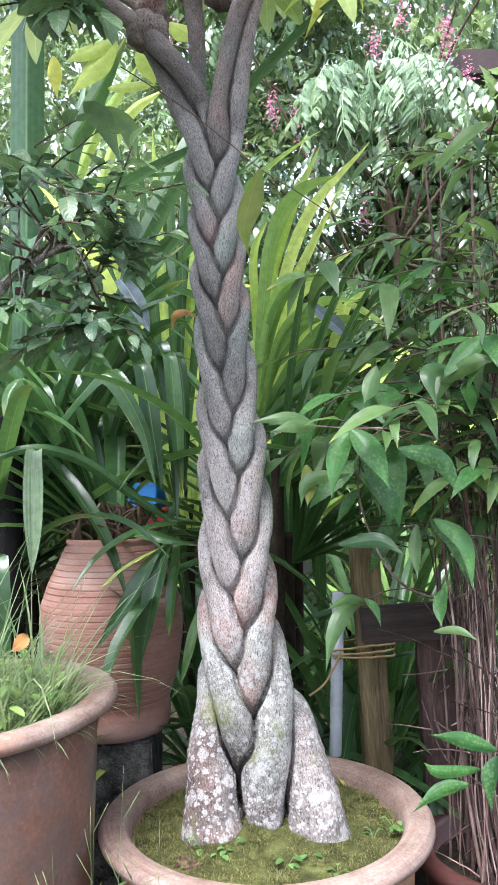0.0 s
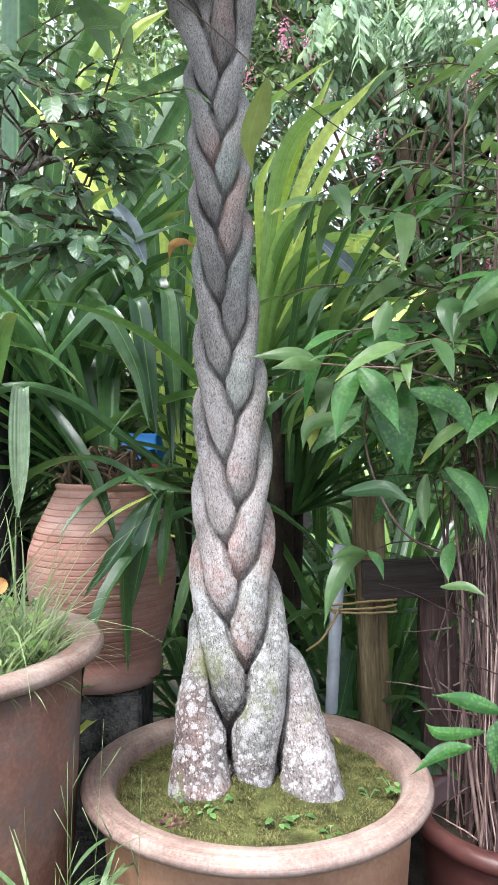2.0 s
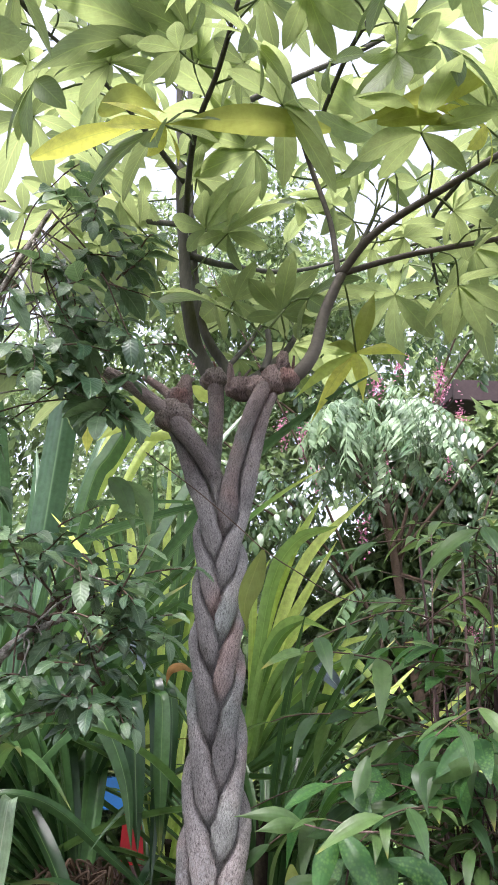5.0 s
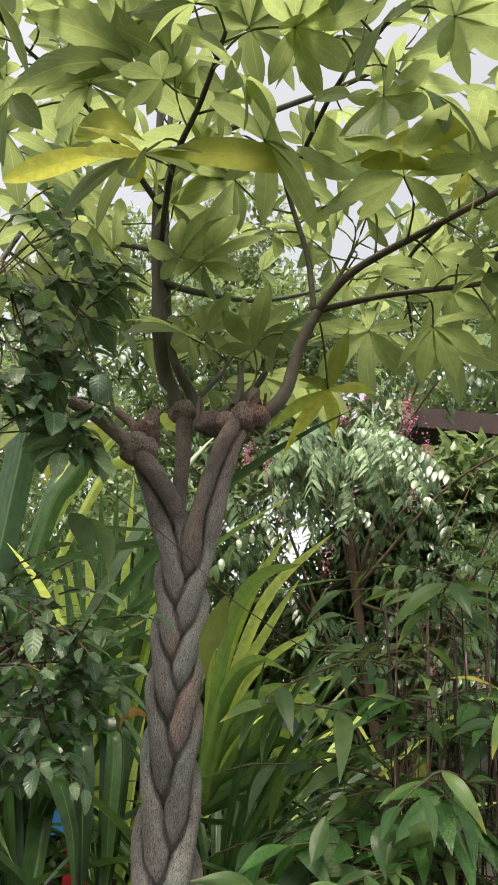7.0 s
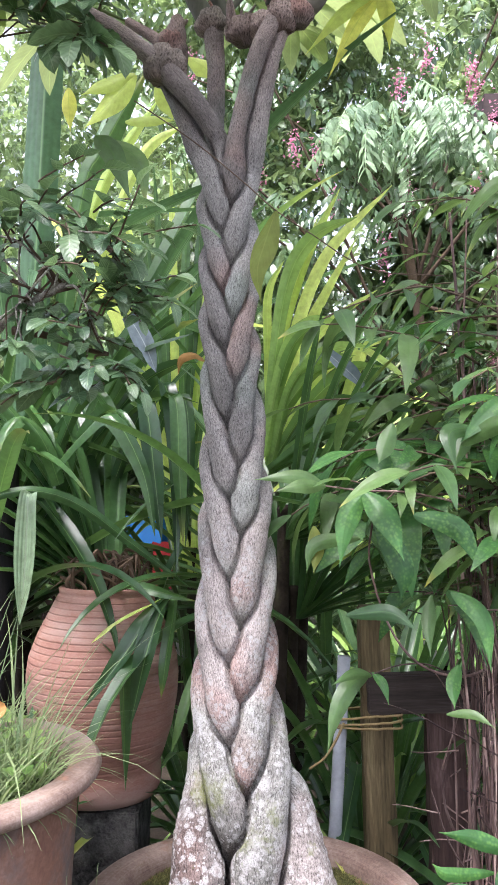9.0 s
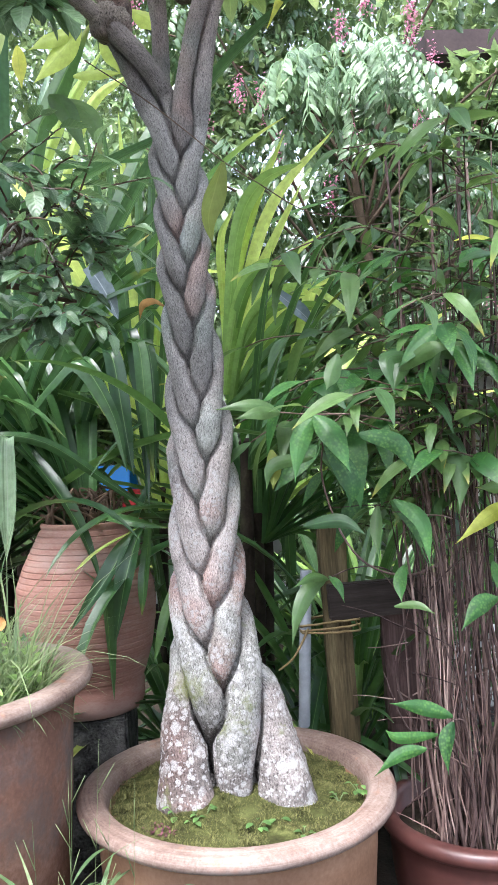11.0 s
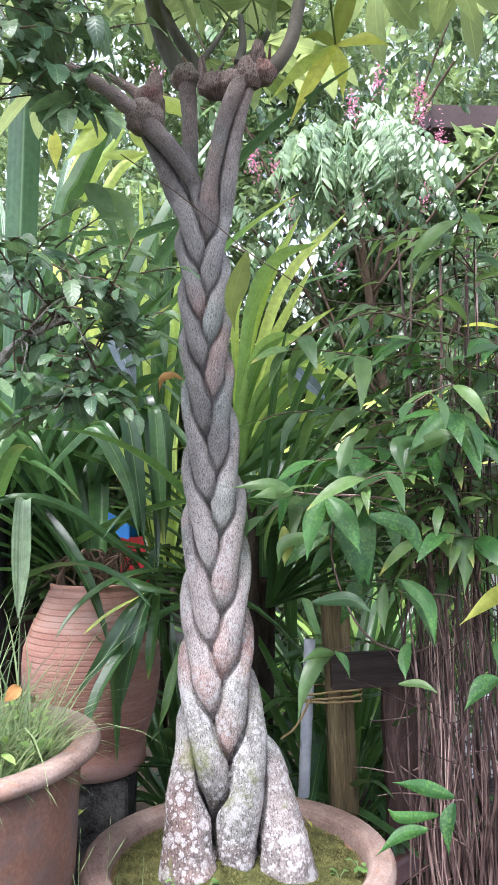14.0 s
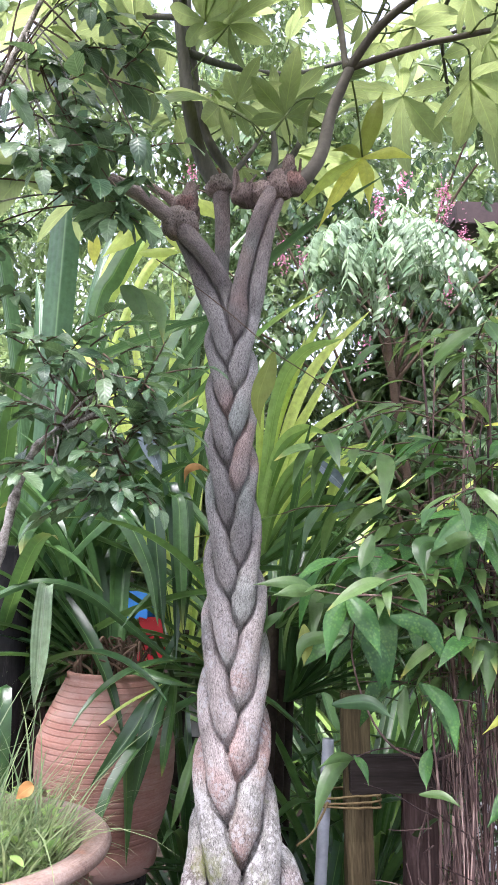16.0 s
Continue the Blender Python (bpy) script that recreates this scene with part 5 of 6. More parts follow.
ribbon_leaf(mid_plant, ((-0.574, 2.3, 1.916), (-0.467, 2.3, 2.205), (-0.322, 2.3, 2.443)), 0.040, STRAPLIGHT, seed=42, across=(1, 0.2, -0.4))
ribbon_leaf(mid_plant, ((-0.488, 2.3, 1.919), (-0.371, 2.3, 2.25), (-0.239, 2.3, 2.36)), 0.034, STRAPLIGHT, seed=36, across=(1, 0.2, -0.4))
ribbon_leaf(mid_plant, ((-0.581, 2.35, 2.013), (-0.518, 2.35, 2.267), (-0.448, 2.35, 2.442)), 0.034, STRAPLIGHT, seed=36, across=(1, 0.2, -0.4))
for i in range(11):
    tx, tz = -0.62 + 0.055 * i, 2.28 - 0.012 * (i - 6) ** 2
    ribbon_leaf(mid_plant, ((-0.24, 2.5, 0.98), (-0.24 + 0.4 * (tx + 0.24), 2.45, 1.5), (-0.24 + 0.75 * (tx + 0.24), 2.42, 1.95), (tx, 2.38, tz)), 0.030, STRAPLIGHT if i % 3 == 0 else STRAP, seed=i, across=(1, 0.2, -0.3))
# dark leaves arching and hanging between the jar and the stems
rows = []
rows.append((((-0.481, 1.860, 1.328), (-0.392, 1.825, 1.427), (-0.319, 1.790, 1.522), (-0.224, 1.755, 1.637), (-0.139, 1.720, 1.705)), 0.038))
rows.append((((-0.446, 1.880, 1.277), (-0.357, 1.845, 1.378), (-0.284, 1.810, 1.489), (-0.202, 1.775, 1.556), (-0.133, 1.740, 1.580)), 0.034))
rows.append((((-0.465, 1.900, 1.224), (-0.375, 1.865, 1.328), (-0.275, 1.830, 1.441), (-0.192, 1.795, 1.482), (-0.132, 1.760, 1.482)), 0.034))
rows.append((((-0.535, 1.860, 1.140), (-0.471, 1.825, 1.270), (-0.403, 1.790, 1.406), (-0.300, 1.755, 1.456), (-0.235, 1.720, 1.417)), 0.030))
rows.append((((-0.487, 1.880, 1.087), (-0.437, 1.845, 1.219), (-0.399, 1.810, 1.320), (-0.330, 1.775, 1.372), (-0.258, 1.740, 1.309)), 0.036))
rows.append((((-0.410, 1.900, 1.224), (-0.341, 1.865, 1.382), (-0.282, 1.830, 1.435), (-0.237, 1.795, 1.292), (-0.210, 1.760, 1.116)), 0.046))
rows.append((((-0.334, 1.860, 1.221), (-0.268, 1.825, 1.388), (-0.211, 1.790, 1.432), (-0.179, 1.755, 1.236), (-0.167, 1.720, 0.997)), 0.042))
rows.append((((-0.487, 1.880, 1.277), (-0.430, 1.845, 1.405), (-0.369, 1.810, 1.411), (-0.292, 1.775, 1.276), (-0.236, 1.740, 1.172)), 0.030))
rows.append((((-0.260, 1.900, 1.279), (-0.207, 1.865, 1.409), (-0.167, 1.830, 1.402), (-0.151, 1.795, 1.240), (-0.153, 1.760, 1.059)), 0.028))
rows.append((((-0.561, 1.860, 1.247), (-0.530, 1.825, 1.342), (-0.487, 1.790, 1.291), (-0.450, 1.755, 1.160)), 0.046))
rows.append((((-0.567, 1.880, 1.331), (-0.529, 1.845, 1.404), (-0.440, 1.810, 1.488), (-0.342, 1.775, 1.486), (-0.285, 1.740, 1.409)), 0.032))
rows.append((((-0.410, 1.900, 1.334), (-0.348, 1.865, 1.449), (-0.255, 1.830, 1.559), (-0.130, 1.795, 1.652)), 0.032))
rows.append((((-0.374, 1.860, 1.274), (-0.301, 1.825, 1.375), (-0.217, 1.790, 1.407), (-0.127, 1.755, 1.387)), 0.030))
rows.append((((-0.513, 1.880, 1.385), (-0.463, 1.845, 1.510), (-0.388, 1.810, 1.605), (-0.303, 1.775, 1.644)), 0.034))
for pts, w in rows:
    ribbon_leaf(jar_plant, pts, w, STRAP, seed=int(w * 800), across=(1, 0.25, -0.3))
# one broad pleated leaf standing upright and a dark one slanting past it
ribbon_leaf(tall_plant, ((-0.585, 1.92, 1.00), (-0.570, 1.91, 1.55), (-0.562, 1.90, 2.10), (-0.556, 1.90, 2.60), (-0.552, 1.92, 3.05)), 0.088, PLEATED, seed=3, across=(1, 0.15, 0))
ribbon_leaf(tall_plant, ((-0.545, 2.0, 1.35), (-0.466, 1.95, 1.949), (-0.419, 1.95, 2.081), (-0.364, 1.95, 2.198), (-0.3, 1.95, 2.32)), 0.058, STRAP, seed=7, across=(1, 0.2, -0.4))
# kinked leaf ends, blue-grey colour standing in for sky gloss
ribbon_leaf(jar_plant, ((-0.293, 1.72, 1.579), (-0.271, 1.72, 1.55), (-0.246, 1.72, 1.504), (-0.224, 1.72, 1.451)), 0.044, SKYGLOSS, seed=5, across=(1, 0.1, 0.3))
ribbon_leaf(back_plant, ((0.16, 1.72, 1.501), (0.189, 1.72, 1.475), (0.218, 1.72, 1.449), (0.247, 1.72, 1.416)), 0.034, SKYGLOSS, seed=6, across=(1, 0.1, 0.6))
# leaves fanning out beyond the stems, bright ones above, dark ones below
rows = []
rows.append((((0.044, 2.020, 1.295), (0.060, 1.970, 1.573), (0.112, 1.920, 1.766), (0.206, 1.870, 1.958)), 0.050))
rows.append((((0.047, 2.032, 1.296), (0.086, 1.982, 1.547), (0.175, 1.932, 1.798), (0.337, 1.882, 1.970)), 0.044))
rows.append((((0.041, 2.044, 1.298), (0.047, 1.994, 1.550), (0.092, 1.944, 1.705), (0.151, 1.894, 1.891)), 0.040))
rows.append((((0.048, 2.056, 1.299), (0.116, 2.006, 1.539), (0.199, 1.956, 1.639), (0.304, 1.906, 1.706)), 0.034))
rows.append((((0.047, 2.020, 1.280), (0.143, 1.970, 1.473), (0.251, 1.920, 1.552), (0.366, 1.870, 1.586)), 0.034))
rows.append((((0.037, 2.032, 1.296), (0.029, 1.982, 1.576), (0.029, 1.932, 1.701), (0.065, 1.882, 1.769)), 0.030))
rows.append((((0.052, 2.044, 1.298), (0.109, 1.994, 1.565), (0.169, 1.944, 1.691), (0.250, 1.894, 1.837)), 0.036))
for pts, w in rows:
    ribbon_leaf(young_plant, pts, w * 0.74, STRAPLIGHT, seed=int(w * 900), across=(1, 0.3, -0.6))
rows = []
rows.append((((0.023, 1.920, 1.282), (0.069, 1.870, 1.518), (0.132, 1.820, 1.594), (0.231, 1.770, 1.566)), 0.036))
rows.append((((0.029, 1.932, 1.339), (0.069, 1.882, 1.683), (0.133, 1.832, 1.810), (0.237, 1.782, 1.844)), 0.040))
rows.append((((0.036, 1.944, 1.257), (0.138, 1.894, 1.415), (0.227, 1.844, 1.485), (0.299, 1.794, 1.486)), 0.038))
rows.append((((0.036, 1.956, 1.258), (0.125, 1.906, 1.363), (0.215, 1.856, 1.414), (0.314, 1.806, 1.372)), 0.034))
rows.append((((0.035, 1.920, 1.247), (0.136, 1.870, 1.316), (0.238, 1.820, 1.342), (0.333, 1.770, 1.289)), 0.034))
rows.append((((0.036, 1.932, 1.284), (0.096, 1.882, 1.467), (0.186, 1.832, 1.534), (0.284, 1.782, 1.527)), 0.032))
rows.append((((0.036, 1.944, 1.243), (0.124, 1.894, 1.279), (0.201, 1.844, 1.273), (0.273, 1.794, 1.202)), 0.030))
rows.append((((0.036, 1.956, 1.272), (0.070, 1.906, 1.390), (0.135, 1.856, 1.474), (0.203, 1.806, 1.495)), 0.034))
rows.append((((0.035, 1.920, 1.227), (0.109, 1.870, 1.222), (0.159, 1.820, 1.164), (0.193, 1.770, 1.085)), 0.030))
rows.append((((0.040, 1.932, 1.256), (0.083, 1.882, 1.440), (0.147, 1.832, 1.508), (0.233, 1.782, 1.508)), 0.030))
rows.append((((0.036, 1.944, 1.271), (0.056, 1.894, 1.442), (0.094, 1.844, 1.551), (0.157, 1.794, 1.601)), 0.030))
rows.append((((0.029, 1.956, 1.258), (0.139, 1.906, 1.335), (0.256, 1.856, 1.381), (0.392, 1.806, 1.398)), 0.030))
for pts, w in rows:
    # higher tips take the brighter green, so light above is coloured in
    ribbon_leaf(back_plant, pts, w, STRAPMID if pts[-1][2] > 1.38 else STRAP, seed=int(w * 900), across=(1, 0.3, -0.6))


# ---- leafy twigs ----
def twig_path(start, d, length, sag, rng, n=10):
    p, v = Vector(start), Vector(d).normalized()
    pts = [tuple(p)]
    for _ in range(n):
        v = (v + Vector((rng.uniform(-0.12, 0.12), rng.uniform(-0.12, 0.12), rng.uniform(-0.10, 0.10) - sag / n))).normalized()
        p = p + v * (length / n)
        pts.append(tuple(p))
    return pts


def leafy_twig(plant, bark, start, d, length, n, meshes, rng, r0=0.004, sag=0.5, first=0.25, size=(0.8, 1.15), spread=0.9, limp=0.35):
    path = twig_path(start, d, length, sag, rng)
    twig = part("twig", tube(path, [r0 + (0.0012 - r0) * i / 10 for i in range(11)], 6), bark, plant)
    for j in range(n):
        s = first + (1 - first) * (j + 1) / n
        i = min(10, int(s * 10))
        p = Vector(path[i])
        t = (p - Vector(path[max(i - 1, 0)])).normalized()
        side = t.cross(Vector((0, 0, 1)))
        side = side.normalized() if side.length > 0.05 else Vector((1, 0, 0))
        sign = 1 if j % 2 else -1
        v = t * (1.0 if j == n - 1 else 0.55) + side * sign * (0.1 if j == n - 1 else spread) * rng.uniform(0.7, 1.2) + Vector((0, rng.uniform(-0.3, 0.1), rng.uniform(-limp, 0.25)))
        put("leaf", rng.choice(meshes), aim(p, v, (rng.uniform(-0.35, 0.35), rng.uniform(-0.7, 0.1), 1), rng.uniform(-0.4, 0.4), rng.uniform(*size)), plant, twig)
    return path


def cane_clump():
    plant = thing("cane_plant", "clump of thin brown canes with glossy spotted green leaves", "plant", at=(0, 0, 0))
    spotted = [blade_mesh("leaf", [SPOTTED], ln, w, 9, 4, "lance", dr, 0.3, 0.03, s) for ln, w, dr, s in ((0.14, 0.044, 0.8, 1), (0.12, 0.038, 0.5, 2), (0.155, 0.047, 1.1, 3))]
    plain = [blade_mesh("leaf", [PLAINLEAF], ln, w, 9, 4, "lance", dr, 0.3, 0.03, s) for ln, w, dr, s in ((0.13, 0.033, 0.8, 4), (0.11, 0.029, 0.5, 5), (0.15, 0.034, 1.2, 6), (0.10, 0.027, 0.4, 7))]
    old = blade_mesh("leaf", [LEAF_YELLOW], 0.11, 0.036, 9, 4, "lance", 0.6, 0.3, 0.03, 8)
    rng = random.Random(21)
    tops = []
    for i in range(90):
        a, rr = i * 2.4, 0.15 * math.sqrt((i + 0.5) / 90)
        x, y = CANEPOT[0] + 0.015 + rr * math.cos(a), CANEPOT[1] + rr * math.sin(a)
        if i % 3 and 0.495 < x < 0.575:
            continue
        h = rng.uniform(0.8, 1.48) if i % 3 == 0 else rng.uniform(0.55, 0.95)
        lean = rng.uniform(-0.14, 0.08) * (0.4 + 0.6 * rng.random())
        pts = [(x, y, 0.32)]
        for j in range(1, 6):
            t = j / 5
            pts.append((x + lean * t * h * 0.6 + rng.uniform(-0.026, 0.026), y + rng.uniform(-0.026, 0.026) + 0.05 * t * math.sin(a), 0.32 + h * t))
        path = smooth_path(pts, 24)
        r = 0.0014 + 0.0036 * rng.random() ** 1.8
        part("cane", tube(path, [r * (1 - 0.6 * k / 24) for k in range(25)], 8, rough=0.08), CANE, plant)
        tops.append((path, h))
    for i in range(84):
        x, y = 0.402 + 0.0026 * i + rng.uniform(-0.01, 0.01), 1.372 + 0.05 * math.sin(i * 1.9) * rng.random()
        if i % 4 and 0.495 < x < 0.575:
            continue
        tip = (x + rng.uniform(-0.07, 0.05), y + rng.uniform(-0.06, 0.06), rng.uniform(1.3, 1.95) if i % 7 == 0 else rng.uniform(0.75, 1.2))
        path = smooth_path([(x, y, 0.32), (x * 0.67 + tip[0] * 0.33 + rng.uniform(-0.04, 0.04), y - 0.01, 0.32 + (tip[2] - 0.32) * 0.33), (x * 0.33 + tip[0] * 0.67 + rng.uniform(-0.03, 0.03), y - 0.01, 0.32 + (tip[2] - 0.32) * 0.67), tip], 24)
        stout = rng.choice((0.0012, 0.0016, 0.0016, 0.0022, 0.003, 0.0045))
        part("cane", tube(path, [stout * (1 - 0.5 * k / 24) for k in range(25)], 8, rough=0.12), CANE, plant)
    # stout upright canes standing clear of the leaves
    for low, top, r in (((0.402, 1.47, 1.197), (0.386, 1.52, 1.744), 0.004),
                        ((0.457, 1.47, 1.23), (0.484, 1.52, 1.762), 0.0042),
                        ((0.517, 1.47, 1.11), (0.548, 1.52, 1.781), 0.006),
                        ((0.531, 1.47, 1.11), (0.563, 1.52, 1.735), 0.005),
                        ((0.551, 1.47, 1.109), (0.64, 1.52, 1.69), 0.003),
                        ((0.425, 1.47, 1.231), (0.423, 1.52, 1.528), 0.003),
                        ((0.482, 1.47, 1.128), (0.52, 1.52, 1.411), 0.0026),
                        ((0.586, 1.47, 1.109), (0.609, 1.52, 1.617), 0.004)):
        foot = (min(max(low[0], 0.40), 0.61), 1.46, 0.32)
        mid = tuple((a + b) / 2 + rng.uniform(-0.006, 0.006) for a, b in zip(low, top))
        path = smooth_path([foot, low, mid, top], 40)
        part("cane", tube(path, [r * (1 - 0.35 * k / 40) for k in range(41)], 10, rough=0.15), CANE, plant)
    tall = [path for path, h in tops if h > 0.9]
    for i in range(125):
        path = tall[i % len(tall)]
        k = 24 if i < len(tall) else rng.randint(11, 24)
        p = path[k]
        if p[2] < 0.98 or p[2] > 1.80:
            continue
        a = rng.uniform(150, 330) if i % 3 else rng.uniform(0, 360)
        d = (math.cos(radians(a)), math.sin(radians(a)) * 0.7, rng.uniform(0.1, 0.9))
        leafy_twig(plant, TWIG, p, d, rng.uniform(0.14, 0.36), rng.randint(5, 8), plain if i % 4 else spotted, rng, r0=0.0018, sag=0.7, first=0.1, size=(0.55, 0.95) if p[2] < 1.3 else (0.5, 0.85))
    for i in range(110):
        q = Vector((CANEPOT[0] + rng.uniform(-0.15, 0.15), CANEPOT[1] + rng.uniform(-0.15, 0.1), rng.uniform(0.36, 1.05)))
        path = twig_path(q, (rng.uniform(-1, 1), rng.uniform(-0.6, 0.4), rng.uniform(-0.3, 1.2)), rng.uniform(0.05, 0.17), 0.1, rng)
        part("twig", tube(path, [0.0017 - 0.0009 * k / 10 for k in range(11)], 5), CANE, plant)
    # twigs that reach out towards the braided stems, with larger leaves
    for start, d, ln, n, ms in (((0.40, 1.40, 1.16), (-0.75, -0.3, 0.3), 0.24, 5, spotted), ((0.34, 1.45, 1.20), (-0.9, -0.1, 0.15), 0.30, 5, plain), ((0.42, 1.45, 1.42), (-0.9, -0.3, 0.4), 0.34, 7, plain),
                                ((0.44, 1.5, 1.55), (-0.9, -0.3, 0.3), 0.40, 8, plain), ((0.40, 1.50, 1.34), (-0.9, -0.1, 0.4), 0.34, 7, plain), ((0.48, 1.4, 1.62), (-0.4, -0.8, 0.4), 0.3, 7, plain),
                                ((0.40, 1.46, 1.26), (-0.8, -0.4, 0.3), 0.30, 6, spotted), ((0.46, 1.40, 1.30), (-0.3, -0.8, 0.3), 0.22, 5, spotted), ((0.58, 1.3, 1.0), (-0.1, -0.9, 0.3), 0.22, 4, spotted)):
        leafy_twig(plant, TWIG, start, d, ln, n, ms, rng, r0=0.0025, sag=0.7, size=(0.85, 1.15), limp=0.8)
    # single leaves hanging among the canes
    rows = []
    rows.append((((0.532, 1.270, 1.004), (0.479, 1.250, 0.986), (0.408, 1.230, 0.940)), 0.034, LEAF_YELLOW))
    rows.append((((0.546, 1.300, 1.055), (0.478, 1.280, 1.081), (0.403, 1.260, 1.082)), 0.036, PLAINLEAF))
    rows.append((((0.503, 1.330, 1.165), (0.476, 1.310, 1.160), (0.449, 1.290, 1.142)), 0.022, PLAINLEAF))
    rows.append((((0.493, 1.270, 0.837), (0.452, 1.250, 0.828), (0.411, 1.230, 0.790)), 0.044, SPOTTED))
    rows.append((((0.528, 1.300, 0.612), (0.502, 1.280, 0.566), (0.509, 1.260, 0.529)), 0.030, LEAF_YELLOW))
    rows.append((((0.478, 1.330, 1.279), (0.421, 1.310, 1.289), (0.370, 1.290, 1.241)), 0.036, PLAINLEAF))
    rows.append((((0.458, 1.270, 1.270), (0.488, 1.250, 1.257), (0.500, 1.230, 1.212)), 0.042, SPOTTED))
    rows.append((((0.368, 1.300, 1.294), (0.343, 1.280, 1.262), (0.318, 1.260, 1.207)), 0.040, PLAINLEAF))
    rows.append((((0.322, 1.330, 1.015), (0.362, 1.310, 0.968), (0.377, 1.290, 0.894)), 0.036, SPOTTED))
    rows.append((((0.419, 1.270, 1.109), (0.431, 1.250, 1.060), (0.419, 1.230, 0.993)), 0.040, PLAINLEAF))
    rows.append((((0.291, 1.300, 1.008), (0.282, 1.280, 0.966), (0.280, 1.260, 0.919)), 0.026, PLAINLEAF))
    rows.append((((0.342, 1.330, 0.894), (0.328, 1.310, 0.864), (0.324, 1.290, 0.833)), 0.034, SPOTTED))
    rows.append((((0.306, 1.270, 0.830), (0.342, 1.250, 0.835), (0.369, 1.230, 0.821)), 0.016, PLAINLEAF))
    rows.append((((0.546, 1.300, 1.040), (0.507, 1.280, 1.035), (0.458, 1.260, 1.035)), 0.030, PLAINLEAF))
    rows.append((((0.509, 1.330, 0.894), (0.513, 1.310, 0.863), (0.507, 1.290, 0.826)), 0.030, SPOTTED))
    rows.append((((0.225, 1.270, 1.284), (0.210, 1.250, 1.245), (0.195, 1.230, 1.215)), 0.034, PLAINLEAF))
    rows.append((((0.182, 1.300, 1.175), (0.149, 1.280, 1.164), (0.118, 1.260, 1.156)), 0.020, PLAINLEAF))
    rows.append((((0.404, 1.330, 1.185), (0.368, 1.310, 1.196), (0.320, 1.290, 1.188)), 0.022, PLAINLEAF))
    rows.append((((0.099, 1.270, 1.117), (0.101, 1.250, 1.081), (0.096, 1.230, 1.046)), 0.030, LEAF_OLIVE))
    rows.append((((0.529, 1.300, 0.778), (0.509, 1.280, 0.769), (0.510, 1.260, 0.741)), 0.034, SPOTTED))
    for pts, w, ms in rows:
        ribbon_leaf(plant, pts, w * (0.74 if ms is SPOTTED else 0.86), ms, seed=w * 300, shape="lance")
    # broad single leaves on the side towards the braided stems: stalk end, middle, tip
    rows = []
    rows.append((((0.168, 1.20, 1.171), (0.197, 1.17, 1.132), (0.219, 1.15, 1.07)), 0.056, SPOTTED))
    rows.append((((0.166, 1.20, 1.165), (0.142, 1.19, 1.126), (0.130, 1.18, 1.058)), 0.046, SPOTTED))
    rows.append((((0.186, 1.22, 1.135), (0.226, 1.20, 1.060), (0.223, 1.20, 1.010)), 0.050, SPOTTED))
    rows.append((((0.243, 1.20, 1.137), (0.308, 1.19, 1.117), (0.339, 1.18, 1.049)), 0.046, SPOTTED))
    rows.append((((0.148, 1.25, 0.981), (0.209, 1.22, 0.990), (0.250, 1.20, 0.965)), 0.030, PLAINLEAF))
    rows.append((((0.310, 1.25, 1.02), (0.350, 1.22, 0.983), (0.355, 1.20, 0.908)), 0.040, SPOTTED))
    rows.append((((0.349, 1.25, 1.276), (0.298, 1.20, 1.260), (0.304, 1.18, 1.198)), 0.034, PLAINLEAF))
    rows.append((((0.329, 1.25, 1.248), (0.373, 1.20, 1.277), (0.404, 1.18, 1.273)), 0.034, PLAINLEAF))
    rows.append((((0.381, 1.20, 0.656), (0.328, 1.20, 0.674), (0.275, 1.20, 0.683)), 0.034, SPOTTED))
    rows.append((((0.334, 1.20, 0.605), (0.289, 1.20, 0.597), (0.244, 1.20, 0.564)), 0.030, SPOTTED))
    rows.append((((0.381, 1.20, 0.647), (0.365, 1.19, 0.616), (0.363, 1.18, 0.569)), 0.034, SPOTTED))
    rows.append((((0.36, 1.22, 0.62), (0.29, 1.2, 0.625), (0.265, 1.2, 0.64)), 0.026, SPOTTED))
    rows.append((((0.194, 1.33, 0.874), (0.160, 1.30, 0.862), (0.135, 1.28, 0.822), (0.121, 1.27, 0.766)), 0.036, PLAINLEAF))
    rows.append((((0.200, 1.33, 0.874), (0.165, 1.29, 0.885), (0.125, 1.26, 0.872)), 0.020, PLAINLEAF))
    rows.append((((0.200, 1.33, 0.880), (0.215, 1.31, 0.865), (0.222, 1.30, 0.835)), 0.020, SPOTTED))
    rows.append((((0.113, 1.22, 1.179), (0.065, 1.20, 1.192), (0.002, 1.20, 1.186)), 0.030, PLAINLEAF))
    rows.append((((0.113, 1.22, 1.179), (0.075, 1.19, 1.178), (0.035, 1.18, 1.168)), 0.028, PLAINLEAF))
    rows.append((((0.17, 1.25, 1.10), (0.10, 1.24, 1.09), (0.085, 1.24, 1.045)), 0.028, PLAINLEAF))
    for pts, w, ms in rows:
        ribbon_leaf(plant, pts, w * (0.74 if ms is SPOTTED else 0.84), ms, seed=w * 400, shape="lance")
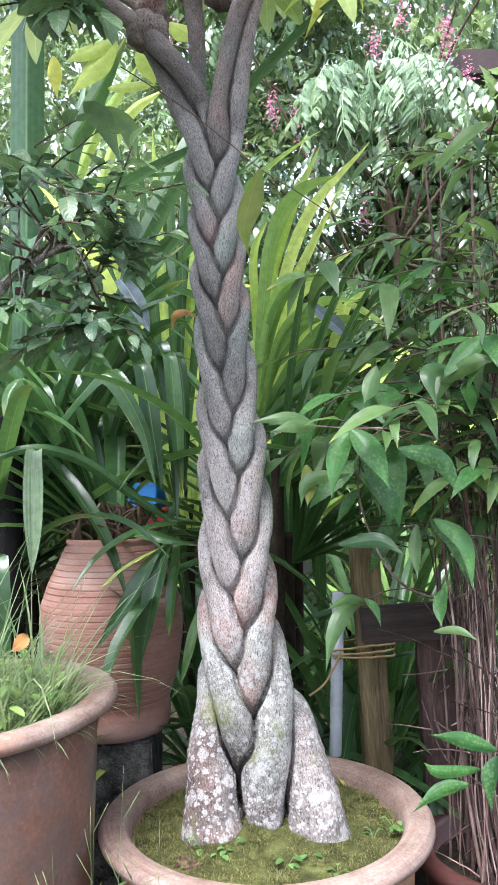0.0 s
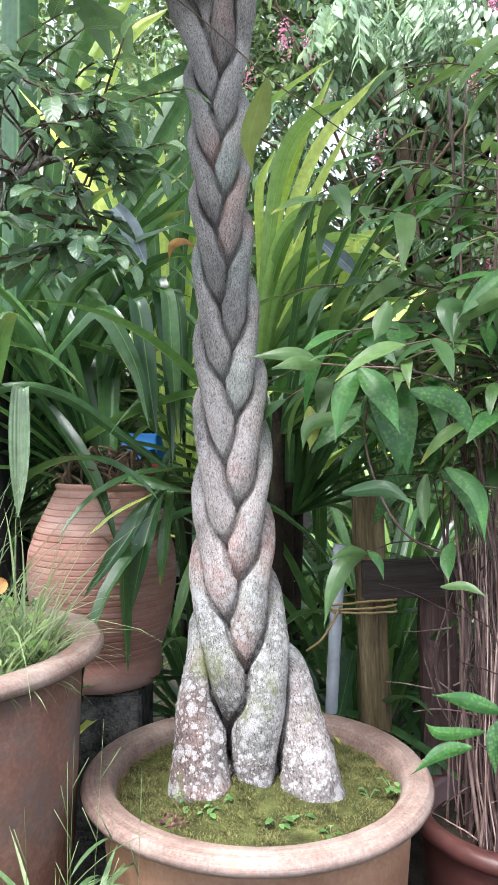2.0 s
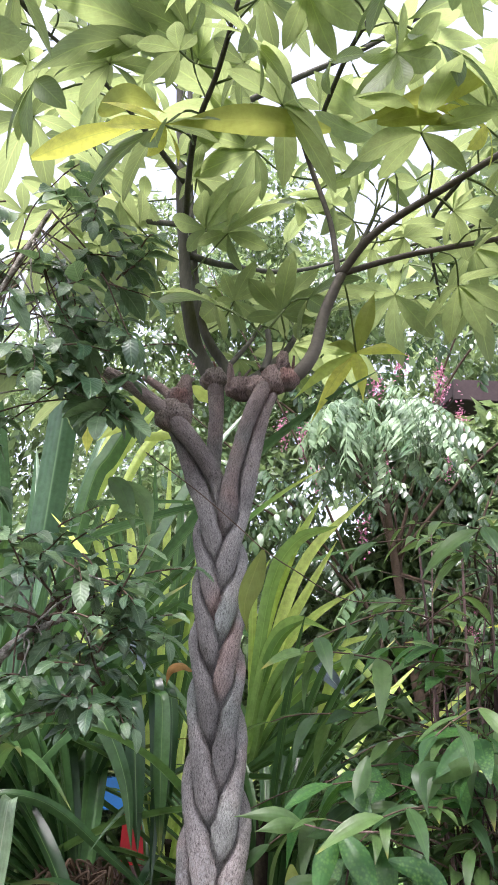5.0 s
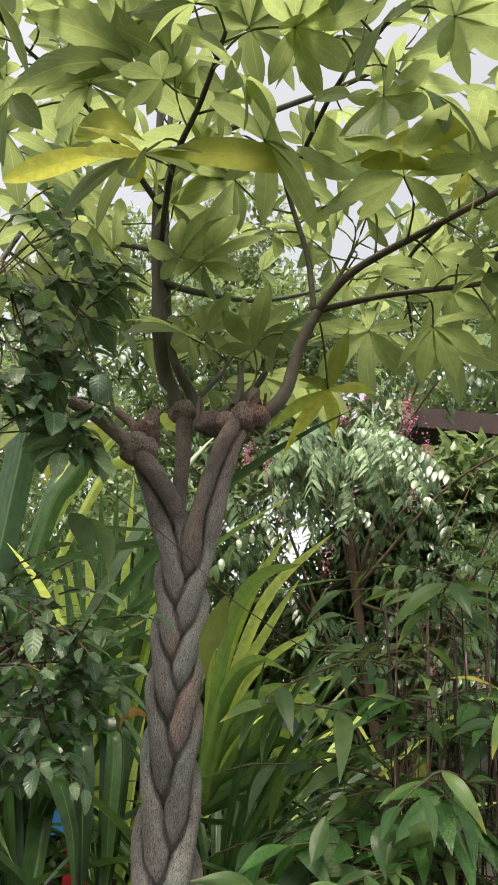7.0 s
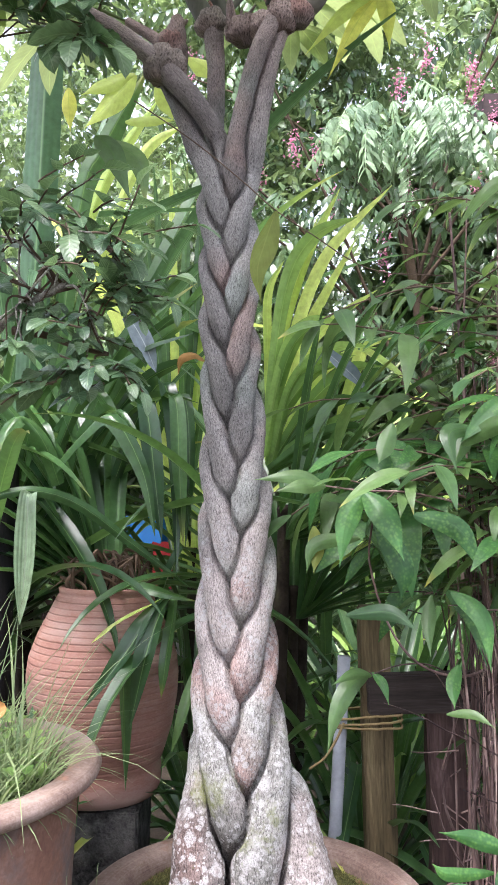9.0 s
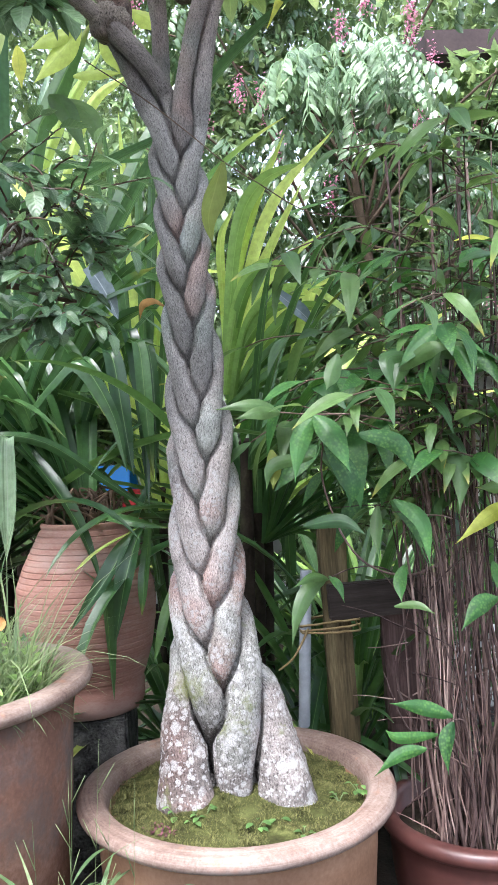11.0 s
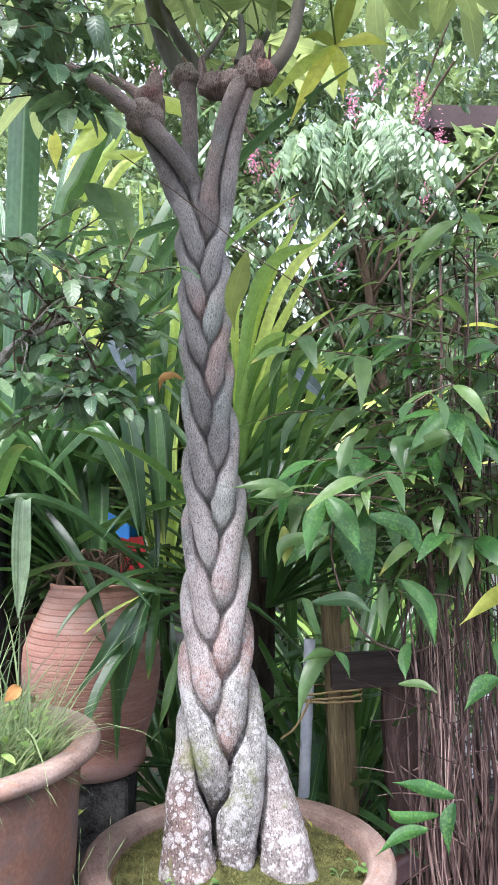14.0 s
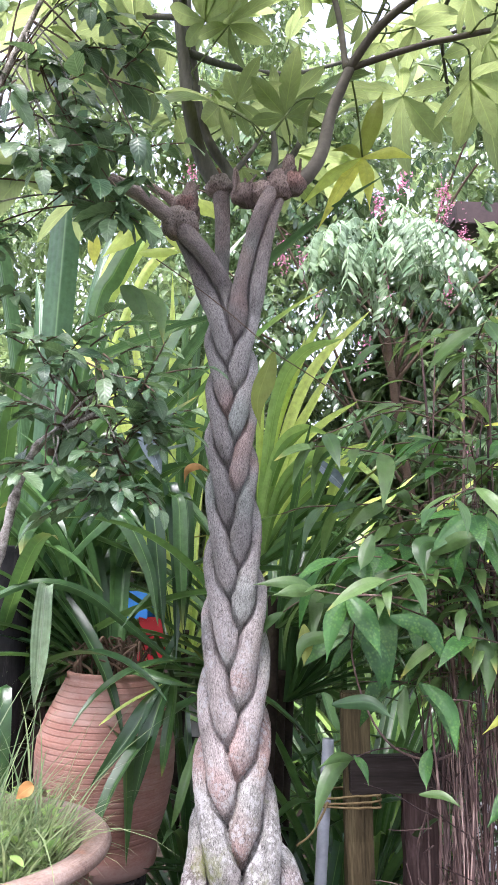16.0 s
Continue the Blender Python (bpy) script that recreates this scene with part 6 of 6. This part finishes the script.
    for pts, r in ((((0.113, 1.22, 1.179), (0.168, 1.20, 1.172), (0.26, 1.25, 1.17), (0.38, 1.36, 1.14), (0.46, 1.42, 1.02)), 0.0022), (((0.186, 1.22, 1.135), (0.19, 1.29, 1.06), (0.222, 1.30, 0.961), (0.269, 1.30, 0.901), (0.349, 1.35, 0.871), (0.42, 1.40, 0.88)), 0.0026),
                   (((0.194, 1.33, 0.874), (0.25, 1.32, 0.895), (0.32, 1.36, 0.88), (0.42, 1.40, 0.80)), 0.0016), (((0.381, 1.20, 0.652), (0.42, 1.26, 0.62), (0.46, 1.36, 0.5)), 0.0016), (((0.349, 1.25, 1.276), (0.42, 1.33, 1.24), (0.50, 1.42, 1.1)), 0.002),
                   (((0.334, 1.20, 0.605), (0.40, 1.27, 0.57), (0.46, 1.36, 0.45)), 0.0015)):
        path = smooth_path(pts, 20)
        part("twig", tube(path, [r * (0.6 + 0.4 * k / 20) for k in range(21)], 7), CANE, plant)
    for p, d in (((0.50, 1.25, 1.02), (0.3, -0.3, -0.6)), ((0.48, 1.6, 1.40), (0.1, -0.3, -1)), ((0.62, 1.3, 0.68), (0.1, -0.2, -1)), ((0.52, 1.5, 1.55), (0.8, -0.3, 0.1))):
        put("leaf", old, aim(p, d), plant)
    return plant


cane_clump()


def small_shrub():
    plant = thing("shrub", "small-leaved shrub with dull green toothed leaves on grey twigs", "shrub", at=(0, 0, 0))
    kinds = [blade_mesh("leaf", [SHRUB], ln, w, 10, 4, "oval", dr, 0.3, 0.05, s, serrate=0.12) for ln, w, dr, s in ((0.050, 0.026, 0.6, 1), (0.042, 0.022, 0.9, 2), (0.058, 0.030, 0.5, 3), (0.034, 0.018, 0.4, 4))]
    rng = random.Random(31)
    stem = smooth_path([(-0.60, 1.24, 0.68), (-0.50, 1.22, 1.05), (-0.446, 1.20, 1.225), (-0.424, 1.20, 1.345), (-0.394, 1.20, 1.422), (-0.343, 1.20, 1.460), (-0.290, 1.19, 1.484)], 60)
    part("stem", tube(stem, [0.0105 - 0.005 * i / 60 + 0.0014 * math.sin(i * 1.3) * math.sin(i * 0.37) for i in range(61)], 14, rough=0.4), GREYTWIG, plant, "knobbly pale grey stem")
    fork = smooth_path([(-0.374, 1.20, 1.412), (-0.318, 1.20, 1.404), (-0.267, 1.19, 1.384), (-0.22, 1.18, 1.372)], 20)
    part("stem", tube(fork, [0.007 - 0.004 * i / 20 for i in range(21)], 10, rough=0.3), TWIG, plant)
    stem2 = smooth_path([(-0.62, 1.25, 0.72), (-0.64, 1.2, 1.3), (-0.60, 1.16, 1.7), (-0.52, 1.14, 2.05), (-0.44, 1.14, 2.3)], 40)
    part("stem", tube(stem2, [0.013 - 0.008 * i / 40 for i in range(41)], 12, rough=0.14), GREYTWIG, plant)
    for trunk, centre, reach, n, lo in ((stem, (-0.33, 1.14, 1.49), (0.20, 0.09, 0.13), 66, 44), (fork, (-0.24, 1.14, 1.37), (0.08, 0.07, 0.07), 13, 6), (stem2, (-0.45, 1.13, 2.04), (0.25, 0.12, 0.36), 100, 18)):
        for i in range(n):
            while True:
                u = [rng.uniform(-1, 1) for _ in range(3)]
                if sum(a * a for a in u) < 1:
                    break
            p = Vector([c + a * r for c, a, r in zip(centre, u, reach)])
            if i % 3 == 0:
                q = Vector(trunk[rng.randint(lo, len(trunk) - 1)])
                bend = (p + q) / 2 + Vector((rng.uniform(-0.03, 0.03), rng.uniform(-0.03, 0.03), rng.uniform(0.0, 0.05)))
                path = smooth_path([tuple(q), tuple(bend), tuple(p)], 10)
                part("twig", tube(path, [0.0024 - 0.0012 * k / 10 for k in range(11)], 6, rough=0.25), GREYTWIG if rng.random() < 0.5 else TWIG, plant)
            high = trunk is stem2
            d = (u[0] + rng.uniform(-0.6, 0.6), -0.5 + rng.uniform(-0.5, 0.5), rng.uniform(-0.7, 0.2) if high else rng.uniform(-0.5, 0.6))
            leafy_twig(plant, TWIG, p, d, rng.uniform(0.04, 0.10), rng.randint(4, 7), kinds, rng, r0=0.0018, sag=0.4, first=0.1, size=(0.9, 1.5) if high else (0.65, 1.1), limp=0.8 if high else 0.35)
    return plant


small_shrub()


# ---- flowering tree behind ----
def pinnate_mesh(seed, pairs, size, length, material):
    rng = random.Random(seed)
    bm = bmesh.new()
    path = [Vector(p) for p in smooth_path([(0, 0, 0), (0, length * 0.5, 0.02), (0, length * 0.92, -length * 0.25)], pairs)]
    tube_into(bm, path, [0.002] * len(path), 5)
    for i in range(1, pairs + 1):
        p = path[i]
        for sgn in (-1, 1):
            f = 0.7 + 0.5 * i / pairs
            m = Matrix.Translation(p) @ Matrix.Rotation(-sgn * rng.uniform(0.9, 1.3), 4, "Z") @ Matrix.Rotation(rng.uniform(-1.2, -0.6), 4, "X")
            blade_into(bm, m, size * f * rng.uniform(0.85, 1.1), size * f * 0.42, 4, 2, "oval", 0.4, 0.2)
    return bm_mesh("leaf", bm, [material])


DOME = (0.57, 2.83)


def flower_tree():
    tree = thing("flowering_tree", "starfruit-like tree with drooping pinnate leaves and pink blossom", "tree", at=(0, 0, 0))
    shapes = ((1, 9, 0.056, 0.30), (2, 8, 0.050, 0.24), (3, 10, 0.060, 0.34), (4, 7, 0.052, 0.2))
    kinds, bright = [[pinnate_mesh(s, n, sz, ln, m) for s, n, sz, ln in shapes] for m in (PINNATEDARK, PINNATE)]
    rng = random.Random(41)
    trunk = smooth_path([(1.0, 3.7, -0.05), (0.95, 3.65, 1.0), (0.8, 3.6, 1.9), (0.7, 3.5, 2.5)], 30)
    part("trunk", tube(trunk, [0.036 - 0.018 * i / 30 for i in range(31)], 14, rough=0.12), TWIG, tree)
    ends = []
    for i in range(22):
        p = trunk[rng.randint(12, 30)]
        e = (rng.uniform(-0.5, 2.2), rng.uniform(3.0, 3.7), rng.uniform(1.5, 3.7))
        path = smooth_path([p, tuple(np.array(p) * 0.5 + np.array(e) * 0.5 + np.array((0, 0, 0.15))), e], 14)
        part("branch", tube(path, [0.010 - 0.007 * k / 14 for k in range(15)], 8, rough=0.1), TWIG, tree)
        ends.append(path)
    for i in range(300):
        path = ends[i % 22]
        p = Vector(path[rng.randint(6, 14)]) + Vector((rng.uniform(-0.12, 0.12), rng.uniform(-0.15, 0.1), rng.uniform(-0.1, 0.1)))
        a = rng.uniform(0, 360)
        d = (math.cos(radians(a)), math.sin(radians(a)) - 0.5, rng.uniform(-0.6, 0.3))
        if p.x > 0.85 and 2.68 < p.z < 3.2:
            continue
        put("leaf", rng.choice(kinds), aim(p, d, roll=rng.uniform(-0.4, 0.4), size=rng.uniform(0.8, 1.2)), tree)
    # the dense drooping dome of leaves, in the paler copy coloured as lit
    for i in range(105):
        a = rng.uniform(0, 360)
        r = 0.27 * math.sqrt(rng.random())
        p = (DOME[0] + r * math.cos(radians(a)), 3.0 + 0.5 * r * math.sin(radians(a)), DOME[1] - 1.3 * r * r - 0.25 * rng.random() ** 2)
        d = (math.cos(radians(a)) * 0.8, -0.75 + 0.3 * math.sin(radians(a)), rng.uniform(-0.9, 0.0))
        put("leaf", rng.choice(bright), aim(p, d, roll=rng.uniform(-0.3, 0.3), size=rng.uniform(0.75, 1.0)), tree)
    for i in range(16):
        if i < 7:
            p = ((0.676, 2.95, 3.0), (0.86, 2.95, 2.96), (0.86, 2.95, 2.88), (0.944, 2.95, 2.76), (0.13, 2.95, 2.62), (0.56, 2.95, 2.88), (0.486, 2.9, 2.15))[i]
        else:
            p = tuple(Vector(rng.choice(ends)[rng.randint(6, 14)]) + Vector((0, -0.12, 0)))
        bm = bmesh.new()
        for k in range(70):
            q = Vector((rng.gauss(0, 0.016), rng.gauss(0, 0.016), rng.gauss(0, 0.045)))
            blade_into(bm, aim(q, (rng.uniform(-1, 1), rng.uniform(-1, 0.4), rng.uniform(-1, 1))), 0.015, 0.010, 2, 2, "oval", 0.5, 0.3)
        ob = part("blossom", bm, PINK, tree, "small pink flower spray")
        ob.location = p


flower_tree()


# ---- grass and weeds ----
def grass_tuft(name, label, centre, radius, count, height, seed, material=None, lean=0.7, width=0.005, droop=(0.4, 2.4)):
    bm = bmesh.new()
    rng = random.Random(seed)
    for i in range(count):
        a, r = rng.uniform(0, 6.283), radius * math.sqrt(rng.random())
        p = (centre[0] + r * math.cos(a), centre[1] + r * math.sin(a), centre[2])
        b = rng.uniform(0, 6.283)
        d = (math.cos(b) * lean * rng.random(), math.sin(b) * lean * rng.random() - 0.05, 1)
        blade_into(bm, aim(p, d, (-math.cos(b), -math.sin(b), 0.2)), height * rng.uniform(0.5, 1.2), width * rng.uniform(0.6, 1.3), 6, 2, "lance", rng.uniform(*droop), 0.3)
    ob = part(name, bm, material or GRASS)
    return tagged(ob, label, "grass", kind="stuff")


grass_tuft("grass", "fine bright grass filling the tall pot", (GRASSPOT[0], GRASSPOT[1], 0.685), 0.205, 2600, 0.155, 51, width=0.0030, lean=0.85, droop=(0.2, 2.0))
grass_tuft("grass", "tall wispy grass stalks rising from the tall pot", (GRASSPOT[0] + 0.05, GRASSPOT[1] - 0.03, 0.685), 0.16, 150, 0.36, 54, width=0.0034, lean=0.5, droop=(0.3, 1.8))


def tall_grass(centre, stalks, seed):
    """Wild grass: thin jointed stalks with a few broad arching blades and bare seed heads."""
    bm = bmesh.new()
    rng = random.Random(seed)
    for i in range(stalks):
        a, r = rng.uniform(0, 6.283), 0.075 * math.sqrt(rng.random())
        foot = Vector((centre[0] + r * math.cos(a), centre[1] + r * math.sin(a), centre[2]))
        seedy = i % 5 == 0
        top = foot + Vector((rng.uniform(-0.06, 0.07), rng.uniform(-0.03, 0.06), rng.uniform(0.60, 0.74) if seedy else rng.uniform(0.42, 0.55)))
        path = smooth_path([tuple(foot), tuple(foot.lerp(top, 0.5) + Vector((rng.uniform(-0.015, 0.015), 0, 0))), tuple(top)], 10)
        tube_into(bm, path, [0.0010 - 0.0008 * q / 10 for q in range(11)], 5)
        if seedy:
            for q in (7, 8, 9):
                tip = Vector(path[q]) + Vector((rng.uniform(-0.025, 0.025), 0, 0.04))
                tube_into(bm, [tuple(path[q]), tuple(tip)], [0.0008, 0.0004], 4)
        for q in range(5, 10):
            if seedy and q > 6:
                break
            b = rng.uniform(0, 6.283)
            d = (math.cos(b), math.sin(b) * 0.7, rng.uniform(0.8, 1.9))
            blade_into(bm, aim(tuple(path[q]), d, (-math.cos(b), -math.sin(b), 0.6)), rng.uniform(0.09, 0.20), rng.uniform(0.006, 0.012), 8, 2, "lance", rng.uniform(0.5, 2.0), 0.25)
    tagged(part("grass", bm, GRASS), "wild broad-bladed grass with thin stalks between the pots", "grass", kind="stuff")


tall_grass((-0.225, 0.985, -0.01), 30, 52)


def herbs():
    """Low broad-leaved weeds among the grass of the tall pot."""
    rng = random.Random(58)
    bm = bmesh.new()
    for i in range(420):
        a, r = rng.uniform(0, 6.283), 0.22 * math.sqrt(rng.random())
        z = 0.70 + 0.075 * rng.random()
        b = rng.uniform(0, 6.283)
        ln = rng.uniform(0.016, 0.036)
        blade_into(bm, aim((GRASSPOT[0] + r * math.cos(a), GRASSPOT[1] + r * math.sin(a), z), (math.cos(b), math.sin(b), rng.uniform(-0.2, 0.5))), ln, ln * rng.uniform(0.4, 0.7), 5, 4, "oval", rng.uniform(0.3, 1.0), 0.25)
    ob = part("herb", bm, HERBFAR)
    tagged(ob, "low bright broad-leaved weeds among the pot's grass", "weed", kind="stuff")


herbs()


def moss_tufts():
    bm = bmesh.new()
    rng = random.Random(61)
    for i in range(40000):
        a, r = rng.uniform(0, 6.283), 0.232 * math.sqrt(rng.random())
        x, y = r * math.cos(a), r * math.sin(a)
        if noise.noise(Vector((x * 14, y * 14, 3))) < -0.42:
            continue
        z = 0.452 + 0.034 * math.exp(-((x + 0.01) ** 2 + (y + 0.03) ** 2) / 0.012) + 0.009 * noise.noise(Vector((x * 22, y * 22, 0))) - 0.006 * (r / 0.23) ** 4
        blade_into(bm, aim((POT[0] + x, POT[1] + y, POT[2] + z - 0.001), (rng.uniform(-0.8, 0.8), rng.uniform(-0.8, 0.8), 1)), rng.uniform(0.003, 0.0065) * (1.2 + 1.3 * noise.noise(Vector((x * 30, y * 30, 8)))), 0.0014, 2, 2, "lance", 0.5, 0.2)
    ob = part("moss", bm, MOSSTUFT)
    tagged(ob, "short green moss round the stems in the pot", "moss", kind="stuff")


moss_tufts()


# ---- blue and red crates far back ----
def crate(name, label, at, size, material, turn=0):
    c = thing(name, label, "crate", at=at)
    c.rotation_euler = (0, 0, radians(turn))
    w, d, h = size
    for x, y, sx, sy in ((0, -d / 2, w, 0.008), (0, d / 2, w, 0.008), (-w / 2, 0, 0.008, d - 0.01), (w / 2, 0, 0.008, d - 0.01)):
        o = part("side", beam((sx, sy, h), 0.003), material, c)
        o.location = (x, y, 0)
        o2 = part("lip", beam((sx + 0.02, sy + 0.02, 0.02), 0.004), material, c)
        o2.location = (x, y, h)
    part("base", beam((w - 0.01, d - 0.01, 0.008), 0.002), material, c)
    return c


bench = part("shelf_board", beam((1.1, 0.45, 0.06), 0.006, 0.004, 5), WOODDARK)
bench.location = (-0.85, 4.95, 0.62)
tagged(bench, "dark wooden shelf board behind the jar", "shelf")
for lx in (-0.46, 0.46):
    leg = part("leg", beam((0.06, 0.3, 0.64), 0.004), WOODDARK, bench)
    leg.location = (lx, 0, -0.64)
crate("red_crate", "red plastic crate on a dark wooden shelf", (-0.575, 4.9, 0.682), (0.17, 0.28, 0.27), RED, 8)
crate("blue_crate", "blue plastic crate standing on the red one", (-0.690, 4.88, 0.960), (0.22, 0.26, 0.15), BLUE, -6)


# ---- wire mesh and white bottles behind the canes ----
def wire_mesh():
    bm = bmesh.new()
    s, h = 0.020, 0.0235
    for i in range(20):
        for j in range(30):
            cx, cz = 0.60 + i * 2 * s + (j % 2) * s, 0.25 + j * h
            for a, b in (((0, 0), (s * 0.9, h * 0.35)), ((0, 0), (-s * 0.9, h * 0.35)), ((0, 0), (0, -h * 0.55))):
                tube_into(bm, [(cx + a[0], 1.98, cz + a[1]), (cx + b[0], 1.98, cz + b[1])], [0.0017] * 2, 4, closed_end=False)
    ob = part("wire_netting", bm, WIRE)
    tagged(ob, "dark hexagonal wire netting behind the canes", "fence")


wire_mesh()


def bottle(at, size=1.0):
    b = thing("bottle", "white plastic bottle behind the netting", "bottle", "white bottles", at=at)
    part("body", lathe([(0.03, 0), (0.038, 0.008), (0.04, 0.02), (0.04, 0.15), (0.034, 0.18), (0.014, 0.20), (0.013, 0.215)], 24), WHITEPL, b)
    part("cap", lathe([(0.015, 0.212), (0.016, 0.215), (0.016, 0.235), (0.012, 0.238), (0.0, 0.238)], 20), WHITEPL, b)
    b.scale = (size, size, size)
    return b


stand = part("stand", beam((0.5, 0.22, 0.36), 0.006), CONCRETE)
stand.location = (0.86, 2.18, -0.01)
tagged(stand, "dark concrete stand behind the netting", "stand")
first = bottle((0.70, 2.15, 0.352))
for bx, by in ((0.79, 2.17), (0.88, 2.14), (0.97, 2.16)):
    copy_thing(first, pose(bx, by, 0.352))


# ---- loose leaves by the stems ----
ribbon_leaf(TREE, ((0.032, 1.25, 1.629), (0.016, 1.25, 1.579), (0.003, 1.25, 1.528), (0.010, 1.25, 1.475)), 0.043, LEAF_OLIVE, seed=4, shape="lance", face=(-0.5, -1, 0.1))
vine = thing("vine", "thin wiry vine hanging across the stems", "vine", at=(0, 0, 0))
wire = smooth_path([(-0.20, 1.22, 1.80), (-0.10, 1.22, 1.73), (-0.02, 1.235, 1.67), (0.03, 1.25, 1.632), (0.09, 1.27, 1.60), (0.2, 1.33, 1.56), (0.35, 1.42, 1.58)], 40)
part("stem", tube(wire, [0.0011] * 41, 6), TWIG, vine)


ribbon_leaf(jar_plant, ((-0.098, 1.50, 1.432), (-0.118, 1.48, 1.440), (-0.140, 1.47, 1.428), (-0.148, 1.48, 1.398)), 0.022, DRY, seed=8, shape="lance", face=(0.2, -0.8, 0.6))
put("leaf", blade_mesh("leaf", [DRY], 0.034, 0.024, 8, 4, "oval", 0.9, 0.5, 0.06, 5), pose(*(-jar_plant.location)) @ aim((-0.345, 1.16, 0.858), (-0.6, -0.4, -0.3), (0.2, -1, 0.6)), jar_plant)


# ---- small weeds in the moss ----
def weed(at, n, size, seed):
    w = thing("weed", "tiny bright green weed growing in the moss", "weed", "weeds in the pot", at=at)
    rng = random.Random(seed)
    for i in range(n):
        b = rng.uniform(0, 6.283)
        d = (math.cos(b), math.sin(b), rng.uniform(0.5, 1.6))
        st = [(0, 0, -0.004), tuple(c * size * 0.25 for c in d), tuple(c * size * 0.5 for c in d)]
        part("stalk", tube(smooth_path(st, 5), [0.0009] * 6, 5), GRASS, w)
        put("leaf", WEEDLEAF, aim(st[2], (d[0], d[1], 0.1), size=rng.uniform(0.45, 0.85)), w)
    return w


WEEDLEAF = blade_mesh("leaf", [HERB], 0.020, 0.014, 6, 4, "oval", 0.5, 0.2)
for wx, wy, wn_, ws, wk in ((-0.089, 1.243, 8, 0.03, 1), (-0.046, 1.231, 9, 0.03, 2), (-0.06, 1.217, 5, 0.02, 3), (0.045, 1.192, 9, 0.022, 4), (0.08, 1.207, 5, 0.016, 5), (0.234, 1.305, 7, 0.028, 6), (0.194, 1.28, 5, 0.018, 7), (0.12, 1.165, 4, 0.012, 8)):
    weed((wx, wy, POT[2] + 0.452), wn_, ws, wk)


# ---- the rest of the crowded leaves ----
def red_weed(at, seed):
    """A low mat of tiny purple leaves in the moss."""
    bm = bmesh.new()
    rng = random.Random(seed)
    for i in range(150):
        a, r = rng.uniform(0, 6.283), 0.022 * math.sqrt(rng.random())
        q = (at[0] + 1.4 * r * math.cos(a), at[1] + r * math.sin(a), at[2] + rng.uniform(-0.002, 0.006))
        blade_into(bm, aim(q, (rng.uniform(-1, 1), rng.uniform(-1, 1), 0.8)), rng.uniform(0.004, 0.009), 0.004, 3, 2, "oval", 0.6, 0.2)
    tagged(part("weed", bm, PURPLE), "low mat of tiny purple weed in the moss", "weed", kind="stuff")


red_weed((-0.110, 1.207, 0.490), 5)


def join_spare():
    """One joined mesh for the leaves of a plant beyond those that are pieces of their own."""
    made = {}
    for plant, items in SPARE.items():
        verts, faces, uvs, mats, slots = [], [], [], [], []
        base = 0
        for me, m in items:
            n, nl = len(me.vertices), len(me.loops)
            co = np.empty(n * 3)
            me.vertices.foreach_get("co", co)
            mm = np.array(m)
            verts.append(co.reshape(-1, 3) @ mm[:3, :3].T + mm[:3, 3])
            uv = np.empty(nl * 2)
            me.uv_layers[0].data.foreach_get("uv", uv)
            uvs.append(uv)
            for p in me.polygons:
                faces.append([v + base for v in p.vertices])
                nm = me.materials[p.material_index].name
                if nm not in mats:
                    mats.append(nm)
                slots.append(mats.index(nm))
            base += n
        out = bpy.data.meshes.new("foliage")
        out.from_pydata(np.concatenate(verts).tolist(), [], faces)
        layer = out.uv_layers.new()
        layer.data.foreach_set("uv", np.concatenate(uvs))
        for nm in mats:
            if nm in LEAF_ARGS and nm not in made:
                made[nm] = leaf_mat(*LEAF_ARGS[nm])
        out.polygons.foreach_set("material_index", slots)
        ob = mesh_part("foliage", out, [made.get(nm, bpy.data.materials[nm]) for nm in mats], plant)
        tagged(ob, kind="stuff")


join_spare()
